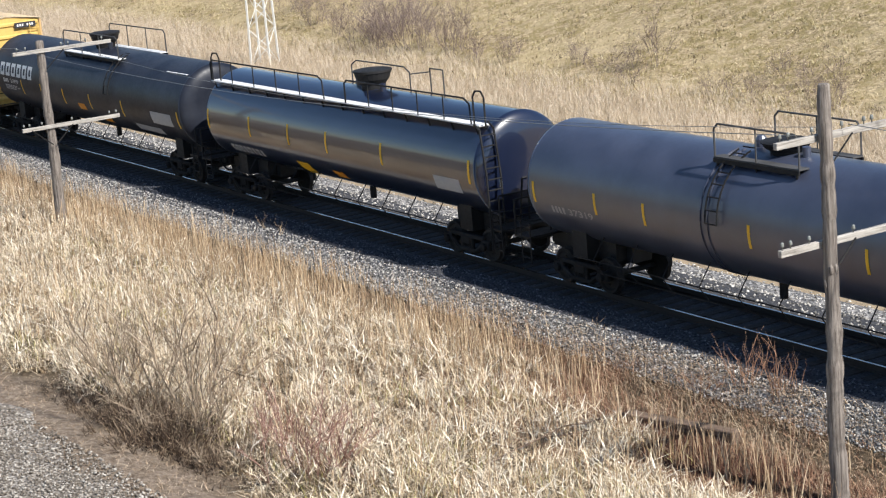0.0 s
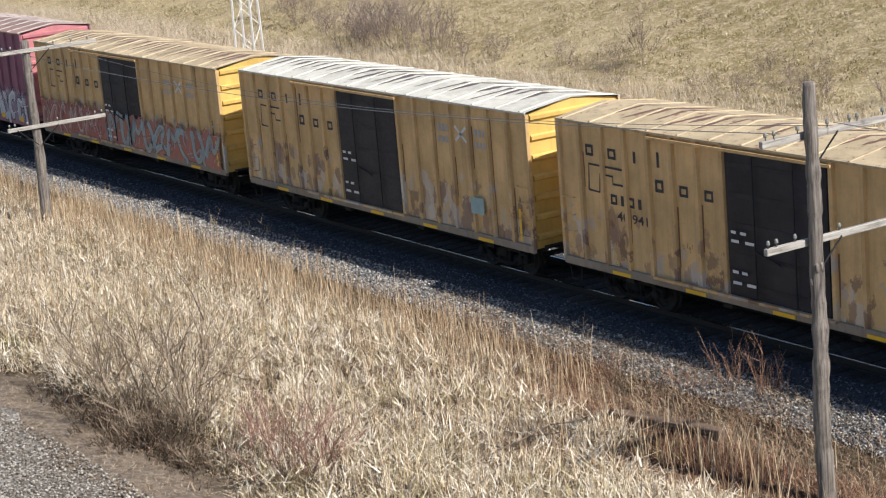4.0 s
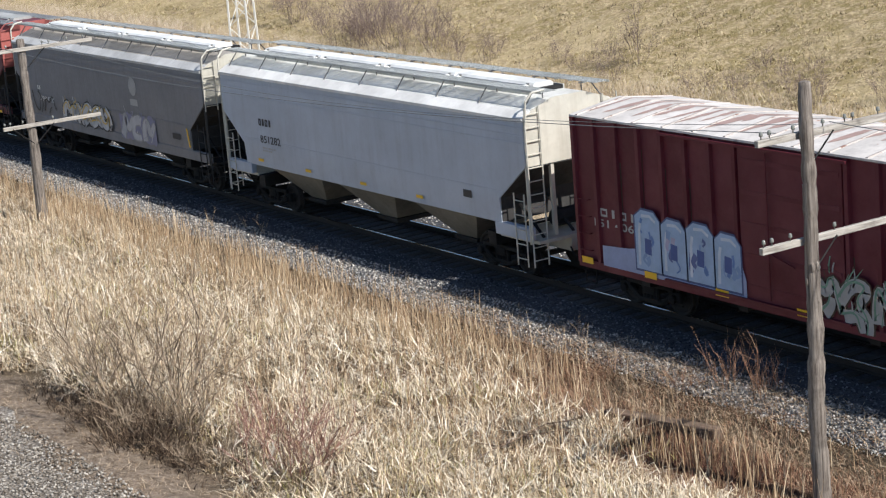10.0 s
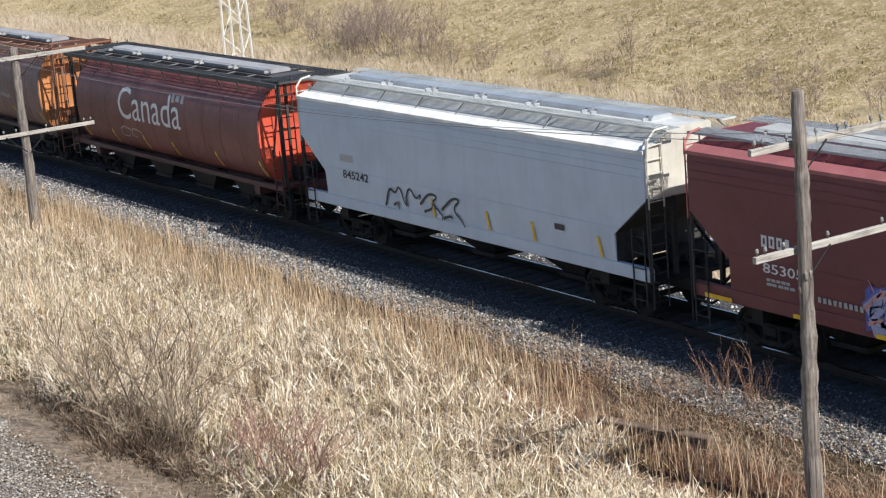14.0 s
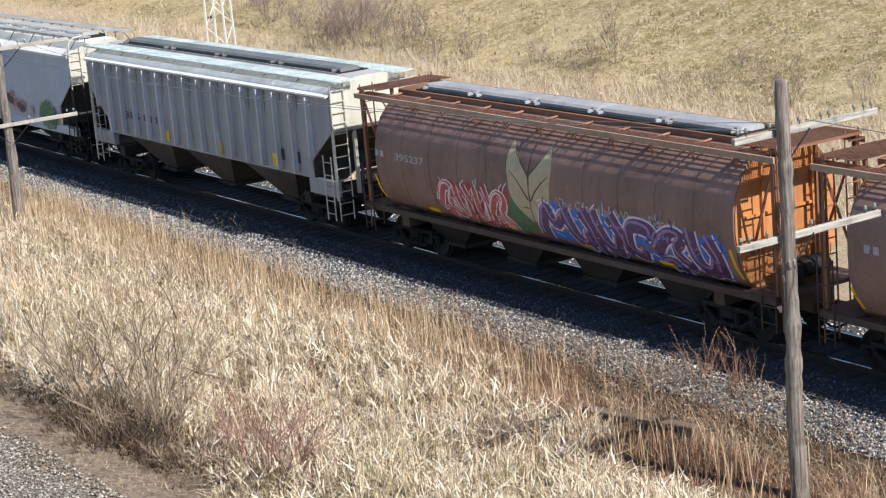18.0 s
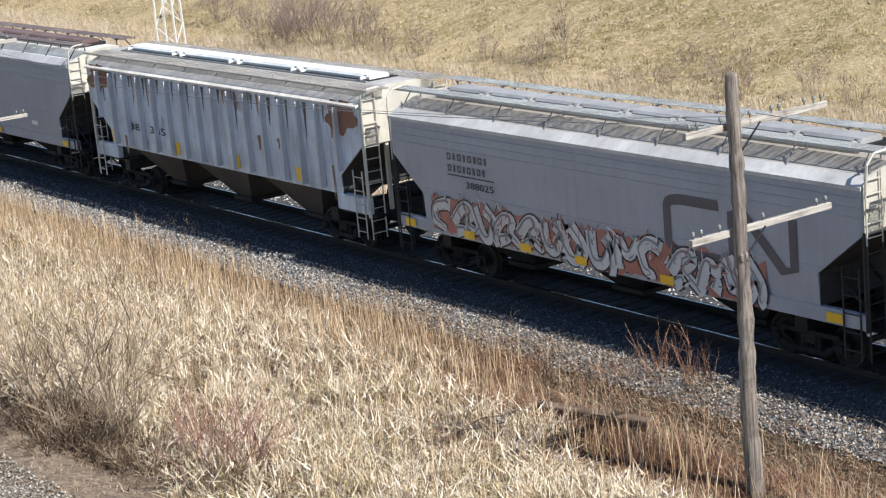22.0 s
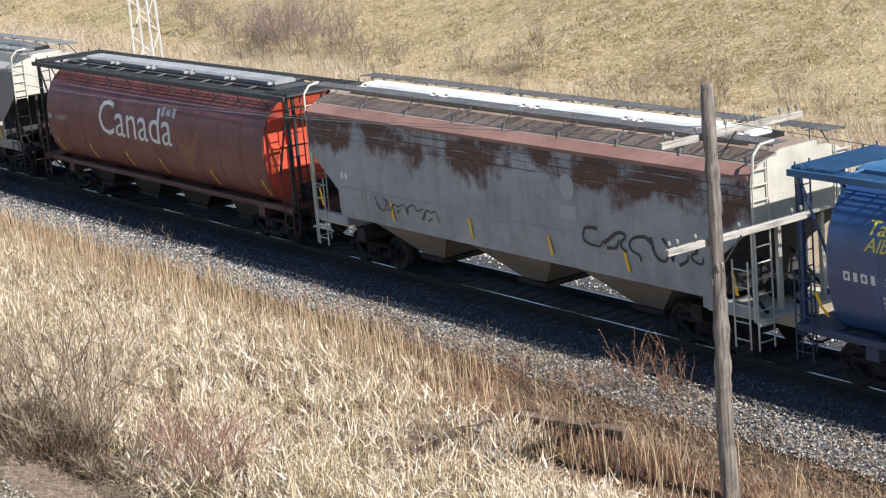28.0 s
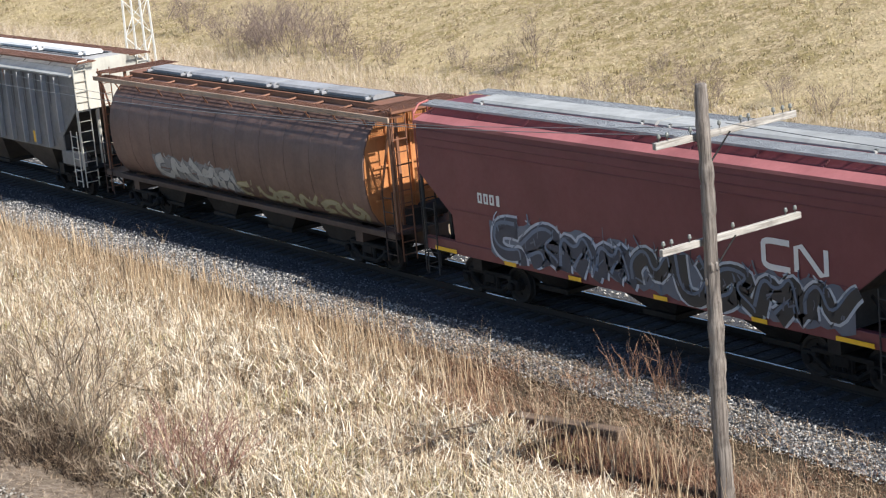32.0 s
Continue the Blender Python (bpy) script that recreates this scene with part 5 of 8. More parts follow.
# ---- covered hopper with flat sides ----
def hopper(name, label, right, length, top, skin, lip_skin, roof_skin, walk_skin, hatch_skin, end_skin, sill=True, low=1.45, ribs=0, rib_skin=None, bays=3, cut=(3.1, 1.25), hatch_label="long hatch lid", bay_skin=None, hatch_n=4, bracket_skin=None, walk_y=(0.62, 1.04), rise=0.66, frame_skin=None):
    car = railcar(name, label, right, length)
    h = length / 2
    wy = 1.50 if not ribs else 1.46
    knee = 2.15

    def set_back(z):
        """How far the end of the side lies behind the end of the car at a height."""
        return cut[1] * min(1.0, max(0.0, (cut[0] - z) / (cut[0] - knee)))

    bm = bmesh.new()
    prism(bm, [(-wy, knee), (-wy, top - 0.35), (-wy + 0.02, top), (wy - 0.02, top), (wy, top - 0.35), (wy, knee)], -h, h)
    for s in (1, -1):
        no = Vector((s * (cut[0] - knee), 0, -cut[1])).normalized()
        geom = bm.verts[:] + bm.edges[:] + bm.faces[:]
        r = bmesh.ops.bisect_plane(bm, geom=geom, plane_co=(s * h, 0, cut[0]), plane_no=no, clear_outer=True)
        es = [e for e in r["geom_cut"] if isinstance(e, bmesh.types.BMEdge)]
        bmesh.ops.holes_fill(bm, edges=es)
    prism(bm, [(-wy + 0.035, low), (-wy, knee), (wy, knee), (wy - 0.035, low)], -h + cut[1], h - cut[1])
    bmesh.ops.recalc_face_normals(bm, faces=bm.faces)
    body = part("body", bm, skin, car, "flat-sided hopper body with sloping ends")
    # welded seams on the side
    if not ribs:
        for s in (-1, 1):
            for z in (low + 0.85, top - 0.62, top - 0.42, top - 0.22):
                bm = bmesh.new()
                a, b = sorted((s * wy, s * (wy + 0.012)))
                box(bm, -h + set_back(z) + 0.03, h - set_back(z) - 0.03, a, b, z - 0.012, z + 0.012)
                part("seam", bm, skin, body)
    else:
        def rib(bm):
            a = [(-0.04, 0.0), (-0.035, -0.16), (0.035, -0.16), (0.04, 0.0)]
            lo = [bm.verts.new((x, y, 0)) for x, y in a]
            hi = [bm.verts.new((x, y, 1)) for x, y in a]
            for i in range(3):
                bm.faces.new((lo[i], lo[i + 1], hi[i + 1], hi[i]))
            bm.faces.new(lo[::-1])
            bm.faces.new(hi)
        for k in range(ribs):
            x = -h + 0.8 + (length - 1.9) * k / (ribs - 1)
            e = h - abs(x)
            lo_z = low + 0.1 if e > cut[1] + 0.05 else cut[0] - (cut[0] - knee) * e / cut[1] + 0.05
            for s in (1, -1):
                shared("side_rib", "rib", rib, rib_skin or skin, car, pose(x, -s * wy, lo_z, 0, 0, 0 if s > 0 else 180) @ Matrix.Diagonal((1, 1, top - 0.1 - lo_z, 1)))
    # roof: a bright lip, a sloping sheet, walks on brackets, hatches
    ridge = min(0.44, rise - 0.02) if not ribs else 0.44
    eaves = 0.2 if rise > 0.6 or ribs else 0.13
    for s in (-1, 1):
        bm = bmesh.new()
        sec = [(s * (wy + 0.03), top - 0.06), (s * (wy + 0.03), top + 0.02), (s * (wy - 0.28), top + eaves), (s * (wy - 0.28), top + 0.1)]
        if ribs:
            sec = [(s * (wy + 0.1), top - 0.05), (s * (wy + 0.1), top), (s * (wy - 0.28), top + 0.19), (s * (wy - 0.28), top + 0.08)]
        prism(bm, sec if s > 0 else sec[::-1], -h - 0.02, h + 0.02)
        part("roof_lip", bm, lip_skin, car, "lip along the edge of the roof")
    bm = bmesh.new()
    prism(bm, [(-wy + 0.25, top), (wy - 0.25, top), (wy - 0.285, top + eaves), (0.5, top + ridge), (-0.5, top + ridge), (-wy + 0.285, top + eaves)], -h + 0.03, h - 0.03)
    part("roof", bm, roof_skin, car)
    wz = top + rise
    for s in (-1, 1):
        bm = bmesh.new()
        grating(bm, -h - 0.35, h + 0.35, s * walk_y[0], s * walk_y[1], wz)
        walk_ = part("running_board", bm, walk_skin, car, "grated steel running board")
        bm = bmesh.new()
        a, b = sorted((s * (walk_y[1] + 0.022), s * (walk_y[1] + 0.034)))
        box(bm, -h - 0.35, h + 0.35, a, b, wz - 0.05, wz + 0.006)
        part("board_edge", bm, walk_skin, walk_)
        n = int(length / 1.9)
        for k in range(n + 1):
            x = -h + 0.25 + (length - 0.5) * k / n

            def bracket(bm):
                tube(bm, (0, -0.9, 0.63), (0, -1.24, 0.2), 0.02, 4)
                tube(bm, (0, -0.55, 0.62), (0, -0.95, 0.62), 0.022, 4)
                tube(bm, (0, -0.62, 0.62), (0, -0.62, 0.4), 0.022, 4)
            shared("bracket", "bracket", bracket, bracket_skin or BRACKET, walk_, pose(x, 0, top, 0, 0, 0 if s < 0 else 180) @ Matrix.Diagonal((1, 1, rise / 0.66, 1)))
    hatches(car, -h + 1.0, h - 1.0, hatch_n, 0.33 if rise > 0.4 else 0.42, top + (max(rise - 0.13, 0.45) if rise > 0.6 or ribs else rise - 0.06), hatch_skin, hatch_label, 0.52, roof_skin)
    # end frames, ladders, platform
    for s in (1, -1):
        x = s * h
        bm = bmesh.new()
        a, b = sorted((x - s * 0.02, x + s * 0.03))
        prism(bm, [(-wy + 0.04, cut[0]), (wy - 0.04, cut[0]), (wy - 0.04, top), (wy - 0.3, top + eaves), (0.5, top + ridge), (-0.5, top + ridge), (-wy + 0.3, top + eaves), (-wy + 0.04, top)], a, b)
        part("end_wall", bm, end_skin, car)
        # plate laid over the slope, dark with the shade under the end
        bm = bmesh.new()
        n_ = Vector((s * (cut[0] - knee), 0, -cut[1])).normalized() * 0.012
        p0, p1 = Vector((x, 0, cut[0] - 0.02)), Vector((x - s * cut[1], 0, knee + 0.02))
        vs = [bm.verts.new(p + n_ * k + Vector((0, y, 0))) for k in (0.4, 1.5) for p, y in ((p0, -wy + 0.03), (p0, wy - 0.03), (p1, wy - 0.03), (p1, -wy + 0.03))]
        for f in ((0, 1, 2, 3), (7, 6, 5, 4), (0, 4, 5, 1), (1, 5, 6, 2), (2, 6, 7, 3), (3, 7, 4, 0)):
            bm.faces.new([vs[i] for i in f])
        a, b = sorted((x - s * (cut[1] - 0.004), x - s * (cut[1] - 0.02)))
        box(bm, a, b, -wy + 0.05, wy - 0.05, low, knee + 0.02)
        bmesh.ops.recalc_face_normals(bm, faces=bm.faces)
        part("slope_sheet", bm, END_DARK, car, "dark slope sheet under the end, shade painted in with the grime")
        # without frame_skin, posts and lower ladders take the same shade colour
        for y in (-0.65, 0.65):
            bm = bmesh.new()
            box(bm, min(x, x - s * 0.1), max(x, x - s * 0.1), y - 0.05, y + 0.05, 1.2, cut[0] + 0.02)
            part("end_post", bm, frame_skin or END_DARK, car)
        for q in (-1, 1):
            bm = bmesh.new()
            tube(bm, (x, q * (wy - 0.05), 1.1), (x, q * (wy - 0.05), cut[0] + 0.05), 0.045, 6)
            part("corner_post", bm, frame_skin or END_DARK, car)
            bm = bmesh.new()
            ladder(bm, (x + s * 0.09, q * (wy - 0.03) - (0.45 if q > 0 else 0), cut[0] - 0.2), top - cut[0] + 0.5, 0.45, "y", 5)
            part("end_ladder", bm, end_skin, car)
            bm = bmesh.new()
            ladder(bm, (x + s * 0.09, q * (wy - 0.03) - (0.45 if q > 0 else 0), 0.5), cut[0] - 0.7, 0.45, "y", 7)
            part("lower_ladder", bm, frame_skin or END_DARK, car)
            bm = bmesh.new()
            ladder(bm, (x - (0.55 if s > 0 else -0.1), q * (wy + 0.03), 0.5), 1.9, 0.45, "x", 5)
            part("side_ladder", bm, frame_skin or END_DARK, car)
        bm = bmesh.new()
        pipe(bm, [(x + s * 0.1, -wy + 0.03, top - 0.1), (x + s * 0.12, -wy + 0.06, top + rise - 0.21), (x + s * 0.14, -wy + 0.25, top + rise), (x + s * 0.2, -0.9, top + rise + 0.04)], 0.03, 6)
        part("grab_iron", bm, end_skin, car, "bent grab iron at the corner")
        bm = bmesh.new()
        a, b = sorted((x - s * 1.6, x + s * 0.12))
        box(bm, a, b, -1.3, 1.3, 1.08, 1.16)
        box(bm, a, b, -0.3, 0.3, 0.72, 1.08)
        part("end_platform", bm, BLACK_STEEL if ribs else frame_skin or BLACK_STEEL, car)
        bm = bmesh.new()
        box(bm, min(x - s * 2.1, x - s * 1.75), max(x - s * 2.1, x - s * 1.75), -1.35, 1.35, 0.8, 1.15)
        part("bolster", bm, BLACK_STEEL, car)
        for q in (-0.95, 0, 0.95):
            bm = bmesh.new()
            tube(bm, (x - s * 0.15, q, 1.16), (x - s * 1.35, q, 2.1), 0.045, 5)
            part("end_brace", bm, BLACK_STEEL, car)
        bm = bmesh.new()
        lathe(bm, [(-0.5, 0.2), (-0.45, 0.24), (0.45, 0.24), (0.5, 0.2)], "y", 12, (x - s * 0.75, 0.3, 1.45))
        part("brake_cylinder", bm, BLACK_STEEL, car, "black brake cylinder under the slope")
    if not sill:
        for s in (1, -1):
            for q in (-1, 1):
                bm = bmesh.new()
                a, b = sorted((s * (h - cut[1] - 0.3), s * h))
                y0, y1 = sorted((q * (wy - 0.2), q * (wy - 0.01)))
                box(bm, a, b, y0, y1, 1.18, low + 0.02, 0.02)
                part("end_sill", bm, skin, car)
    if sill:
        for s in (-1, 1):
            bm = bmesh.new()
            a, b = sorted((s * (wy - 0.16), s * (wy - 0.008)))
            box(bm, -h, h, a, b, 1.14, 1.47, 0.02)
            part("side_sill", bm, skin, car)
    # bays; most cars pass a dark bay_skin with the shade beneath in it
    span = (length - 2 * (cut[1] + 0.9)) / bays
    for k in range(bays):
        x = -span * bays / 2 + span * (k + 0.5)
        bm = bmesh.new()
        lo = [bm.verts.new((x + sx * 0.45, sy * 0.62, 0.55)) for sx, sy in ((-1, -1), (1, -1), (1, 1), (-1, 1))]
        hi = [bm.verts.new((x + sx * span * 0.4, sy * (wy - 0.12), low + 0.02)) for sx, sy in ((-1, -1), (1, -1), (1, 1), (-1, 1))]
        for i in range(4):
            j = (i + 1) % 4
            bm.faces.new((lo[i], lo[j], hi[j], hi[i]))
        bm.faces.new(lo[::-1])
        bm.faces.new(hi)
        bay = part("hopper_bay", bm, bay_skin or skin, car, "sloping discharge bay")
        bm = bmesh.new()
        box(bm, x - 0.55, x + 0.55, -0.7, 0.7, 0.42, 0.55, 0.02)
        part("outlet_gate", bm, BLACK_STEEL, bay)
    ends(car, h)
    for x in (-h + 2.0, h - 2.0):
        truck(car, x)
    return car


# ---- cylindrical hopper ----
ROUND = [(0.98, 1.24), (1.2, 1.42), (1.4, 1.75), (1.51, 2.15), (1.555, 2.6), (1.54, 3.05), (1.45, 3.45), (1.28, 3.8), (1.06, 4.06), (0.8, 4.26), (0.5, 4.38)]
ROUND_SIDE = curve_side(ROUND)


def round_hopper(name, label, right, length, skin, deck_skin, hatch_skin, end_skin, sill_skin, inset=1.05, post_skin=None, walk_z=4.46, edge_skin=None):
    car = railcar(name, label, right, length)
    h = length / 2
    bh = h - inset
    bm = bmesh.new()
    half = [(w, z) for w, z in ROUND]
    sec = [(-w, z) for w, z in half][::-1] + half
    sec = [(y, z) for y, z in sec]
    rows = []
    xs_ = [-bh, -bh + 0.03] + [-bh + 2 * bh * k / 14 for k in range(1, 14)] + [bh - 0.03, bh]
    for x in xs_:
        rows.append([bm.verts.new((x, y, z)) for y, z in sec])
    n = len(sec)
    for u, w in zip(rows, rows[1:]):
        for k in range(n):
            j = (k + 1) % n
            bm.faces.new((u[k], u[j], w[j], w[k]))
    bm.faces.new(rows[0][::-1])
    bm.faces.new(rows[-1])
    bmesh.ops.recalc_face_normals(bm, faces=bm.faces)
    for f in bm.faces:
        f.smooth = len(f.verts) == 4
    body = part("body", bm, skin, car, "rounded hopper body")
    for k in range(1, 11):
        x = -bh + 2 * bh * k / 11
        for s in (-1, 1):
            bm = bmesh.new()
            pts = [(x, s * (w + 0.001), z) for w, z in ROUND]
            pipe(bm, pts, 0.005, 4)
            part("weld_seam", bm, sill_skin, body)
    for s in (-1, 1):
        bm = bmesh.new()
        a, b = sorted((s * 1.18, s * 1.38))
        box(bm, -h, h, a, b, 1.1, 1.26, 0.02)
        part("side_sill", bm, sill_skin, car)
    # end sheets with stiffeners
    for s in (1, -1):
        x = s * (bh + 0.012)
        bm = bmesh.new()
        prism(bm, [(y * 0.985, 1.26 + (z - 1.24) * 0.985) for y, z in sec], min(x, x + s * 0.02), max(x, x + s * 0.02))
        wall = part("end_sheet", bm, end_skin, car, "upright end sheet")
        for y in (-0.75, 0.0, 0.75):
            bm = bmesh.new()
            a, b = sorted((x + s * 0.02, x + s * 0.10))
            box(bm, a, b, y - 0.03, y + 0.03, 1.5, 4.2)
            part("stiffener", bm, end_skin, wall)
        for z in (2.0, 2.9, 3.7):
            bm = bmesh.new()
            a, b = sorted((x + s * 0.02, x + s * 0.08))
            box(bm, a, b, -1.25, 1.25, z - 0.03, z + 0.03)
            part("stiffener", bm, end_skin, wall)
        # platform, posts, ladders
        bm = bmesh.new()
        a, b = sorted((s * bh, s * h))
        box(bm, a, b, -1.35, 1.35, 1.2, 1.28)
        box(bm, min(s * (bh - 1.2), s * h), max(s * (bh - 1.2), s * h), -0.3, 0.3, 0.72, 1.2)
        box(bm, min(s * (h - 2.1), s * (h - 1.75)), max(s * (h - 2.1), s * (h - 1.75)), -1.3, 1.3, 0.8, 1.15)
        part("end_platform", bm, sill_skin, car)
        for q in (-1, 1):
            bm = bmesh.new()
            box(bm, s * (h - 0.1) - 0.045, s * (h - 0.1) + 0.045, q * 1.22 - 0.045, q * 1.22 + 0.045, 1.25, 4.5)
            part("end_post", bm, post_skin or end_skin, car)
            bm = bmesh.new()
            box(bm, s * (bh + 0.35) - 0.04, s * (bh + 0.35) + 0.04, q * 0.62 - 0.04, q * 0.62 + 0.04, 1.25, 4.5)
            tube(bm, (s * (bh + 0.05), q * 1.1, 2.0), (s * (h - 0.1), q * 1.2, 4.2), 0.035, 5)
            part("end_strut", bm, post_skin or end_skin, car)
            bm = bmesh.new()
            ladder(bm, (s * (h + 0.02), q * 1.22 - (0.42 if q > 0 else 0.0), 0.5), 4.1, 0.42, "y", 12)
            part("end_ladder", bm, post_skin or end_skin, car)
            bm = bmesh.new()
            ladder(bm, (s * h - (0.45 if s > 0 else 0.0), q * 1.4, 0.5), 1.9, 0.45, "x", 5)
            part("side_ladder", bm, sill_skin, car)
        bm = bmesh.new()
        lathe(bm, [(-0.4, 0.2), (-0.36, 0.23), (0.36, 0.23), (0.4, 0.2)], "y", 12, (s * (bh + 0.5), 0.25, 1.6))
        box(bm, s * (bh + 0.5) - 0.2, s * (bh + 0.5) + 0.2, -0.6, -0.2, 1.3, 1.75)
        part("brake_gear", bm, BLACK_STEEL, car)
        bm = bmesh.new()
        grating(bm, min(s * bh, s * (h + 0.1)), max(s * bh, s * (h + 0.1)), -1.2, 1.2, 4.52, 0.3, 0.06, 0.012)
        box(bm, min(s * (h - 0.2), s * (h + 0.1)), max(s * (h - 0.2), s * (h + 0.1)), -1.25, 1.25, 4.44, 4.5)
        part("roof_platform", bm, deck_skin, car)
    # deck
    bm = bmesh.new()
    prism(bm, [(-0.62, 4.3), (0.62, 4.3), (0.62, 4.47), (0.4, 4.5), (-0.4, 4.5), (-0.62, 4.47)], -bh, bh)
    part("roof", bm, deck_skin, car)
    for s in (-1, 1):
        bm = bmesh.new()
        grating(bm, -h - 0.1, h + 0.1, s * 0.92, s * 1.34, walk_z, 0.6, 0.06, 0.012)
        w_ = part("running_board", bm, deck_skin, car, "grated running board")
        a, b = sorted((s * 1.34, s * 1.39))
        bm = bmesh.new()
        box(bm, -h - 0.1, h + 0.1, a, b, walk_z - 0.13, walk_z + 0.01, 0.008)
        part("board_edge", bm, edge_skin or deck_skin, w_)
        for k in range(11):
            x = -bh + 0.2 + (2 * bh - 0.4) * k / 10
            bm = bmesh.new()
            tube(bm, (x, s * 0.58, min(4.46, walk_z)), (x, s * 1.34, walk_z - 0.06), 0.038, 4)
            tube(bm, (x, s * 1.32, walk_z - 0.09), (x, s * 1.14, 3.98), 0.024, 4)
            part("bracket", bm, deck_skin, w_)
    hatches(car, -bh + 0.9, bh - 0.9, 5, 0.36, 4.5, hatch_skin, "flat hatch lid", 0.55)
    # bays in plain black, which puts the shade under the body into colour
    for k in range(4):
        x = -4.8 + 3.2 * k
        bm = bmesh.new()
        lo = [bm.verts.new((x + sx * 0.6, sy * 0.85, 0.52)) for sx, sy in ((-1, -1), (1, -1), (1, 1), (-1, 1))]
        hi = [bm.verts.new((x + sx * 1.3, sy * 0.95, 1.26)) for sx, sy in ((-1, -1), (1, -1), (1, 1), (-1, 1))]
        for i in range(4):
            j = (i + 1) % 4
            bm.faces.new((lo[i], lo[j], hi[j], hi[i]))
        bm.faces.new(lo[::-1])
        bm.faces.new(hi)
        bay = part("hopper_bay", bm, BLACK_STEEL, car, "sloping discharge bay")
        bm = bmesh.new()
        box(bm, x - 0.66, x + 0.66, -0.9, 0.9, 0.4, 0.52, 0.02)
        part("outlet_gate", bm, BLACK_STEEL, bay)
    ends(car, h)
    for x in (-h + 1.95, h - 1.95):
        truck(car, x)
    return car


# ---- tank car ----
def tank_car(name, label, right, shell, skin, radius=1.5, zc=2.62, dome_x=0.0, dome_h=0.6):
    """shell: length of the straight barrel; right: where the barrel ends."""
    car = railcar(name, label, right, shell)
    h = shell / 2
    bm = bmesh.new()
    out = []
    for k in range(9):
        a = k * math.pi / 16
        out.append((-h - 0.34 * math.cos(a), max(radius * math.sin(a) ** 0.55, 0.02)))
    out += [(x, radius) for x in [-h, -h + 0.04] + list(np.linspace(-h, h, 10)[1:-1]) + [h - 0.04, h]]
    out += [(-x, r) for x, r in out[:9]][::-1]
    lathe(bm, out, "x", 56, (0, 0, zc))
    part("tank", bm, skin, car, "long cylindrical tank with dished ends", True)
    surf = lambda z: math.sqrt(max(radius ** 2 - (z - zc) ** 2, 0.01))
    top = zc + radius
    # saddles and stub sills
    for s in (1, -1):
        bm = bmesh.new()
        box(bm, min(s * (h - 2.6), s * (h + 0.75)), max(s * (h - 2.6), s * (h + 0.75)), -0.3, 0.3, 0.72, 1.22)
        box(bm, s * (h - 1.35) - 0.3, s * (h - 1.35) + 0.3, -1.0, 1.0, 0.8, 1.6)
        box(bm, s * (h - 1.35) - 1.0, s * (h - 1.35) + 1.0, -0.62, 0.62, 0.78, 1.35)
        part("saddle", bm, BLACK_STEEL, car, "black steel saddle and stub sill")
        bm = bmesh.new()
        a, b = sorted((s * (h + 0.3), s * (h + 0.95)))
        box(bm, a, b, -1.4, 1.4, 1.12, 1.18)
        part("end_platform", bm, BLACK_STEEL, car)
        bm = bmesh.new()
        pipe(bm, [(s * (h + 0.9), -1.38, 1.18), (s * (h + 0.9), -1.38, 2.1), (s * (h + 0.9), 1.38, 2.1), (s * (h + 0.9), 1.38, 1.18)], 0.025, 6)
        pipe(bm, [(s * (h + 0.9), -1.38, 1.65), (s * (h + 0.9), 1.38, 1.65)], 0.02, 6)
        pipe(bm, [(s * (h + 0.55), -0.5, 1.18), (s * (h + 0.7), -0.45, 2.4), (s * (h + 0.7), -0.25, 2.4), (s * (h + 0.55), -0.2, 1.18)], 0.03, 6)
        part("end_rail", bm, BLACK_STEEL, car, "black tubular handrail")
        bm = bmesh.new()
        ladder(bm, (s * (h + 0.6), -1.42, 0.5), 1.1, 0.4, "x", 4)
        part("step_ladder", bm, BLACK_STEEL, car)
    # long handrails under the belly
    for s in (-1, 1):
        bm = bmesh.new()
        pipe(bm, [(-h + 1.6, s * 1.38, 0.98), (h - 1.6, s * 1.38, 0.98)], 0.02, 5)
        pipe(bm, [(-h + 2.4, s * 1.2, 0.62), (h - 2.4, s * 1.2, 0.62)], 0.016, 5)
        for x in np.linspace(-h + 2.4, h - 2.4, 9):
            tube(bm, (x, s * 1.38, 0.98), (x + 0.15, s * 1.2, 0.62), 0.014, 5)
            tube(bm, (x, s * 1.38, 0.98), (x, s * 1.0, 1.5), 0.016, 5)
        part("side_rail", bm, BLACK_STEEL, car, "thin black rail under the tank")
    # manway
    dz = top - 0.05
    bm = bmesh.new()
    lathe(bm, [(dz, 0.36), (dz + dome_h * 0.3, 0.38), (dz + dome_h * 0.55, 0.5), (dz + dome_h * 0.86, 0.56), (dz + dome_h * 0.9, 0.59), (dz + dome_h, 0.59), (dz + dome_h + 0.02, 0.5), (dz + dome_h + 0.03, 0.02)], "z", 24, (dome_x, 0, 0))
    part("dome", bm, BLACK_STEEL, car, "round manway dome with a bolted cover", False)
    bm = bmesh.new()
    lathe(bm, [(dz, 0.14), (dz + 0.22, 0.14), (dz + 0.3, 0.09), (dz + 0.32, 0.02)], "z", 12, (dome_x - 0.95, 0.1, 0))
    part("valve", bm, skin, car)
    bm = bmesh.new()
    lathe(bm, [(dz, 0.1), (dz + 0.26, 0.1), (dz + 0.28, 0.02)], "z", 12, (dome_x + 0.8, -0.15, 0))
    part("valve", bm, skin, car)
    bm = bmesh.new()
    lathe(bm, [(-0.45, 0.1), (0.25, 0.1)], "z", 12, (0, 0, zc - radius))
    part("bottom_outlet", bm, BLACK_STEEL, car)
    ends(car, h + 0.35)
    for x in (-h + 1.35, h - 1.35):
        truck(car, x)
    return car, surf, top

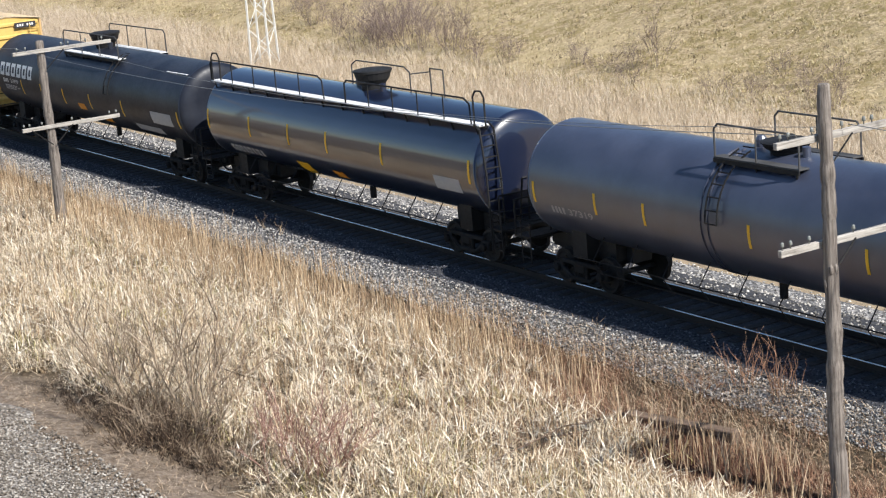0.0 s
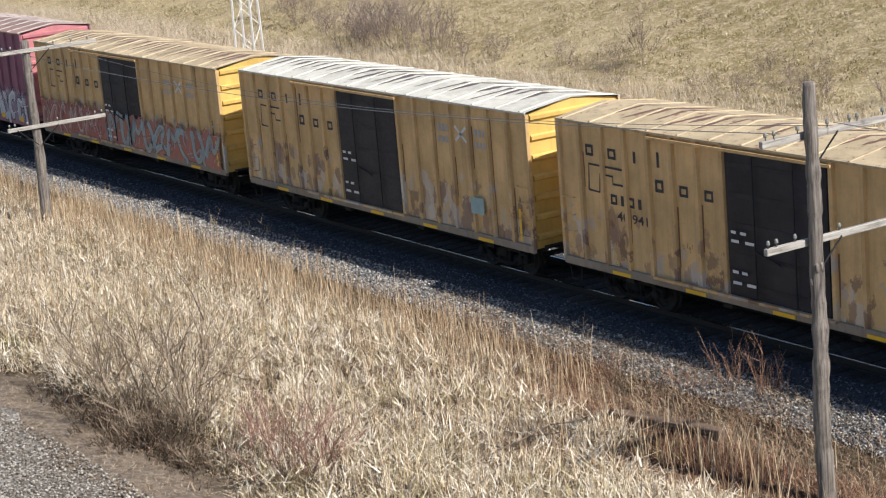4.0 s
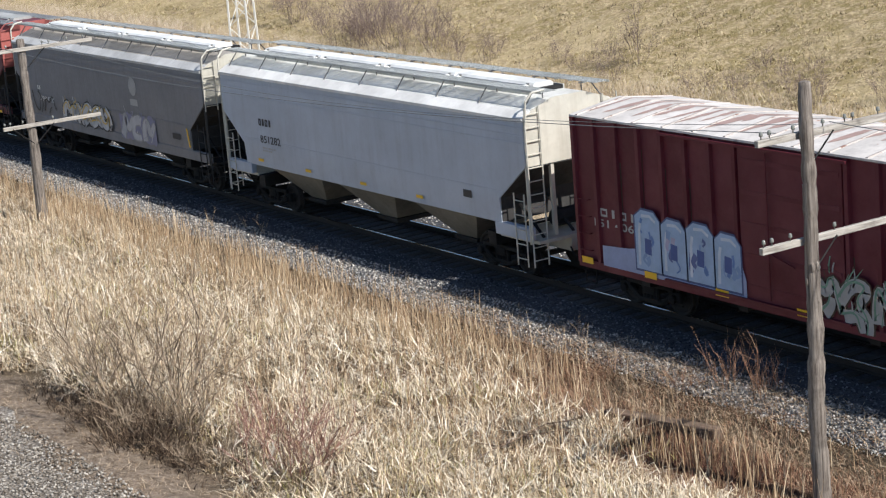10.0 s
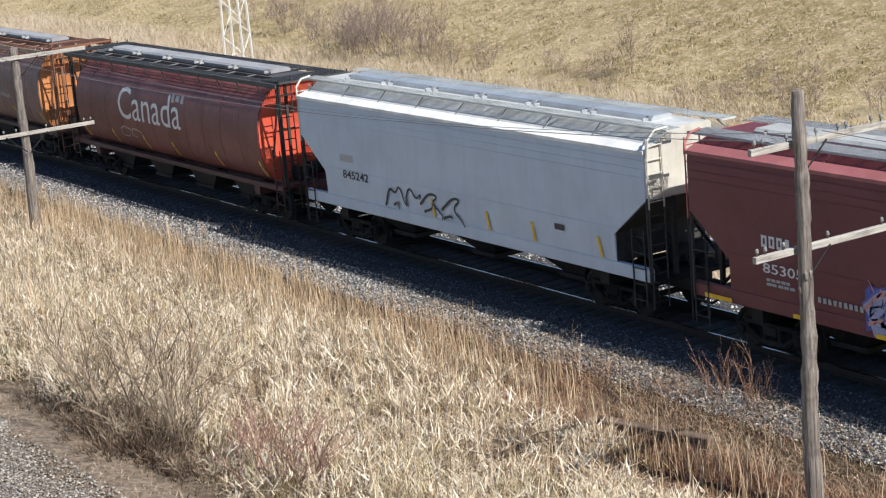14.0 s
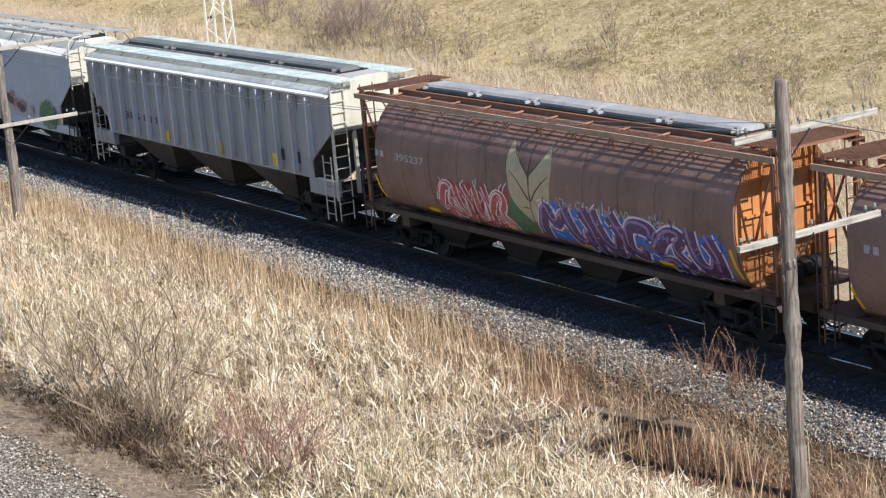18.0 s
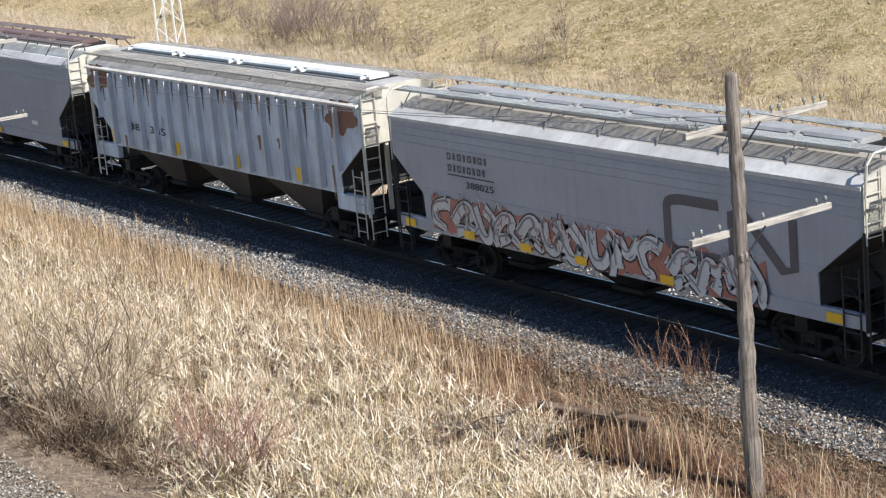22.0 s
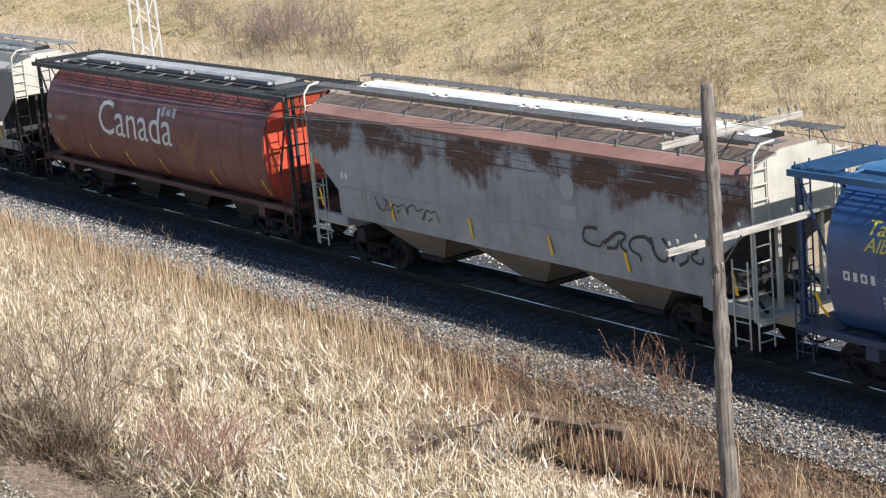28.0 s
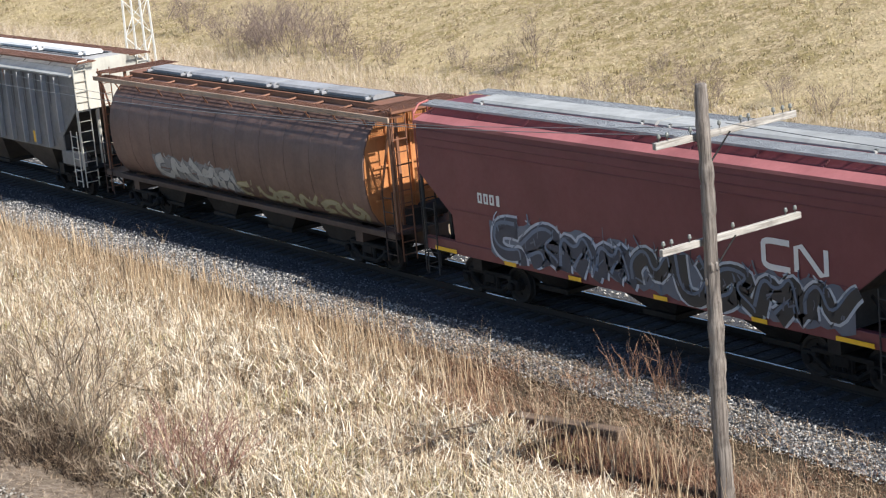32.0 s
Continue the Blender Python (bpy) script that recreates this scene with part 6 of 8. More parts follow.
# ---- the train, from its head to its tail ----
SAT_BLACK = paint("tank_black", (0.012, 0.0155, 0.026), 0.0, 0.1, 0.4, grime=(0.05, 0.045, 0.04), shine=0.25)
GLOSS_BLACK = plain("tank_gloss_black", (0.008, 0.013, 0.034), 0.3, 0.0, 0.3, 0.8)
enamel = GLOSS_BLACK.node_tree.nodes["Principled BSDF"]
enamel.inputs["Coat Weight"].default_value, enamel.inputs["Coat Roughness"].default_value, enamel.inputs["Coat IOR"].default_value = 1.0, 0.07, 1.52
TANK_GREY = paint("tank_grey", (0.034, 0.043, 0.075), 0.0, 0.12, 0.4)
satin = TANK_GREY.node_tree.nodes["Principled BSDF"]
satin.inputs["Coat Weight"].default_value, satin.inputs["Coat Roughness"].default_value, satin.inputs["Coat IOR"].default_value = 0.8, 0.32, 1.6
WALK_GREY = plain("walk_grey", (0.72, 0.72, 0.7), 0.6, 0.0)
DARK_WALK = paint("dark_walk", (0.05, 0.05, 0.05), 0.2, 0.3, 0.7)


def tank_walk(car, top, x0, x1, half_w, z, rails, material, ends_up=True):
    """A railed platform on top of a tank."""
    bm = bmesh.new()
    for s in (-1, 1):
        a, b = sorted((s * (half_w - 0.3), s * half_w))
        box(bm, x0, x1, a, b, z - 0.04, z, 0.008)
    plat = part("walkway", bm, material, car, "bright worn walkway beside the manway")
    for s in (-1, 1):
        bm = bmesh.new()
        a, b = sorted((s * (half_w - 0.02), s * (half_w + 0.02)))
        box(bm, x0, x1, a, b, z - 0.14, z - 0.04)
        for x in np.linspace(x0 + 0.1, x1 - 0.1, max(3, int((x1 - x0) / 1.2))):
            tube(bm, (x, s * half_w, z - 0.05), (x, s * (half_w - 0.12), z - 0.6), 0.03, 5)
        part("support", bm, BLACK_STEEL, plat)
        bm = bmesh.new()
        y = s * (half_w - 0.03)
        pipe(bm, [(x0 + 0.02, y, z), (x0 + 0.02, y, z + rails - 0.12), (x0 + 0.15, y, z + rails), (x1 - 0.15, y, z + rails), (x1 - 0.02, y, z + rails - 0.12), (x1 - 0.02, y, z)], 0.024, 6)
        n = max(2, int((x1 - x0) / 1.4))
        for k in range(1, n):
            x = x0 + (x1 - x0) * k / n
            tube(bm, (x, y, z), (x, y, z + rails), 0.02, 5)
        part("handrail", bm, DARK_WALK, plat, "tubular handrail")


def tank_ladder(car, surf, x, zc, radius, a0=20, a1=85):
    bm = bmesh.new()
    for q in (-0.2, 0.2):
        pipe(bm, [(x + q, -(radius + 0.1) * math.cos(radians(a)), zc + (radius + 0.1) * math.sin(radians(a))) for a in range(a0, a1 + 1, 9)], 0.022, 5)
    for a in range(a0, a1, 11):
        tube(bm, (x - 0.2, -(radius + 0.1) * math.cos(radians(a)), zc + (radius + 0.1) * math.sin(radians(a))), (x + 0.2, -(radius + 0.1) * math.cos(radians(a)), zc + (radius + 0.1) * math.sin(radians(a))), 0.018, 5)
    part("ladder", bm, BLACK_STEEL, car)


def stripes(car, xs_, z0, z1, surf, w=0.09, slices=4, material=YELLOW):
    for x in xs_:
        panel(car, x - w / 2, x + w / 2, z0, z1, material, surf, slices=slices)


# 1: grey tank car
car, surf, top = tank_car("tank_car", "satin dark grey tank car with a small railed platform", -24.6, 15.5, TANK_GREY, dome_x=0.3, dome_h=0.3)
tank_walk(car, top, -1.1, 1.7, 0.95, top - 0.1, 0.75, DARK_WALK)
tank_ladder(car, surf, -0.55, 2.62, 1.5, 0, 80)
stripes(car, (-7.55, -5.0, -3.1, 0.6, 4.2), 2.2, 2.75, surf)
bm = bmesh.new()
for q in (-0.12, 0.12):
    pipe(bm, [(-0.9 + q, -1.515 * math.cos(radians(a)), 2.62 + 1.515 * math.sin(radians(a))) for a in range(-80, 81, 10)], 0.02, 5)
part("belt", bm, TANK_GREY, car)
lettering(car, "37319", -6.2, -5.2, 2.02, 2.2, GREY_MARK, surf, "faded white car number", 3)
bars(car, -6.9, -6.3, 2.02, 2.2, 4, GREY_MARK, surf, 3, 3)
# 2: glossy black tank car with a walk along its whole length
car, surf, top = tank_car("tank_car", "glossy black tank car with a white walkway along its whole length", -42.6, 16.05, GLOSS_BLACK, dome_x=0.6)
bm = bmesh.new()
box(bm, -8.0, 8.0, -1.2, -0.86, 3.83, 3.87, 0.008)
plat = part("walkway", bm, WALK_GREY, car, "long bright walkway beside the top of the tank")
bm = bmesh.new()
for x in np.linspace(-7.8, 7.8, 14):
    tube(bm, (x, -1.17, 3.84), (x, -1.1, 3.55), 0.028, 5)
    tube(bm, (x, -0.9, 3.84), (x, -0.9, 3.76), 0.028, 5)
part("support", bm, BLACK_STEEL, plat)
bm = bmesh.new()
for a, b in ((-8.0, -0.4), (0.9, 7.6)):
    pipe(bm, [(a, -1.18, 3.87), (a, -1.18, 4.45), (a + 0.15, -1.18, 4.55), (b - 0.3, -1.18, 4.55), (b - 0.05, -1.18, 4.42), (b, -1.18, 3.87)], 0.026, 6)
    for x in np.linspace(a, b, 6)[1:-1]:
        tube(bm, (x, -1.18, 3.87), (x, -1.18, 4.55), 0.02, 5)
for x in (-7.9, 7.75):
    pipe(bm, [(x, -1.18, 3.87), (x, -1.18, 4.62), (x + 0.1, -1.16, 4.78), (x + 0.28, -1.1, 4.78), (x + 0.38, -1.08, 4.62), (x + 0.38, -1.08, 3.8)], 0.026, 6)
part("handrail", bm, BLACK_STEEL, plat, "long tubular handrail")
bm = bmesh.new()
pipe(bm, [(-1.5, 0.5, 3.95), (-1.5, 0.5, 4.6), (-1.2, 0.5, 4.75), (1.6, 0.5, 4.75), (1.9, 0.5, 4.6), (1.9, 0.5, 3.95)], 0.022, 6)
pipe(bm, [(2.4, 0.9, 3.85), (2.4, 0.9, 4.7), (3.1, 0.9, 4.7), (3.1, 0.9, 3.85)], 0.022, 6)
pipe(bm, [(1.9, 0.5, 4.55), (2.4, 0.9, 4.6)], 0.02, 6)
part("manway_rail", bm, DARK_WALK, car)
stripes(car, (-7.95, -5.0, -2.4, 0.0, 3.2, 7.75), 2.3, 2.95, surf, 0.1)
panel(car, -2.5, -1.75, 1.3, 1.75, YELLOW, surf, "placard", "broad yellow panel", slices=3)
panel(car, -0.3, 0.35, 1.45, 1.7, plain("orange_panel", (0.7, 0.28, 0.02), 0.5), surf, "placard", "orange panel", slices=2)
panel(car, 5.9, 7.2, 1.95, 2.35, GREY_MARK, surf, "data_panel", "grey data panel", slices=3)
block_mark(car, -6.9, -4.6, 1.62, 1.86, 8, GREY_MARK, surf, (1, 4), 3)
bm = bmesh.new()
for q in (-1.4, -0.95):
    pipe(bm, [(8.05, q, 3.95), (8.3, q, 3.8), (8.5, q - 0.02, 2.6), (8.55, q - 0.02, 0.6)], 0.032, 6)
for k in range(11):
    z = 0.75 + 0.29 * k
    x = 8.55 if z < 2.6 else 8.5 - 0.2 * (z - 2.6) / 1.2
    tube(bm, (x, -1.41, z), (x, -0.96, z), 0.02, 5)
part("end_ladder", bm, BLACK_STEEL, car)
bars(car, 8.3, 8.5, 2.2, 2.4, 2, WHITE_MARK, flat_side(0.9), 5)
# 3: long black tank car
car, surf, top = tank_car("tank_car", "long satin black tank car with white company mark", -60.85, 17.95, SAT_BLACK, dome_x=-0.3)
tank_walk(car, top, -2.1, 3.1, 1.0, top - 0.12, 0.8, WALK_GREY)
tank_ladder(car, surf, 2.9, 2.62, 1.5, 5, 75)
stripes(car, (-8.85, -6.0, -3.9, -1.6, 1.0, 4.0, 8.75), 2.0, 2.6, surf, 0.09)
block_mark(car, -8.35, -4.7, 2.68, 3.2, 6, WHITE_MARK, surf, (0, 1, 2, 3, 4, 5), 4, "white company mark of plain rings")
bars(car, -8.0, -7.4, 2.4, 2.56, 4, WHITE_MARK, surf, 2, 2)
lettering(car, "35939", -7.2, -6.35, 2.4, 2.56, WHITE_MARK, surf, "white car number", 2)
lines_of_bars(car, -7.9, -6.3, 2.08, 2.3, 3, GREY_MARK, surf, 4)
ORANGE = plain("orange_panel", (0.7, 0.28, 0.02), 0.5)
panel(car, -0.3, 0.35, 1.9, 2.15, ORANGE, surf, "placard", "orange panel", slices=2)
panel(car, 1.5, 2.3, 1.55, 1.75, ORANGE, surf, "placard", "orange panel", slices=2)
panel(car, 6.5, 8.2, 2.0, 2.45, GREY_MARK, surf, "data_panel", "grey data panel", slices=3)
panel(car, 4.6, 6.8, 1.55, 1.8, GREY_MARK, surf, "data_panel", "faded grey panel", slices=3)
bm = bmesh.new()
for k, (a, b) in enumerate(((7.1, 7.9), (8.05, 8.75))):
    box(bm, a, b, -0.95, -0.7, 3.8, 3.82)
part("end_number", bm, WHITE_MARK, car, "white bars on top of the tank").matrix_basis = pose(0, 0, 0.01)

# yellow boxcars
OLD_PAINT = [(0.52, 0.45, 0.38), (0.15, 0.075, 0.055), (0.69, 0.46, 0.21), (0.62, 0.57, 0.5), (0.36, 0.21, 0.12), (0.67, 0.45, 0.2), (0.27, 0.17, 0.14), (0.64, 0.42, 0.18), (0.5, 0.42, 0.35), (0.7, 0.48, 0.23)]
BOX_YELLOW = paint("boxcar_yellow", (0.71, 0.455, 0.195), 0.14, 0.42, 0.55, grime=(0.26, 0.15, 0.08), patches=(1.0, 2.5, OLD_PAINT))
POST_YELLOW = paint("boxcar_post_yellow", (0.66, 0.42, 0.18), 0.16, 0.5, 0.55, grime=(0.22, 0.13, 0.075), patches=(1.0, 2.4, OLD_PAINT))
BOX_YELLOW_END = paint("boxcar_yellow_end", (0.66, 0.44, 0.12), 0.05, 0.3, 0.5, grime=(0.25, 0.15, 0.05))
ROOF_CREAM = paint("roof_cream", (0.52, 0.4, 0.24), 0.62, 0.4, 0.6, rust_rgb=(0.2, 0.09, 0.05))
ROOF_WHITE = paint("roof_white", (0.66, 0.62, 0.52), 0.45, 0.4, 0.6, rust_rgb=(0.2, 0.13, 0.09))
YELLOW_SILL = paint("boxcar_sill", (0.3, 0.24, 0.18), 0.3, 0.5, 0.65, grime=(0.12, 0.09, 0.07))
DOOR_BLACK = paint("door_black", (0.01, 0.0096, 0.016), 0.0, 0.07, 0.55, grime=(0.07, 0.06, 0.06), shine=0.35)
PANEL = flat_side(1.445)
OVER = flat_side(1.522)


def roof_stains(car, length, eave, n, rgb, seed, broad=1.0):
    """Long ragged diagonal stains in the panels of a roof, two to a panel."""
    rnd = random.Random(seed)
    top_ = lambda y: eave + 0.217 - 0.1372 * abs(y)
    w = (length - 0.6) / n
    for k in range(2 * n):
        if rnd.random() < 0.12:
            continue
        x = -length / 2 + 0.3 + w * k / 2
        bm = bmesh.new()
        y0, y1 = rnd.uniform(-1.3, -0.5), rnd.uniform(0.6, 1.35)
        run_ = w * rnd.uniform(0.35, 0.75)
        mid = rnd.uniform(0.06, 0.17) * broad
        pts = []
        for i in range(13):
            t = i / 12
            pts.append((x + run_ * t, y0 + (y1 - y0) * t, mid * math.sin(math.pi * t) ** 0.6 * rnd.uniform(0.45, 1.3)))
        rows = [(bm.verts.new((xa - wa, ya, top_(ya))), bm.verts.new((xa + wa, ya, top_(ya)))) for xa, ya, wa in pts]
        for (a, b), (c, d) in zip(rows, rows[1:]):
            bm.faces.new((a, b, d, c))
        part("rust_stain", bm, colour(rgb), car, "ragged diagonal stain on the roof")


def yellow_box(right, length, eave, roof, label, seed):
    car = boxcar("boxcar", label, right, length, eave, 0.98, BOX_YELLOW, roof, DOOR_BLACK, BOX_YELLOW_END, streak=(0.2, 0.1, 0.045), sill_skin=YELLOW_SILL, post_skin=POST_YELLOW)
    h = length / 2
    bay = (length - 9.57) / 7
    # a company's mark of plain shapes, two rows of them
    for k, z, width, tall, ring in ((1, 0.83, 0.3, 0.28, False), (2, 0.83, 0.3, 0.26, True), (3, 0.83, 0.09, 0.28, False), (4, 0.83, 0.09, 0.36, False), (4, 1.42, 0.3, 0.3, True), (5, 1.42, 0.3, 0.26, True), (6, 1.42, 0.3, 0.26, False)):
        a = -h + bay * k + 0.2 + (0.1 if width < 0.1 else 0)
        block_mark(car, a, a + width, eave - z, eave - z + tall, 1, BLACK_MARK, PANEL, (0,) if ring else (), 0, "plain black shape of a company mark", fill=1.0)
    bm = bmesh.new()
    a, z = -h + bay + 0.25, eave - 1.45
    stroke(bm, [(a, z - 0.22), (a + 0.05, z + 0.42), (a + 1.35, z + 0.4), (a + 1.35, z + 0.02)], 0.055)
    stroke(bm, [(a, z - 0.22), (a + 0.42, z - 0.24), (a + 0.47, z + 0.22), (a + 0.95, z + 0.2), (a + 0.95, z + 0.02), (a + 1.35, z + 0.02)], 0.055)
    lay(bm, PANEL, 0.008)
    part("company_mark", bm, BLACK_MARK, car, "angular black line mark")
    bm = bmesh.new()
    c, z = h - 3.09, eave - 0.85
    stroke(bm, [(c - 0.26, z - 0.2), (c + 0.26, z + 0.2)], 0.08)
    stroke(bm, [(c - 0.26, z + 0.2), (c + 0.26, z - 0.2)], 0.08)
    lay(bm, PANEL, 0.008)
    part("company_mark", bm, WHITE_MARK, car, "white diagonal cross")
    for dx in (-4.2, -2.45):
        bars(car, h + dx, h + dx + 0.55, eave - 0.85, eave - 0.65, 3, GREY_MARK, PANEL, seed)
        bars(car, h + dx, h + dx + 0.55, eave - 1.15, eave - 0.98, 3, GREY_MARK, PANEL, seed + 1)
    roof_stains(car, length, eave, 14, (0.2, 0.105, 0.075) if roof is ROOF_CREAM else (0.14, 0.1, 0.09), seed)
    for k, dz in enumerate((0.0, -0.2, -0.9, -1.15)):
        bars(car, h - 9.3, h - 8.7 + 0.3 * (k % 2), eave - 2.0 + dz, eave - 1.93 + dz, 2, WHITE_MARK, flat_side(1.53), seed + k)
    stripes(car, (h - 0.5,), 1.15, 2.0, OVER, 0.1, 0)
    for x in (-5.5, -2.8, 0.1, 2.9, 5.6):
        panel(car, x - 0.35, x + 0.35, 0.9, 0.99, YELLOW, flat_side(1.535))
    return car


car = yellow_box(-80.69, 15.6, 4.53, ROOF_CREAM, "yellow boxcar with black doors and a rust-streaked roof", 31)
h = 7.8
block_mark(car, h - 13.7, h - 12.4, 2.6, 2.85, 4, BLACK_MARK, PANEL, (2,), 0, "black reporting mark")
lettering(car, "40 941", h - 13.45, h - 12.3, 2.22, 2.45, BLACK_MARK, PANEL, "black car number")
graffiti(car, h - 3.4, h - 1.0, 1.5, 2.25, 4, None, (0.4, 0.4, 0.42), (0.62, 0.64, 0.68), None, OVER, 5, "pale sprayed tag")
bm = bmesh.new()
box(bm, 7.86, 7.88, 0.3, 1.25, 4.2, 4.44)
sign = part("end_sign", bm, BLACK_MARK, car, "black plate with pale bars")
for k in range(7):
    if k != 3:
        bm = bmesh.new()
        box(bm, 7.88, 7.886, 0.4 + 0.11 * k, 0.47 + 0.11 * k, 4.27, 4.37)
        part("sign_bar", bm, WHITE_MARK, sign)
car = yellow_box(-97.58, 15.47, 4.52, ROOF_WHITE, "yellow boxcar with black doors and a pale ribbed roof", 47)
panel(car, 5.0, 5.6, 1.6, 2.05, colour((0.3, 0.45, 0.45)), OVER, "sticker", "pale green and white sticker")
car = yellow_box(-114.72, 15.6, 4.42, ROOF_CREAM, "yellow boxcar with large red and white graffiti", 59)
graffiti(car, -7.7, -1.8, 1.05, 2.2, 7, (0.4, 0.12, 0.1), (0.2, 0.05, 0.06), (0.45, 0.2, 0.17), (0.6, 0.52, 0.45), OVER, 6, "red sprayed graffiti", weight=0.3)
graffiti(car, -1.4, 7.4, 1.05, 2.25, 9, (0.42, 0.14, 0.1), (0.2, 0.1, 0.08), (0.36, 0.35, 0.32), (0.22, 0.45, 0.55), OVER, 7, "blue and white sprayed graffiti over red", weight=0.28)

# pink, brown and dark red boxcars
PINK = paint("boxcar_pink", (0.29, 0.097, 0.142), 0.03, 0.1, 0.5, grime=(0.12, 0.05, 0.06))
# end paler than the sides: sunlight on it put into the colour
PINK_END = paint("boxcar_pink_lit_end", (0.5, 0.18, 0.19), 0.03, 0.2, 0.5)
ROOF_STREAK = paint("roof_streaked", (0.32, 0.19, 0.15), 0.3, 0.3, 0.6, rust_rgb=(0.14, 0.07, 0.06))
ROOF_PALE = paint("roof_pale", (0.64, 0.6, 0.56), 0.42, 0.3, 0.6, rust_rgb=(0.3, 0.16, 0.12))
SEAM_PALE = paint("seam_pale", (0.48, 0.43, 0.39), 0.68, 0.2, 0.6, rust_rgb=(0.16, 0.08, 0.06))
car = boxcar("boxcar", "faded purple-pink boxcar with silver and teal graffiti", -131.82, 15.65, 4.6, 0.95, PINK, ROOF_STREAK, PINK, PINK_END, roof_rib_skin=SEAM_PALE)
h = 7.825
graffiti(car, h - 15.5, h - 9.0, 1.0, 2.2, 8, (0.16, 0.14, 0.3), (0.06, 0.14, 0.2), (0.18, 0.4, 0.45), (0.5, 0.25, 0.1), OVER, 8, "teal, orange and purple graffiti")
graffiti(car, h - 6.5, h - 0.2, 1.0, 2.2, 7, (0.3, 0.2, 0.28), (0.03, 0.03, 0.05), (0.55, 0.55, 0.58), (0.75, 0.75, 0.76), OVER, 9, "silver graffiti with black outlines")
graffiti(car, h - 15.4, h - 14.3, 2.9, 3.6, 2, None, (0.25, 0.14, 0.2), (0.55, 0.45, 0.52), None, OVER, 10, "small pale tag", weight=0.16)
roof_stains(car, 15.65, 4.6, 14, (0.4, 0.34, 0.32), 3, 0.35)
for x in (-6.9, -4.4, -1.9, 3.0, 5.0, 7.0):
    panel(car, x - 0.22, x + 0.22, 1.02, 1.2, YELLOW, flat_side(1.54))
bars(car, -1.2, 0.4, 2.5, 2.62, 5, GREY_MARK, flat_side(1.53), 4)
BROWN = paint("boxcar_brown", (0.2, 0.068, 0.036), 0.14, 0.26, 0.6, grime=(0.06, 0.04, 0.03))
# brown end lifted towards orange to paint in the sun on it
BROWN_END = paint("boxcar_brown_lit_end", (0.5, 0.205, 0.095), 0.1, 0.25, 0.55)
car = boxcar("boxcar", "rust-brown boxcar with white letters and cyan graffiti", -149.62, 15.7, 4.62, 1.2, BROWN, paint("roof_brown", (0.16, 0.07, 0.05), 0.2, 0.3, 0.65), BROWN, BROWN_END, roof_rib_skin=SEAM_PALE)
h = 7.85
block_mark(car, h - 14.65, h - 12.3, 2.6, 3.26, 3, GREY_MARK, OVER, (0, 1, 2), 0, "three large faded white shapes", fill=0.5)
bars(car, h - 14.5, h - 14.1, 2.1, 2.35, 2, GREY_MARK, PANEL, 2)
graffiti(car, h - 13.8, h - 9.2, 1.15, 2.15, 5, (0.1, 0.24, 0.38), (0.03, 0.1, 0.2), (0.16, 0.5, 0.62), (0.5, 0.7, 0.75), OVER, 11, "cyan and blue graffiti")
graffiti(car, h - 6.3, h - 0.3, 1.2, 2.0, 7, (0.38, 0.3, 0.36), (0.05, 0.05, 0.07), (0.6, 0.56, 0.6), (0.35, 0.65, 0.68), OVER, 12, "white and pink graffiti with cyan edges")
for x in (-7.2, 7.2, -3.0):
    panel(car, x - 0.25, x + 0.25, 1.25, 1.45, YELLOW, flat_side(1.54))
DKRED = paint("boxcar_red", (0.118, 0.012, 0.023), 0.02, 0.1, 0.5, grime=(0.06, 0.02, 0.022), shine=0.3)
# red end brighter than the side, with the sun painted in
DKRED_END = paint("boxcar_red_lit_end", (0.36, 0.06, 0.045), 0.03, 0.2, 0.5)
car = boxcar("boxcar", "dark red boxcar with a whitewashed roof and silver graffiti", -167.36, 15.4, 4.66, 1.0, DKRED, ROOF_PALE, DKRED, DKRED_END, roof_rib_skin=SEAM_PALE)
h = 7.7
lettering(car, "151 406", h - 14.75, h - 13.25, 1.98, 2.18, GREY_MARK, PANEL, "faded white car number")
block_mark(car, h - 14.55, h - 13.1, 2.25, 2.45, 4, GREY_MARK, PANEL, (), 0, "faded white reporting mark")
bm = bmesh.new()
quad(bm, [(h - 14.4, 1.06), (h - 9.3, 1.06), (h - 9.3, 1.5), (h - 9.5, 2.05), (h - 11.0, 1.9), (h - 12.6, 1.75), (h - 13.4, 1.62), (h - 14.4, 1.55)])
lay(bm, OVER, 0.004)
tag = part("graffiti", bm, colour((0.3, 0.36, 0.55)), car, "pale blue sprayed block letters on a violet-grey ground")
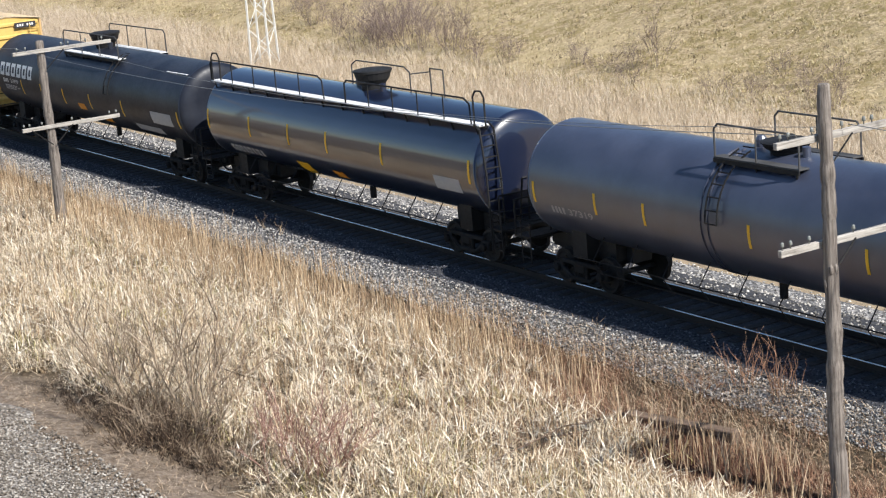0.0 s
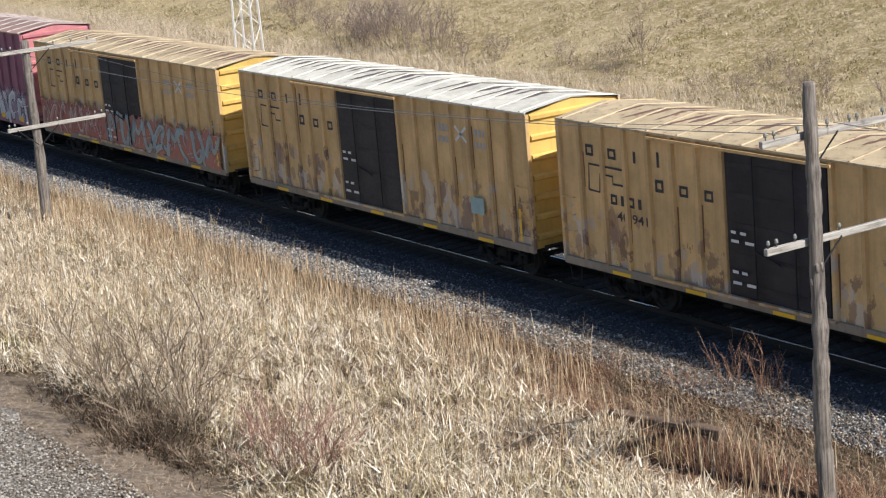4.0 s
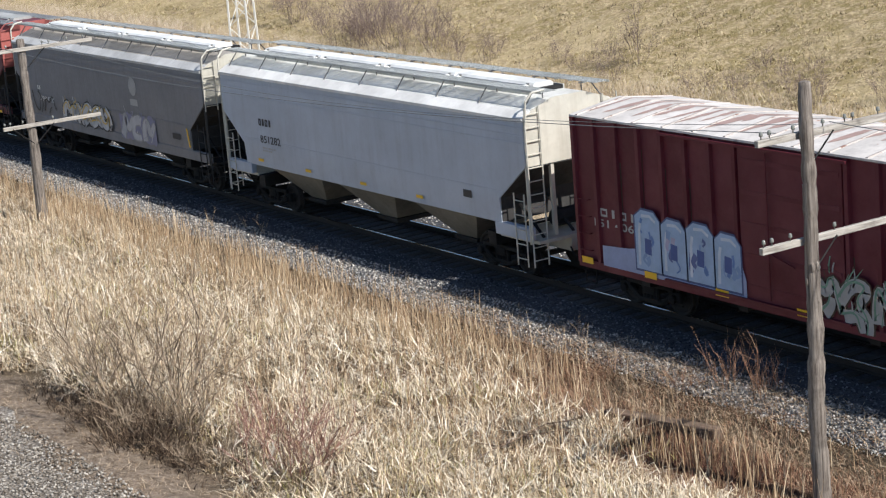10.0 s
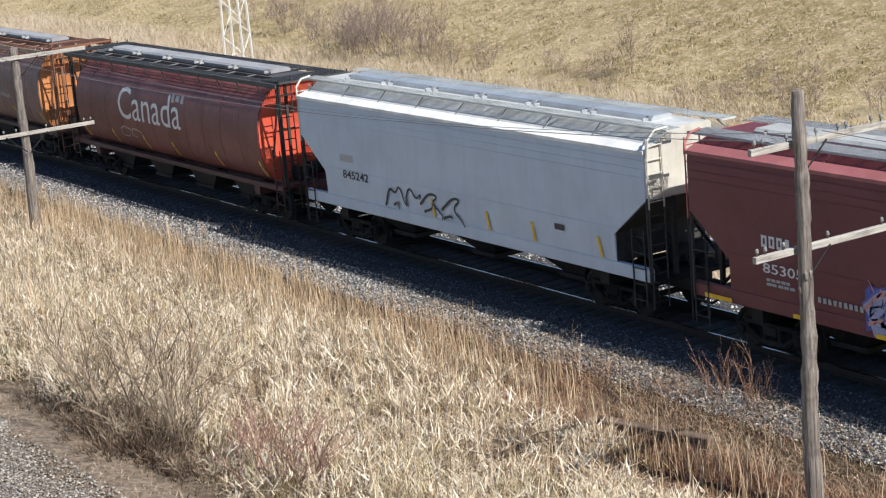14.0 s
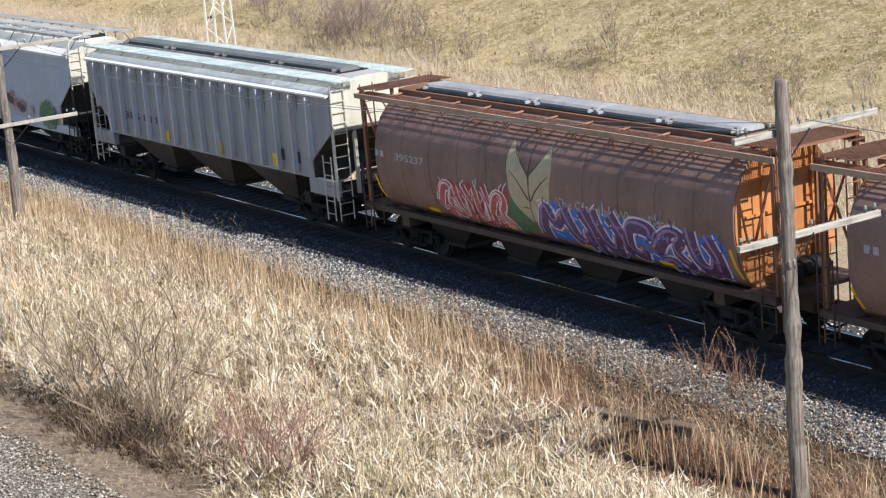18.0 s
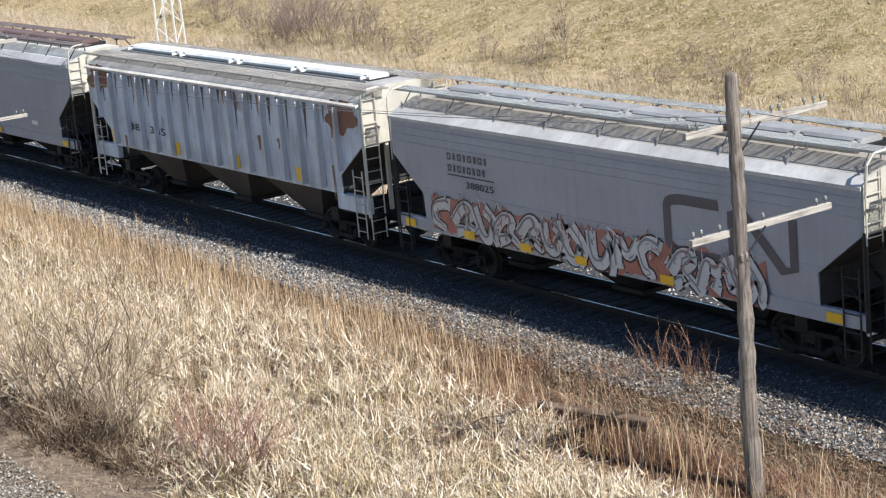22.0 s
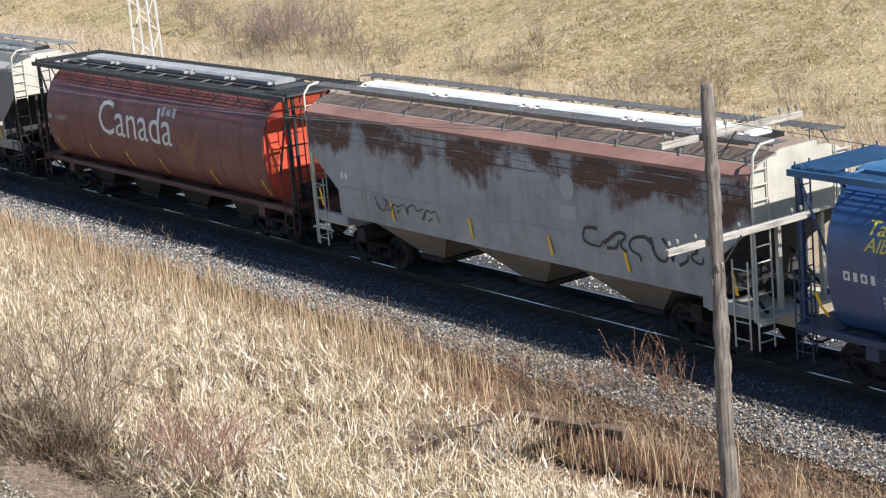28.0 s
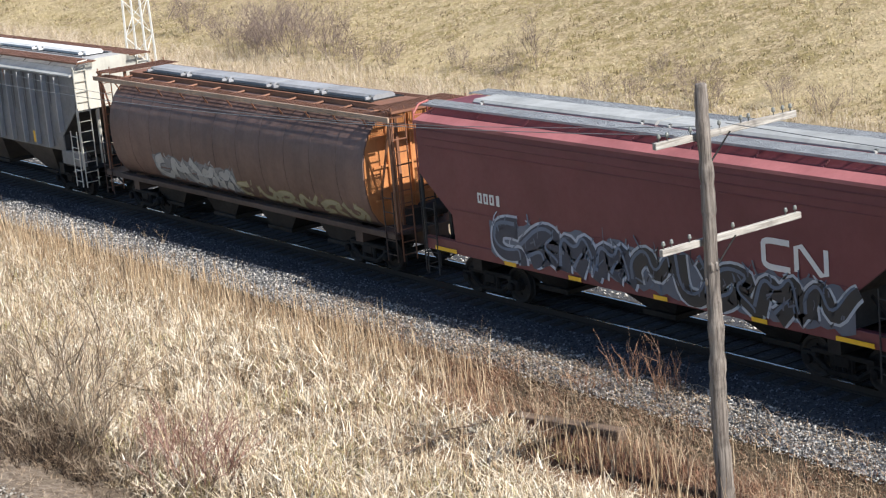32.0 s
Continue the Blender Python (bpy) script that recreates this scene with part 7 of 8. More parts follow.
for k, (a, b, top) in enumerate(((13.1, 12.2, 2.62), (12.15, 11.3, 2.52), (11.25, 10.35, 2.56), (10.3, 9.45, 2.46))):
    for grow, tone, off in ((0.05, (0.06, 0.09, 0.22), 0.007), (0.0, (0.33, 0.46, 0.64), 0.011)):
        bm = bmesh.new()
        m = (a + b) / 2
        quad(bm, [(h - a - grow, 1.2 - grow), (h - b + grow, 1.2 - grow), (h - b + grow, top - 0.2), (h - m + 0.25, top + grow), (h - m - 0.2, top + 0.02 + grow), (h - a - grow, top - 0.15)])
        lay(bm, OVER, off)
        part("sprayed_letter", bm, colour(tone), tag)
    bm = bmesh.new()
    quad(bm, [(h - m - 0.12, 1.6), (h - m + 0.12, 1.58), (h - m + 0.14, 1.95), (h - m - 0.1, 1.98)])
    lay(bm, OVER, 0.015)
    part("sprayed_letter", bm, colour((0.05, 0.1, 0.3)), tag)
    bm = bmesh.new()
    stroke(bm, [(h - a + 0.12, 1.3), (h - a + 0.15, top - 0.5), (h - a + 0.2, top - 0.3)], 0.09)
    stroke(bm, [(h - m - 0.2, top - 0.12), (h - m + 0.1, top - 0.1), (h - m + 0.3, top - 0.22)], 0.07)
    lay(bm, OVER, 0.015)
    part("sprayed_letter", bm, colour((0.58, 0.64, 0.72)), tag)
    smear = random.Random(60 + k)
    for i in range(5):
        q, z = h - smear.uniform(b + 0.12, a - 0.12), smear.uniform(1.25, top - 0.4)
        bm = bmesh.new()
        stroke(bm, rounded([(q, z + smear.uniform(0.15, 0.45)), (q + smear.uniform(-0.15, 0.15), z + 0.1), (q + smear.uniform(-0.05, 0.05), z)]), smear.uniform(0.06, 0.2), 0, 0.5)
        lay(bm, OVER, 0.013 + 0.0007 * i)
        part("sprayed_letter", bm, colour(smear.choice(((0.12, 0.22, 0.48), (0.22, 0.34, 0.56), (0.1, 0.14, 0.32), (0.42, 0.4, 0.55)))), tag)
graffiti(car, h - 7.2, h - 0.3, 1.1, 2.2, 8, None, (0.05, 0.03, 0.03), (0.38, 0.38, 0.37), (0.16, 0.3, 0.22), OVER, 14, "silver graffiti with black outlines", spikes=0.6)
roof_stains(car, 15.4, 4.66, 14, (0.4, 0.27, 0.23), 4)
for x in (-7.3, -4.9, -2.4, 0.2, 3.0, 6.6):
    panel(car, x - 0.22, x + 0.22, 1.02, 1.18, YELLOW, flat_side(1.54))
bm = bmesh.new()
for k in range(9):
    box(bm, 7.67, 7.7, -0.1 + 0.13 * k, -0.01 + 0.13 * k, 4.48, 4.62)
part("end_number", bm, WHITE_MARK, car, "white bars on the end")

# flat-sided hoppers
WHITE_CAR = paint("hopper_white", (0.46, 0.51, 0.585), 0.0, 0.22, 0.5, grime=(0.2, 0.19, 0.18), fade=0.06)
LIP_WHITE = paint("lip_white", (0.74, 0.73, 0.7), 0.0, 0.2, 0.5, grime=(0.3, 0.27, 0.23))
END_CREAM = paint("end_cream", (0.53, 0.51, 0.44), 0.04, 0.35, 0.5, grime=(0.3, 0.26, 0.2))
GREY_ROOF = paint("roof_grey", (0.68, 0.68, 0.64), 0.03, 0.3, 0.6, grime=(0.14, 0.12, 0.1))
WALK_GALV = paint("walk_galvanised", (0.5, 0.51, 0.48), 0.03, 0.25, 0.55)
HATCH_WHITE = paint("hatch_white", (0.8, 0.8, 0.77), 0.0, 0.12, 0.45)
HATCH_GREY = paint("hatch_grey", (0.38, 0.385, 0.37), 0.02, 0.3, 0.55)
GREY_CAR = paint("hopper_grey", (0.205, 0.207, 0.225), 0.0, 0.3, 0.5, grime=(0.09, 0.085, 0.08), fade=0.08)
FLAT = flat_side(1.507)


def slanted(car, xs_, z0, z1, surf=FLAT, w=0.1, slices=0, slant=-0.12):
    for x in xs_:
        panel(car, x - w / 2, x + w / 2, z0, z1, YELLOW, surf, slant=slant, slices=slices)


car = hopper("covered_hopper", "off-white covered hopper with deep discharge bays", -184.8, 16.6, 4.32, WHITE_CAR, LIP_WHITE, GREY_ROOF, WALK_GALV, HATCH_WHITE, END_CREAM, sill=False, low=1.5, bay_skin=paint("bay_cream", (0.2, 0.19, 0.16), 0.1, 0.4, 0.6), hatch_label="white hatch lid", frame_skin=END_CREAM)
h = 8.3
block_mark(car, h - 14.25, h - 13.4, 2.82, 3.04, 4, BLACK_MARK, FLAT, (), 0, "black reporting mark")
lettering(car, "851282", h - 14.2, h - 12.9, 2.28, 2.52, BLACK_MARK, FLAT, "black car number")
lines_of_bars(car, h - 14.1, h - 13.2, 1.98, 2.15, 2, GREY_MARK, FLAT, 2)
panel(car, h - 2.9, h - 2.5, 2.0, 2.2, BLACK_MARK, FLAT, "data_plate", "small black plate")
slanted(car, (-6.0, -3.0, 0.2, 3.2), 1.66, 1.75, w=0.35, slant=0)
car = hopper("covered_hopper", "grey covered hopper with silver graffiti letters", -202.83, 16.65, 4.22, GREY_CAR, paint("lip_dull_white", (0.52, 0.52, 0.51), 0.05, 0.3, 0.5), paint("roof_rusty_grey", (0.4, 0.365, 0.32), 0.12, 0.4, 0.6), WALK_GALV, HATCH_WHITE, END_CREAM, bay_skin=BLACK_STEEL, hatch_label="white hatch lid")
h = 8.325
bars(car, h - 14.5, h - 14.15, 2.5, 2.65, 2, WHITE_MARK, FLAT, 1)
lettering(car, "799478", h - 14.35, h - 12.95, 2.06, 2.26, WHITE_MARK, FLAT, "white car number")
graffiti(car, h - 12.0, h - 7.7, 1.5, 2.3, 5, None, (0.02, 0.02, 0.02), (0.55, 0.55, 0.56), (0.62, 0.42, 0.1), FLAT, 15, "silver bubble letters with black outlines", weight=0.52, spikes=0.05)
graffiti(car, h - 6.8, h - 4.0, 1.35, 2.3, 3, (0.24, 0.24, 0.36), (0.3, 0.3, 0.3), (0.5, 0.5, 0.52), None, FLAT, 16, "pale grey sprayed letters", weight=0.4, spikes=0.05)
graffiti(car, h - 15.2, h - 12.9, 1.6, 2.5, 2, None, None, (0.05, 0.05, 0.05), None, FLAT, 17, "thin black scrawl", weight=0.12)
blob(car, h - 5.5, 3.3, 0.3, 0.32, (0.4, 0.4, 0.4), FLAT, 3, name="company_mark", label="faded round company mark", ragged=0.05)
panel(car, h - 5.8, h - 5.2, 2.62, 2.85, GREY_MARK, FLAT, "data_panel")
slanted(car, (-7.1, 7.0), 1.55, 2.2)
panel(car, h - 2.6, h - 2.0, 1.75, 1.95, BLACK_MARK, FLAT, "data_plate")
CN_RED = paint("hopper_red", (0.15, 0.033, 0.04), 0.0, 0.12, 0.5, grime=(0.08, 0.03, 0.03), fade=0.08)
# lip and end: the body's red with sunlight mixed into the colour
RED_LIP = paint("lip_lit_red", (0.34, 0.115, 0.115), 0.0, 0.15, 0.5)
RED_END = paint("end_lit_red", (0.36, 0.1, 0.085), 0.0, 0.15, 0.5)
WALK_DULL = paint("walk_dull", (0.34, 0.35, 0.35), 0.0, 0.25, 0.55)


def red_hopper(right, length, label):
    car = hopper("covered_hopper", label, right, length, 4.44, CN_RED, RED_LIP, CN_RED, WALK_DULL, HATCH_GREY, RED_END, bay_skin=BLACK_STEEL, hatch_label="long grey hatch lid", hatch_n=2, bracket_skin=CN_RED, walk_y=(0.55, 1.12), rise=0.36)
    h = length / 2
    block_mark(car, h - 13.25, h - 12.3, 2.6, 2.86, 4, WHITE_MARK, FLAT, (1,), 0, "white reporting mark")
    worm_mark(car, h - 3.6, h - 1.85, 2.42, 2.98, WHITE_MARK, FLAT, 0.13)
    for x, w in ((-6.9, 0.9), (-4.3, 0.45), (-1.9, 0.45), (1.0, 0.45), (4.0, 0.45), (h - 1.2, 1.0)):
        panel(car, x - w / 2, x + w / 2, 1.17, 1.27, YELLOW, flat_side(1.525))
    return car


car = red_hopper(-220.86, 15.55, "dark red covered hopper with white mark and violet graffiti")
h = 7.775
lettering(car, "853054", h - 13.2, h - 11.7, 2.03, 2.25, WHITE_MARK, FLAT, "white car number")
bars(car, h - 11.55, h - 10.2, 1.64, 1.76, 9, GREY_MARK, FLAT, 3)
lines_of_bars(car, h - 13.1, h - 12.2, 1.72, 1.92, 2, GREY_MARK, FLAT, 1)
graffiti(car, h - 10.1, h - 5.5, 1.3, 2.25, 5, (0.07, 0.1, 0.4), (0.12, 0.14, 0.42), (0.36, 0.38, 0.56), (0.6, 0.28, 0.25), FLAT, 18, "blue and pale violet graffiti", weight=0.5)
panel(car, h - 4.0, h - 3.5, 1.75, 1.95, GREY_MARK, FLAT, "data_panel")
PALE_CAR = paint("hopper_pale", (0.53, 0.61, 0.7), 0.0, 0.14, 0.5, grime=(0.25, 0.22, 0.2), fade=0.06)
car = hopper("covered_hopper", "pale grey covered hopper with black scribbled graffiti", -237.95, 16.1, 4.25, PALE_CAR, HATCH_WHITE, paint("roof_light", (0.5, 0.51, 0.5), 0.0, 0.25, 0.6), WALK_GALV, paint("hatch_silver", (0.5, 0.52, 0.54), 0.0, 0.15, 0.3, metal=0.5), END_CREAM, bay_skin=BLACK_STEEL, hatch_n=6, hatch_label="silver hatch lid", rise=0.48)
h = 8.05
lettering(car, "845242", h - 13.8, h - 12.4, 2.06, 2.3, BLACK_MARK, FLAT, "black car number")
panel(car, h - 13.9, h - 13.2, 2.55, 2.75, GREY_MARK, FLAT, "data_panel", "faded grey panel")
graffiti(car, h - 11.5, h - 7.7, 1.5, 2.3, 4, None, None, (0.03, 0.03, 0.04), None, FLAT, 19, "black scribbled graffiti", weight=0.11, spikes=0.4)
slanted(car, (-1.0, 1.6, 3.6, 6.3), 1.5, 2.0)
panel(car, h - 3.6, h - 3.2, 1.95, 2.1, BLACK_MARK, FLAT, "data_plate")

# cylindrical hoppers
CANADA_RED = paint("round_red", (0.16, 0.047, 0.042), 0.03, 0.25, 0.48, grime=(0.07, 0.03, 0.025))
# brighter than the body: the sun on the end sheet is painted in
CANADA_END = paint("round_red_lit_end", (0.62, 0.085, 0.04), 0.0, 0.15, 0.5)
CANADA_SILL = paint("round_red_sill", (0.07, 0.022, 0.02), 0.05, 0.3, 0.6)
DECK_DARK = paint("deck_dark", (0.06, 0.06, 0.06), 0.05, 0.3, 0.6)
HATCH_DULL = paint("hatch_dull", (0.33, 0.33, 0.335), 0.03, 0.3, 0.5)
RS = ROUND_SIDE


def canada_car(right, length, label, number, leaf):
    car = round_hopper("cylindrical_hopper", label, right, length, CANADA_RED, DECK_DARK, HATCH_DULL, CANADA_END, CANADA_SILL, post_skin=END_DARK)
    h = length / 2
    lettering(car, "Canada", h - 11.45, h - 6.5, 2.45, 3.58, WHITE_MARK, RS, "large pale wordmark", 10, bold=0.0)
    bm = bmesh.new()
    quad(bm, [(h - 7.2, 3.34), (h - 7.0, 3.34), (h - 7.0, 3.62), (h - 7.2, 3.62)])
    quad(bm, [(h - 6.5, 3.34), (h - 6.3, 3.34), (h - 6.3, 3.62), (h - 6.5, 3.62)])
    quad(bm, [(h - 6.88, 3.38), (h - 6.63, 3.38), (h - 6.63, 3.58), (h - 6.88, 3.58)])
    lay(bm, RS, 0.007, 2)
    part("flag_mark", bm, GREY_MARK, car, "small pale flag above the wordmark")
    if number:
        bars(car, h - 15.35, h - 15.0, 2.62, 2.8, 2, GREY_MARK, RS, 2)
        lettering(car, number, h - 14.75, h - 13.9, 2.62, 2.8, GREY_MARK, RS, "pale car number", 2)
    slanted(car, (-6.7, -4.2, -1.6, 0.7, 3.9, 6.9), 1.45, 1.95, RS, 0.09, 4)
    if leaf:
        for k, (a, b) in enumerate((((2.6, 2.1), (1.6, 3.2)), ((2.6, 2.1), (3.5, 3.25)), ((2.6, 1.7), (2.6, 3.0)))):
            bm = bmesh.new()
            stroke(bm, [a, ((a[0] + b[0]) / 2 + 0.1, (a[1] + b[1]) / 2), b], 0.42, 0, 0.2)
            lay(bm, RS, 0.006, 6)
            part("ghost_mark", bm, colour((0.22, 0.085, 0.045)), car, "faded ghost of an older mark")
    return car


car = canada_car(-255.71, 16.2, "dark red cylindrical hopper with a pale wordmark and orange-red ends", "", False)
graffiti(car, -5.0 + 1.4, -1.6, 1.75, 2.2, 2, None, None, (0.4, 0.3, 0.28), None, RS, 20, "pale thin scrawl", 4, weight=0.14)
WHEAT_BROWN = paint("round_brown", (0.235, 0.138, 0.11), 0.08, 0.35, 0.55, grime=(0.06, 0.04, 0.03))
# orange end tone carries the sunlight that falls on it
WHEAT_END = paint("round_orange_lit_end", (0.5, 0.2, 0.065), 0.12, 0.4, 0.55, grime=(0.12, 0.05, 0.025))
WHEAT_DECK = paint("deck_brown", (0.22, 0.095, 0.05), 0.2, 0.3, 0.6)
WHEAT_EDGE = paint("board_edge_tan", (0.42, 0.3, 0.21), 0.25, 0.4, 0.6, grime=(0.14, 0.08, 0.05))
WHEAT_SILL = paint("round_brown_sill", (0.06, 0.035, 0.026), 0.1, 0.35, 0.65)


def wheat_mark(car, cx, z0, z1):
    """Two broad pale leaves with long thin tips on a dark stalk."""
    k = z1 - z0
    for s in (-1, 1):
        bm = bmesh.new()
        inner, outer = [], []
        for i in range(19):
            u = i / 18
            low = min(u / 0.4, 1.0)
            spread = max((u - 0.6) / 0.4, 0.0)
            inner.append((cx + s * (0.03 + 0.71 * spread ** 0.75), z0 + k * u))
            outer.append((cx + s * (0.05 + 0.8 * (1 - (1 - low) ** 2) + 0.07 * smooth01((u - 0.4) / 0.3) - 0.17 * max((u - 0.72) / 0.28, 0.0) ** 1.6), z0 + k * u))
        for i in range(18):
            q = [inner[i], outer[i], outer[i + 1], inner[i + 1]]
            quad(bm, q if s > 0 else q[::-1])
        lay(bm, RS, 0.007, 0)
        leaf = part("leaf_mark", bm, colour((0.5, 0.43, 0.28)), car, "pale straw-coloured leaf of the grain mark")
        bm = bmesh.new()
        stroke(bm, [(cx + s * 0.05, z0 + 0.28 * k), (cx + s * 0.25, z0 + 0.4 * k), (cx + s * 0.5, z0 + 0.52 * k), (cx + s * 0.8, z0 + 0.62 * k)], 0.06, 0, 0.4)
        lay(bm, RS, 0.011, 0)
        part("leaf_vein", bm, colour((0.09, 0.05, 0.035)), leaf, "dark vein")
    bm = bmesh.new()
    stroke(bm, [(cx, z0 - 0.1), (cx, z0 + 0.3 * k), (cx, z0 + 0.62 * k)], 0.07, 0, 0.7)
    for s in (-1, 1):
        stroke(bm, [(cx + s * 0.02, z0 + 0.6 * k), (cx + s * 0.3, z0 + 0.72 * k), (cx + s * 0.55, z0 + 0.84 * k), (cx + s * 0.75, z1)], 0.045, 0, 0.4)
    stroke(bm, [(cx, z0 + 0.62 * k), (cx + 0.05, z0 + 0.8 * k), (cx + 0.12, z1)], 0.045, 0, 0.4)
    lay(bm, RS, 0.012, 0)
    part("stalk_mark", bm, colour((0.09, 0.05, 0.035)), car, "dark stalk between two pale leaves")


car = round_hopper("cylindrical_hopper", "brown cylindrical hopper with grain mark and blue graffiti", -273.52, 16.7, WHEAT_BROWN, WHEAT_DECK, HATCH_DULL, WHEAT_END, WHEAT_SILL, post_skin=WHEAT_DECK, walk_z=4.36, edge_skin=WHEAT_EDGE)
h = 8.35
bars(car, h - 15.2, h - 14.7, 2.75, 2.92, 2, GREY_MARK, RS, 1)
lettering(car, "395392", h - 14.2, h - 12.8, 2.72, 2.92, GREY_MARK, RS, "pale car number", 2)
wheat_mark(car, h - 8.45, 1.85, 3.95)
lettering(car, "Canadian Wheat", h - 6.7, h - 4.1, 2.3, 2.52, GREY_MARK, RS, "faded pale lettering", 3)
graffiti(car, h - 10.0, h - 6.4, 1.42, 2.55, 4, (0.07, 0.18, 0.42), (0.6, 0.68, 0.74), (0.07, 0.2, 0.52), (0.4, 0.58, 0.74), RS, 21, "blue graffiti with pale edges", 6, weight=0.46)
slanted(car, (-7.2, -2.2, 1.2, 4.4, 7.1), 1.45, 1.95, RS, 0.09, 4)
car = round_hopper("cylindrical_hopper", "brown cylindrical hopper with red and purple graffiti", -291.5, 16.65, WHEAT_BROWN, WHEAT_DECK, HATCH_DULL, WHEAT_END, WHEAT_SILL, post_skin=WHEAT_DECK, walk_z=4.36, edge_skin=WHEAT_EDGE)
h = 8.325
bars(car, h - 15.6, h - 15.1, 2.75, 2.92, 2, GREY_MARK, RS, 1)
lettering(car, "395237", h - 14.6, h - 13.2, 2.72, 2.92, GREY_MARK, RS, "pale car number", 2)
wheat_mark(car, h - 8.5, 1.8, 3.82)
lettering(car, "The Canadian Wheat Board", h - 7.4, h - 3.0, 2.36, 2.6, GREY_MARK, RS, "faded pale lettering", 3)
graffiti(car, h - 12.6, h - 9.5, 1.4, 2.45, 4, (0.4, 0.04, 0.05), (0.85, 0.8, 0.8), (0.5, 0.1, 0.11), (0.75, 0.65, 0.65), RS, 22, "red and white spiky graffiti", 6, spikes=0.7)
blob(car, h - 9.1, 1.85, 0.6, 0.4, (0.05, 0.17, 0.08), RS, 41, 0.006, label="green sprayed patch", slices=5)
graffiti(car, h - 8.2, h - 1.5, 1.35, 2.45, 6, (0.04, 0.17, 0.62), (0.74, 0.66, 0.8), (0.1, 0.05, 0.14), (0.35, 0.22, 0.42), RS, 23, "purple graffiti over bright blue", 6, spikes=0.6)
for x in (-5.0, -1.3, 1.6, 4.6):
    panel(car, x - 0.25, x + 0.25, 1.35, 1.5, YELLOW, RS, slices=2)
slanted(car, (-7.3, 7.2), 1.5, 2.2, RS, 0.1, 5)

# ribbed hopper
RIB_GREY = paint("ribbed_grey", (0.33, 0.345, 0.37), 0.06, 0.42, 0.55, grime=(0.13, 0.12, 0.115), fade=0.08)
CYAN_WALK = paint("walk_cyan", (0.74, 0.83, 0.79), 0.03, 0.25, 0.5)
RIB_SIDE = flat_side(1.468)
# ribs paler than the recessed panels: the light on them is in colour
RIB_PALE = paint("rib_lit_pale", (0.52, 0.54, 0.57), 0.03, 0.3, 0.5, grime=(0.2, 0.19, 0.18))
# bay colour taken down to the darkness of the shade underneath
BAY_GREY = paint("bay_shade_grey", (0.055, 0.048, 0.042), 0.08, 0.35, 0.6)


RIB_ROOF = paint("ribbed_roof", (0.42, 0.41, 0.39), 0.2, 0.4, 0.6)
HATCH_DARK = paint("hatch_dark", (0.13, 0.14, 0.14), 0.1, 0.35, 0.55)
HATCH_BROWN = paint("hatch_brown", (0.15, 0.095, 0.085), 0.15, 0.3, 0.6)


def ribbed(right, length, top, label, skin, lip, walk_skin, hatch_skin, number, n=16, rib_skin=None, shade_reach=1.0, shade_rgb=(0.07, 0.065, 0.06), rust=3):
    car = hopper("ribbed_hopper", label, right, length, top, skin, lip, RIB_ROOF, walk_skin, hatch_skin, END_CREAM, sill=False, low=1.62, walk_y=(0.66, 1.34), rise=0.42, ribs=n, rib_skin=rib_skin or RIB_PALE, bay_skin=BAY_GREY, hatch_n=4, frame_skin=END_CREAM)
    h = length / 2
    if number:
        lettering(car, number, h - 14.0, h - 11.5, 2.28, 2.52, BLACK_MARK, RIB_SIDE, "dark car number")
    rnd = random.Random(int(-right))
    # tapering dark streaks beside the ribs: their shade drawn as colour
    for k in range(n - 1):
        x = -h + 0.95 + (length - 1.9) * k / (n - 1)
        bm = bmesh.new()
        low = top - 0.15 - rnd.uniform(0.5, 1.9) * shade_reach
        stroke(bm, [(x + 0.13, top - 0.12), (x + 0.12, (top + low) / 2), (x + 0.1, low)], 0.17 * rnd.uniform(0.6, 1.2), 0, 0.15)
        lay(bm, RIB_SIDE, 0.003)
        part("grime_drip", bm, colour(shade_rgb), car, "tapering dark streak painted as shade beside a rib")
    for k in range(rust):
        x = -h + 0.95 + (length - 1.9) * (rnd.randrange(n - 1) + rnd.uniform(0.3, 0.7)) / (n - 1)
        hi = rnd.choice((top - 0.1, top - 0.1, rnd.uniform(2.0, 3.2)))
        low = hi - rnd.uniform(0.3, 1.0)
        bm = bmesh.new()
        stroke(bm, rounded([(x, hi), (x + rnd.uniform(-0.06, 0.06), (hi + low) / 2), (x, low)]), rnd.uniform(0.1, 0.3), 0, 0.25)
        lay(bm, RIB_SIDE, 0.005)
        part("rust_streak", bm, colour((0.24, 0.12, 0.065)), car, "brown streak of rust")
    for x in (-6.9, -2.4, 1.4, 4.9):
        panel(car, x - 0.12, x + 0.12, 1.75, 2.15, YELLOW, RIB_SIDE)
    return car


car = ribbed(-309.6, 16.8, 4.17, "grimy grey ribbed hopper with pale roof walks", RIB_GREY, HATCH_WHITE, CYAN_WALK, HATCH_DARK, "385 811", shade_reach=0.4, shade_rgb=(0.14, 0.13, 0.125), rust=1)
for x in (5.35, 6.3):
    panel(car, x - 0.2, x + 0.2, 2.0, 2.35, BLACK_MARK, RIB_SIDE, "data_plate", "black square plate")

# more flat hoppers
SOFT_WHITE = paint("hopper_soft_white", (0.47, 0.525, 0.6), 0.0, 0.18, 0.5, grime=(0.22, 0.21, 0.2), fade=0.05)
car = hopper("covered_hopper", "off-white covered hopper with red and green sprayed patches", -328.06, 16.2, 4.1, SOFT_WHITE, LIP_WHITE, GREY_ROOF, WALK_GALV, HATCH_GREY, END_CREAM, bay_skin=BLACK_STEEL, hatch_n=8)
h = 8.1
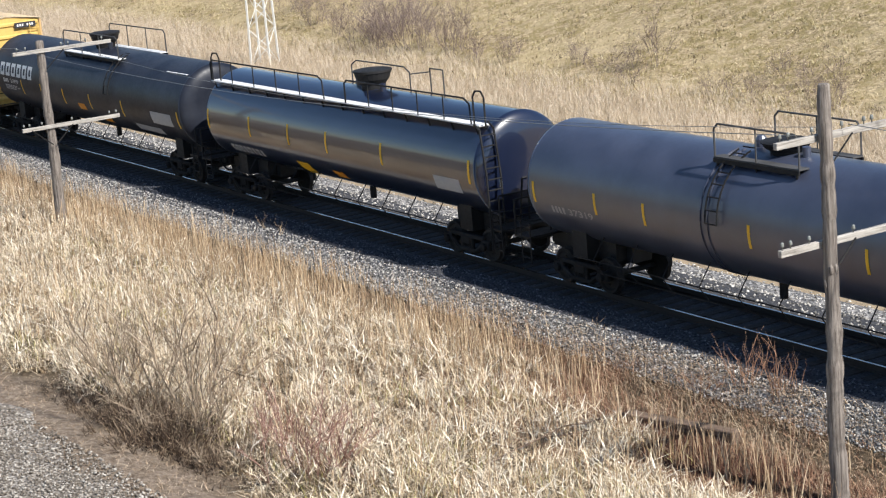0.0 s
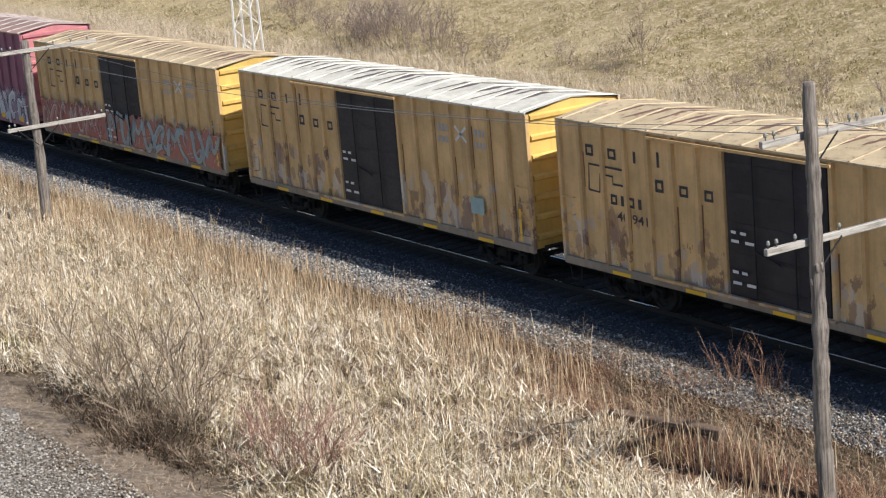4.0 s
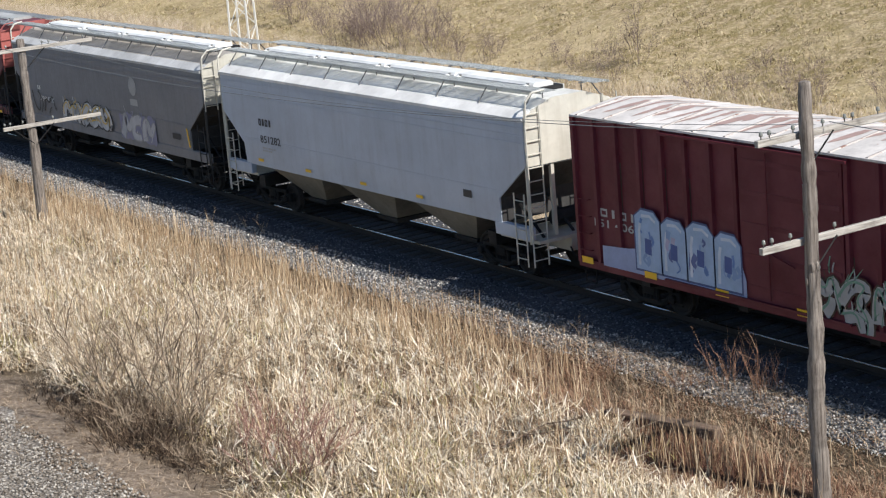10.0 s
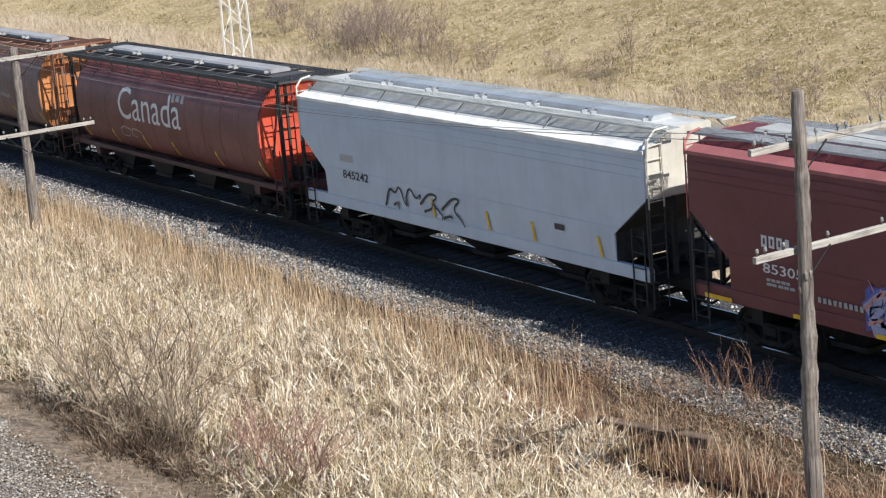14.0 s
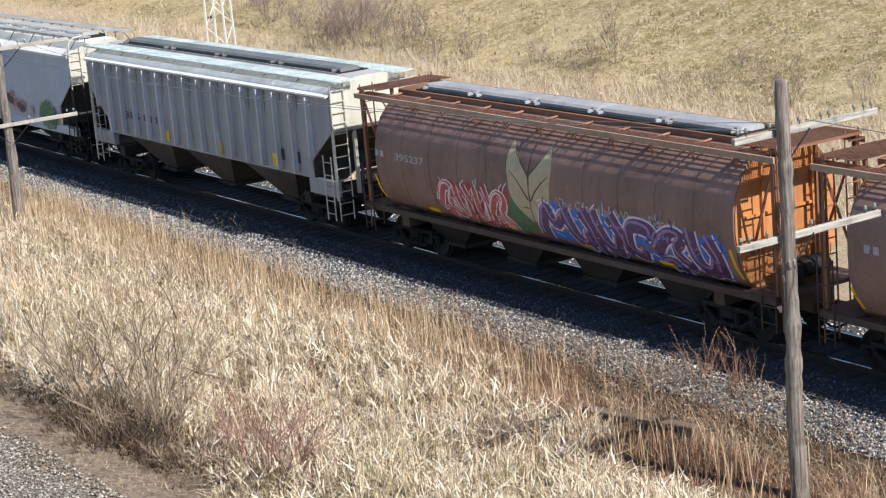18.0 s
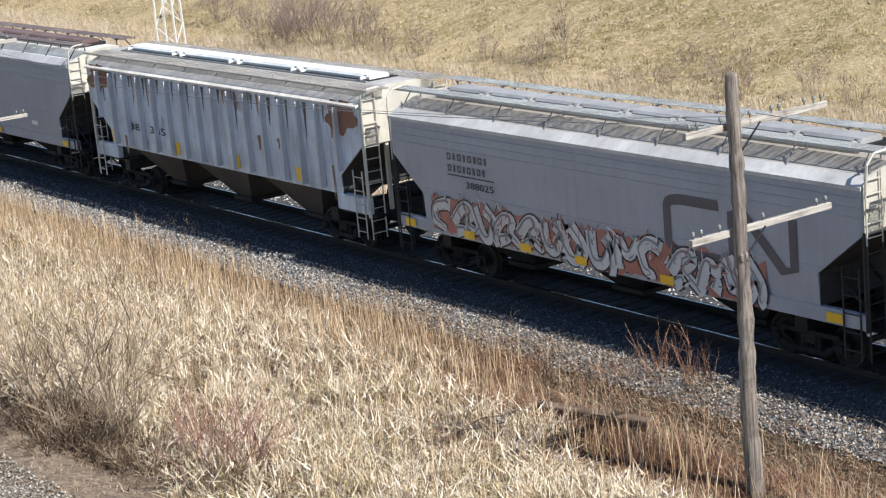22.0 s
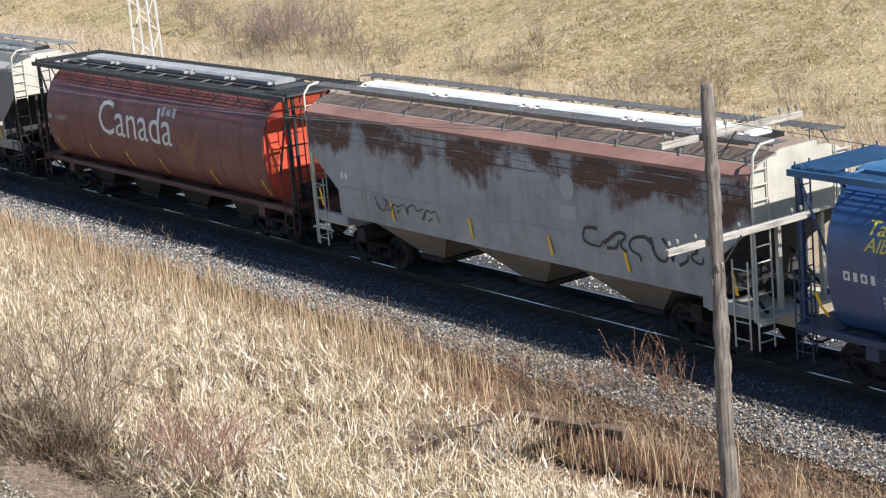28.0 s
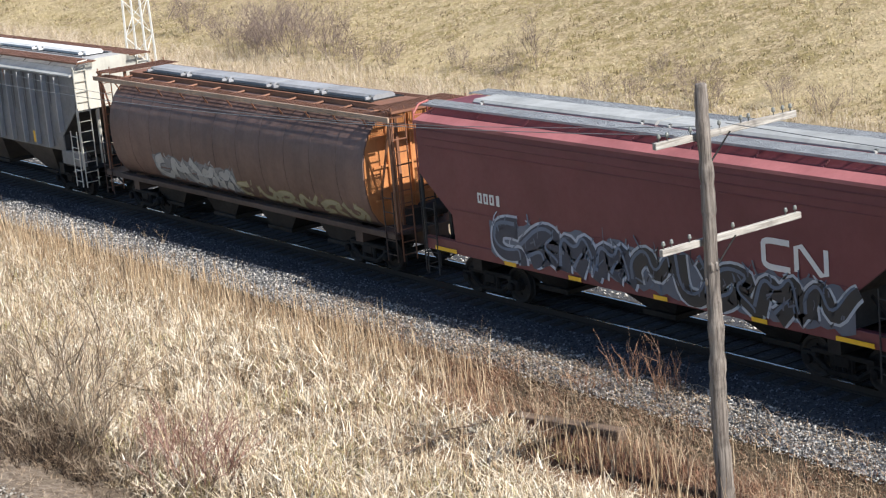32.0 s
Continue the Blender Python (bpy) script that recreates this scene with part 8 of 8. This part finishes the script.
lettering(car, "842828", h - 14.8, h - 13.5, 2.1, 2.35, BLACK_MARK, FLAT, "black car number")
panel(car, h - 14.9, h - 14.2, 2.55, 2.8, GREY_MARK, FLAT, "data_panel", "faded grey panel")
smear = random.Random(44)
for k in range(22):
    u = smear.uniform(-1, 1)
    blob(car, h - 5.5 + 1.45 * u, 1.93 - 0.17 * u + smear.gauss(0, 0.13), smear.uniform(0.15, 0.45), smear.uniform(0.08, 0.2), smear.choice(((0.48, 0.36, 0.37), (0.47, 0.28, 0.28), (0.42, 0.2, 0.19), (0.48, 0.42, 0.44))), FLAT, 100 + k, 0.006 + 0.0003 * k, label="red sprayed haze")
for x, z, k in ((6.2, 2.12, 6), (6.0, 2.02, 16), (5.15, 1.88, 7), (4.95, 1.8, 17)):
    blob(car, h - x, z, 0.27, 0.17, (0.07, 0.05, 0.06), FLAT, k, 0.014 + 0.0001 * k, label="dark sprayed flower", ragged=0.3)
blob(car, h - 2.5, 1.75, 0.75, 0.55, (0.12, 0.22, 0.13), FLAT, 8, 0.008, label="green sprayed patch")
graffiti(car, h - 3.2, h - 1.7, 1.4, 2.2, 2, None, (0.03, 0.06, 0.04), (0.1, 0.24, 0.1), None, flat_side(1.515), 24, "dark green scrawl", weight=0.25)
slanted(car, (-3.0, 0.2, 5.0, 6.9), 1.5, 1.95, slant=-0.1)
CN_GREY = paint("hopper_cn_grey", (0.35, 0.37, 0.415), 0.0, 0.3, 0.5, grime=(0.2, 0.18, 0.17), fade=0.06)
car = hopper("covered_hopper", "grey covered hopper with a large dark mark and graffiti", -345.66, 16.4, 4.06, CN_GREY, paint("lip_dull_white", (0.52, 0.52, 0.51), 0.05, 0.3, 0.5), paint("roof_rusty_grey", (0.4, 0.365, 0.32)), WALK_GALV, HATCH_DULL, END_CREAM, bay_skin=BLACK_STEEL, hatch_n=8)
h = 8.2
worm_mark(car, h - 5.7, h - 1.8, 2.0, 3.2, plain("dark_mark", (0.09, 0.085, 0.1), 0.5), FLAT, 0.24)
block_mark(car, h - 13.95, h - 12.2, 3.18, 3.36, 8, plain("dark_mark", (0.09, 0.085, 0.1), 0.5), FLAT, (2,), 0, "small dark company mark")
block_mark(car, h - 13.95, h - 12.3, 2.88, 3.06, 8, plain("dark_mark", (0.09, 0.085, 0.1), 0.5), FLAT, (4,), 0, "small dark company mark")
panel(car, h - 13.95, h - 12.0, 2.78, 2.81, BLACK_MARK, FLAT, "marking")
lettering(car, "388025", h - 13.2, h - 12.05, 2.5, 2.68, BLACK_MARK, FLAT, "dark car number")
graffiti(car, h - 14.7, h - 9.3, 1.25, 2.15, 6, (0.4, 0.15, 0.12), (0.03, 0.03, 0.03), (0.55, 0.54, 0.53), (0.2, 0.2, 0.21), FLAT, 25, "silver graffiti with black outlines over red")
graffiti(car, h - 9.5, h - 2.8, 1.2, 2.15, 7, (0.4, 0.15, 0.11), (0.02, 0.02, 0.03), (0.6, 0.6, 0.6), (0.22, 0.24, 0.26), FLAT, 26, "silver graffiti with black outlines over red")
for x in (-7.6, -5.0, -2.7, -0.6, 2.4, 7.4):
    panel(car, x - 0.22, x + 0.22, 1.2, 1.4, YELLOW, flat_side(1.53))
RIB_WHITE = paint("ribbed_white", (0.55, 0.61, 0.69), 0.3, 0.5, 0.55, grime=(0.15, 0.11, 0.09), rust_rgb=(0.15, 0.065, 0.045), band=(3.0, 4.6, 0.14))
car = ribbed(-363.6, 16.75, 4.2, "pale ribbed hopper with rust streaks and rusty corners", RIB_WHITE, paint("lip_rusty", (0.68, 0.64, 0.58), 0.4, 0.4, 0.6), paint("walk_rusty", (0.5, 0.46, 0.4), 0.3, 0.35, 0.6), HATCH_WHITE, "385 365", shade_rgb=(0.09, 0.065, 0.05), shade_reach=0.6, rust=22)
for x, z in ((-7.6, 3.85), (7.5, 3.85)):
    blob(car, x, z, 0.75, 0.5, (0.2, 0.085, 0.055), RIB_SIDE, 9, 0.006, label="rusty patch")
SMOOTH_GREY = paint("hopper_smooth_grey", (0.335, 0.345, 0.385), 0.0, 0.18, 0.5, grime=(0.18, 0.16, 0.16), fade=0.05)
car = hopper("covered_hopper", "plain light grey covered hopper with brown roof walks", -381.92, 16.35, 4.08, SMOOTH_GREY, paint("lip_mid_grey", (0.46, 0.46, 0.47)), GREY_ROOF, paint("walk_brown", (0.25, 0.2, 0.185), 0.1, 0.3, 0.6), HATCH_BROWN, END_CREAM, bay_skin=BLACK_STEEL, hatch_n=6, bracket_skin=END_DARK)
h = 8.175
block_mark(car, h - 13.75, h - 13.0, 2.75, 3.0, 3, BLACK_MARK, FLAT, (), 0, "black reporting mark")
lettering(car, "850556", h - 13.75, h - 12.3, 2.1, 2.32, BLACK_MARK, FLAT, "black car number")
bm = bmesh.new()
stroke(bm, [(h - 8.9, 2.3), (h - 8.7, 1.95), (h - 8.6, 1.75)], 0.1)
lay(bm, FLAT, 0.008)
part("marking", bm, BLACK_MARK, car)
for x, w in ((-7.9, 0.45), (7.3, 0.45), (-3.4, 0.3), (-1.2, 0.3), (1.6, 0.3)):
    panel(car, x - w / 2, x + w / 2, 1.2, 1.4, YELLOW, flat_side(1.53))
panel(car, h - 3.6, h - 3.1, 1.75, 1.9, WHITE_MARK, FLAT, "data_plate")
TURQ = paint("hopper_turquoise", (0.19, 0.55, 0.64), 0.14, 0.25, 0.55, band=(2.6, 3.4, 0.36), split=(2.75, (0.5, 0.47, 0.38)), rust_rgb=(0.18, 0.08, 0.04), grime=(0.2, 0.14, 0.1))
car = hopper("covered_hopper", "turquoise and cream covered hopper with heavy rust", -399.56, 16.2, 4.25, TURQ, paint("lip_turquoise", (0.5, 0.58, 0.52), 0.45, 0.4, 0.6, rust_rgb=(0.25, 0.1, 0.05)), paint("roof_turquoise", (0.45, 0.5, 0.42), 0.45, 0.4, 0.6, rust_rgb=(0.25, 0.1, 0.05)), paint("walk_cream", (0.6, 0.56, 0.46), 0.2, 0.3, 0.6), HATCH_WHITE, END_CREAM, bay_skin=BLACK_STEEL, hatch_n=3)
h = 8.1
bars(car, h - 14.6, h - 13.6, 2.0, 2.2, 6, GREY_MARK, FLAT, 2)
panel(car, h - 2.4, h - 2.0, 1.75, 1.95, BLACK_MARK, FLAT, "data_plate")
# blue cylindrical hopper
BLUE = paint("round_blue", (0.013, 0.062, 0.2), 0.02, 0.22, 0.4, grime=(0.035, 0.04, 0.06))
lacquer = BLUE.node_tree.nodes["Principled BSDF"]
lacquer.inputs["Coat Weight"].default_value, lacquer.inputs["Coat Roughness"].default_value = 0.8, 0.28
# lighter blue for the end, its sunlight put into the paint
BLUE_END = paint("round_blue_lit_end", (0.05, 0.21, 0.43), 0.0, 0.15, 0.45)
BLUE_DECK = paint("deck_blue", (0.03, 0.12, 0.25), 0.02, 0.2, 0.5)
car = round_hopper("cylindrical_hopper", "blue cylindrical hopper with tan and yellow lettering", -417.46, 16.75, BLUE, BLUE_DECK, paint("hatch_blue_grey", (0.24, 0.26, 0.29), 0.03, 0.25, 0.5), BLUE_END, paint("round_blue_sill", (0.03, 0.05, 0.1), 0.05, 0.3, 0.6), post_skin=paint("post_blue", (0.02, 0.05, 0.12)))
h = 8.375
TAN = plain("tan_letters", (0.47, 0.31, 0.17), 0.5)
SOFT_YELLOW = plain("yellow_letters", (0.62, 0.52, 0.08), 0.5)
lettering(car, "Alberta", h - 8.05, h - 1.55, 1.62, 3.45, TAN, RS, "large tan lettering", 12, 0.1, 0.004)
lettering(car, "Take an", h - 14.75, h - 13.3, 3.42, 3.7, SOFT_YELLOW, RS, "yellow script", 3, 0.3)
lettering(car, "Alberta break...visit", h - 14.75, h - 11.5, 3.1, 3.38, SOFT_YELLOW, RS, "yellow script", 3, 0.3)
lettering(car, "Devon", h - 11.3, h - 10.0, 3.16, 3.4, SOFT_YELLOW, RS, "yellow lettering", 3)
block_mark(car, h - 15.3, h - 14.4, 2.45, 2.64, 4, WHITE_MARK, RS, (), 2, "white reporting mark")
lettering(car, "396476", h - 14.2, h - 12.7, 2.45, 2.64, WHITE_MARK, RS, "white car number", 2)
lettering(car, "Heritage Fund", h - 12.1, h - 10.0, 1.92, 2.12, SOFT_YELLOW, RS, "yellow lettering", 3)
lines_of_bars(car, h - 14.3, h - 13.0, 1.95, 2.25, 3, GREY_MARK, RS, 2)
bm = bmesh.new()
quad(bm, [(h - 9.55, 2.1), (h - 9.2, 1.93), (h - 8.85, 2.0), (h - 8.75, 2.4), (h - 8.78, 2.7), (h - 9.55, 2.7)])
lay(bm, RS, 0.008, 4)
part("map_mark", bm, SOFT_YELLOW, car, "yellow province-shaped mark")
graffiti(car, h - 8.4, h - 2.0, 1.4, 1.75, 9, None, None, (0.1, 0.32, 0.5), None, RS, 27, "light blue scribble under the lettering", 3, weight=0.16)
slanted(car, (-7.6, -4.6, -1.6, 1.8, 5.2, 7.4), 1.5, 2.05, RS, 0.1, 4)
# rusty grey hopper
RUSTY_GREY = paint("hopper_rusty_grey", (0.33, 0.34, 0.355), 0.02, 0.35, 0.55, band=(2.4, 3.6, 0.42), grime=(0.12, 0.1, 0.09), rust_rgb=(0.085, 0.042, 0.033))
car = hopper("covered_hopper", "grey covered hopper with a deep rust-brown upper band", -435.3, 16.9, 4.2, RUSTY_GREY, paint("lip_rust", (0.28, 0.15, 0.12), 0.2, 0.3, 0.6), paint("roof_rust", (0.32, 0.24, 0.19), 0.25, 0.4, 0.6), paint("walk_dark_grey", (0.2, 0.19, 0.18), 0.1, 0.3, 0.6), HATCH_WHITE, END_CREAM, low=1.42, sill=False, frame_skin=END_CREAM, bay_skin=paint("bay_tan", (0.2, 0.18, 0.155), 0.15, 0.4, 0.6), hatch_label="bright white hatch lid")
h = 8.45
bars(car, h - 15.45, h - 15.05, 2.5, 2.66, 2, WHITE_MARK, FLAT, 1)
lettering(car, "799819", h - 15.35, h - 14.1, 2.06, 2.26, GREY_MARK, FLAT, "pale car number")
blob(car, h - 5.85, 3.35, 0.26, 0.3, (0.42, 0.42, 0.42), FLAT, 3, name="company_mark", label="faded round company mark", ragged=0.05)
panel(car, h - 6.15, h - 5.55, 2.6, 2.9, GREY_MARK, FLAT, "data_panel")
graffiti(car, h - 5.4, h - 1.5, 2.0, 2.6, 5, None, None, (0.03, 0.03, 0.035), None, FLAT, 28, "black scrawled graffiti", weight=0.16, spikes=0.5)
graffiti(car, h - 13.9, h - 11.0, 1.8, 2.2, 4, None, None, (0.07, 0.07, 0.075), None, FLAT, 29, "faint black scrawl", weight=0.13)
slanted(car, (-8.0, -4.6, -1.2, 1.9, 4.6, 8.0), 1.62, 2.1)
car = canada_car(-453.62, 16.45, "dark red cylindrical hopper with a large pale wordmark", "110977", True)
# grey hopper with curved ribs
FURX_GREY = paint("hopper_warm_grey", (0.255, 0.245, 0.24), 0.0, 0.28, 0.5, grime=(0.13, 0.115, 0.1), fade=0.06)
car = hopper("covered_hopper", "warm grey covered hopper with pale panels on its sill", -471.82, 16.2, 4.07, FURX_GREY, paint("lip_grey", (0.4, 0.38, 0.35)), paint("roof_dull", (0.36, 0.35, 0.32), 0.05, 0.35, 0.6), WALK_DULL, HATCH_DARK, END_CREAM, bay_skin=BLACK_STEEL, hatch_n=8)
h = 8.1
panel(car, h - 15.05, h - 13.75, 1.9, 2.55, plain("pale_panel", (0.42, 0.44, 0.48), 0.5), FLAT, "data_panel", "pale panel behind the car number")
block_mark(car, h - 14.9, h - 14.1, 2.3, 2.45, 4, BLACK_MARK, flat_side(1.512), (), 0, "black reporting mark")
lettering(car, "842018", h - 14.9, h - 13.85, 1.98, 2.18, BLACK_MARK, flat_side(1.512), "black car number")
for a in (-14.5, -9.4, -4.6):
    panel(car, h + a, h + a + 2.7, 1.19, 1.38, plain("pale_blue_panel", (0.46, 0.5, 0.6), 0.5), flat_side(1.53), "sill_panel", "pale blue panel on the sill")
    bars(car, h + a + 0.6, h + a + 1.9, 1.26, 1.32, 6, BLACK_MARK, flat_side(1.535), 3)
for k in range(7):
    x = -6.2 + 2.07 * k
    bm = bmesh.new()
    stroke(bm, [(x - 0.1, 3.5), (x, 2.8), (x + 0.04, 2.2), (x + 0.05, 1.5)], 0.045)
    lay(bm, FLAT, 0.006)
    part("weld_seam", bm, colour((0.12, 0.11, 0.1)), car)
slanted(car, (-6.6, -4.2, -1.6, 1.0, 3.6, 6.6), 1.5, 1.95)
car = red_hopper(-489.33, 15.6, "dark red covered hopper with black and pale blue graffiti")
h = 7.8
graffiti(car, h - 12.7, h - 7.6, 1.35, 2.3, 4, (0.12, 0.15, 0.2), (0.42, 0.48, 0.57), (0.03, 0.045, 0.075), (0.12, 0.17, 0.25), FLAT, 30, "black graffiti with pale blue edges", spikes=0.4, weight=0.56)
graffiti(car, h - 7.6, h - 1.3, 1.3, 2.3, 5, (0.1, 0.12, 0.16), (0.42, 0.47, 0.52), (0.02, 0.024, 0.03), (0.1, 0.14, 0.2), FLAT, 31, "black graffiti with pale blue edges", spikes=0.5, weight=0.5)
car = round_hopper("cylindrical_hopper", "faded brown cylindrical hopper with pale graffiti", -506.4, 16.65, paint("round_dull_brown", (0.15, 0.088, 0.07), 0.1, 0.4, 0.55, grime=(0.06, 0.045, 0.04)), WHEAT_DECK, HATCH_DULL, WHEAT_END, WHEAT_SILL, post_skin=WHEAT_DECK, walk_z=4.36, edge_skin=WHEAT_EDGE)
graffiti(car, -4.6, 0.2, 1.4, 2.2, 5, (0.2, 0.22, 0.24), (0.1, 0.12, 0.14), (0.4, 0.42, 0.42), None, RS, 32, "pale grey graffiti", 5)
graffiti(car, 0.2, 7.0, 1.4, 1.85, 6, None, (0.2, 0.16, 0.06), (0.34, 0.33, 0.22), None, RS, 33, "faded yellow and grey graffiti", 5)
# rib tone lighter than the panel, as if lit
car = ribbed(-524.6, 16.8, 4.3, "dark grey ribbed hopper at the tail", paint("ribbed_dark", (0.2, 0.2, 0.2), 0.05, 0.35, 0.55), HATCH_GREY, WHEAT_DECK, HATCH_WHITE, "", rib_skin=paint("ribbed_lit", (0.34, 0.34, 0.34), 0.05, 0.3, 0.55))


# ---- the train passes at a steady pace ----
def motions():
    for ob, x, length in CARS:
        walk(ob, [(t, pose(x + SPEED * t, 0, 0)) for t in (0, 8, 16, 24, 32)])
    where = {ob.name: (x, length) for ob, x, length in CARS}
    for w, car, q in WHEELSETS:
        x, length = where[car.name]
        first, last = max(0.0, (-100 - x) / SPEED), min(32.0, (-12 - x) / SPEED)
        a, b = int(first * FPS), int(last * FPS)
        base = w.matrix_basis.translation.copy()
        ts = sorted({0.0, 32.0, *[k / FPS for k in range(a, b + 1)]})
        walk(w, [(t, pose(*base, 0, math.degrees(SPEED * (min(max(t, a / FPS), b / FPS) - first) / WHEEL_R) % 360, 0)) for t in ts])


motions()
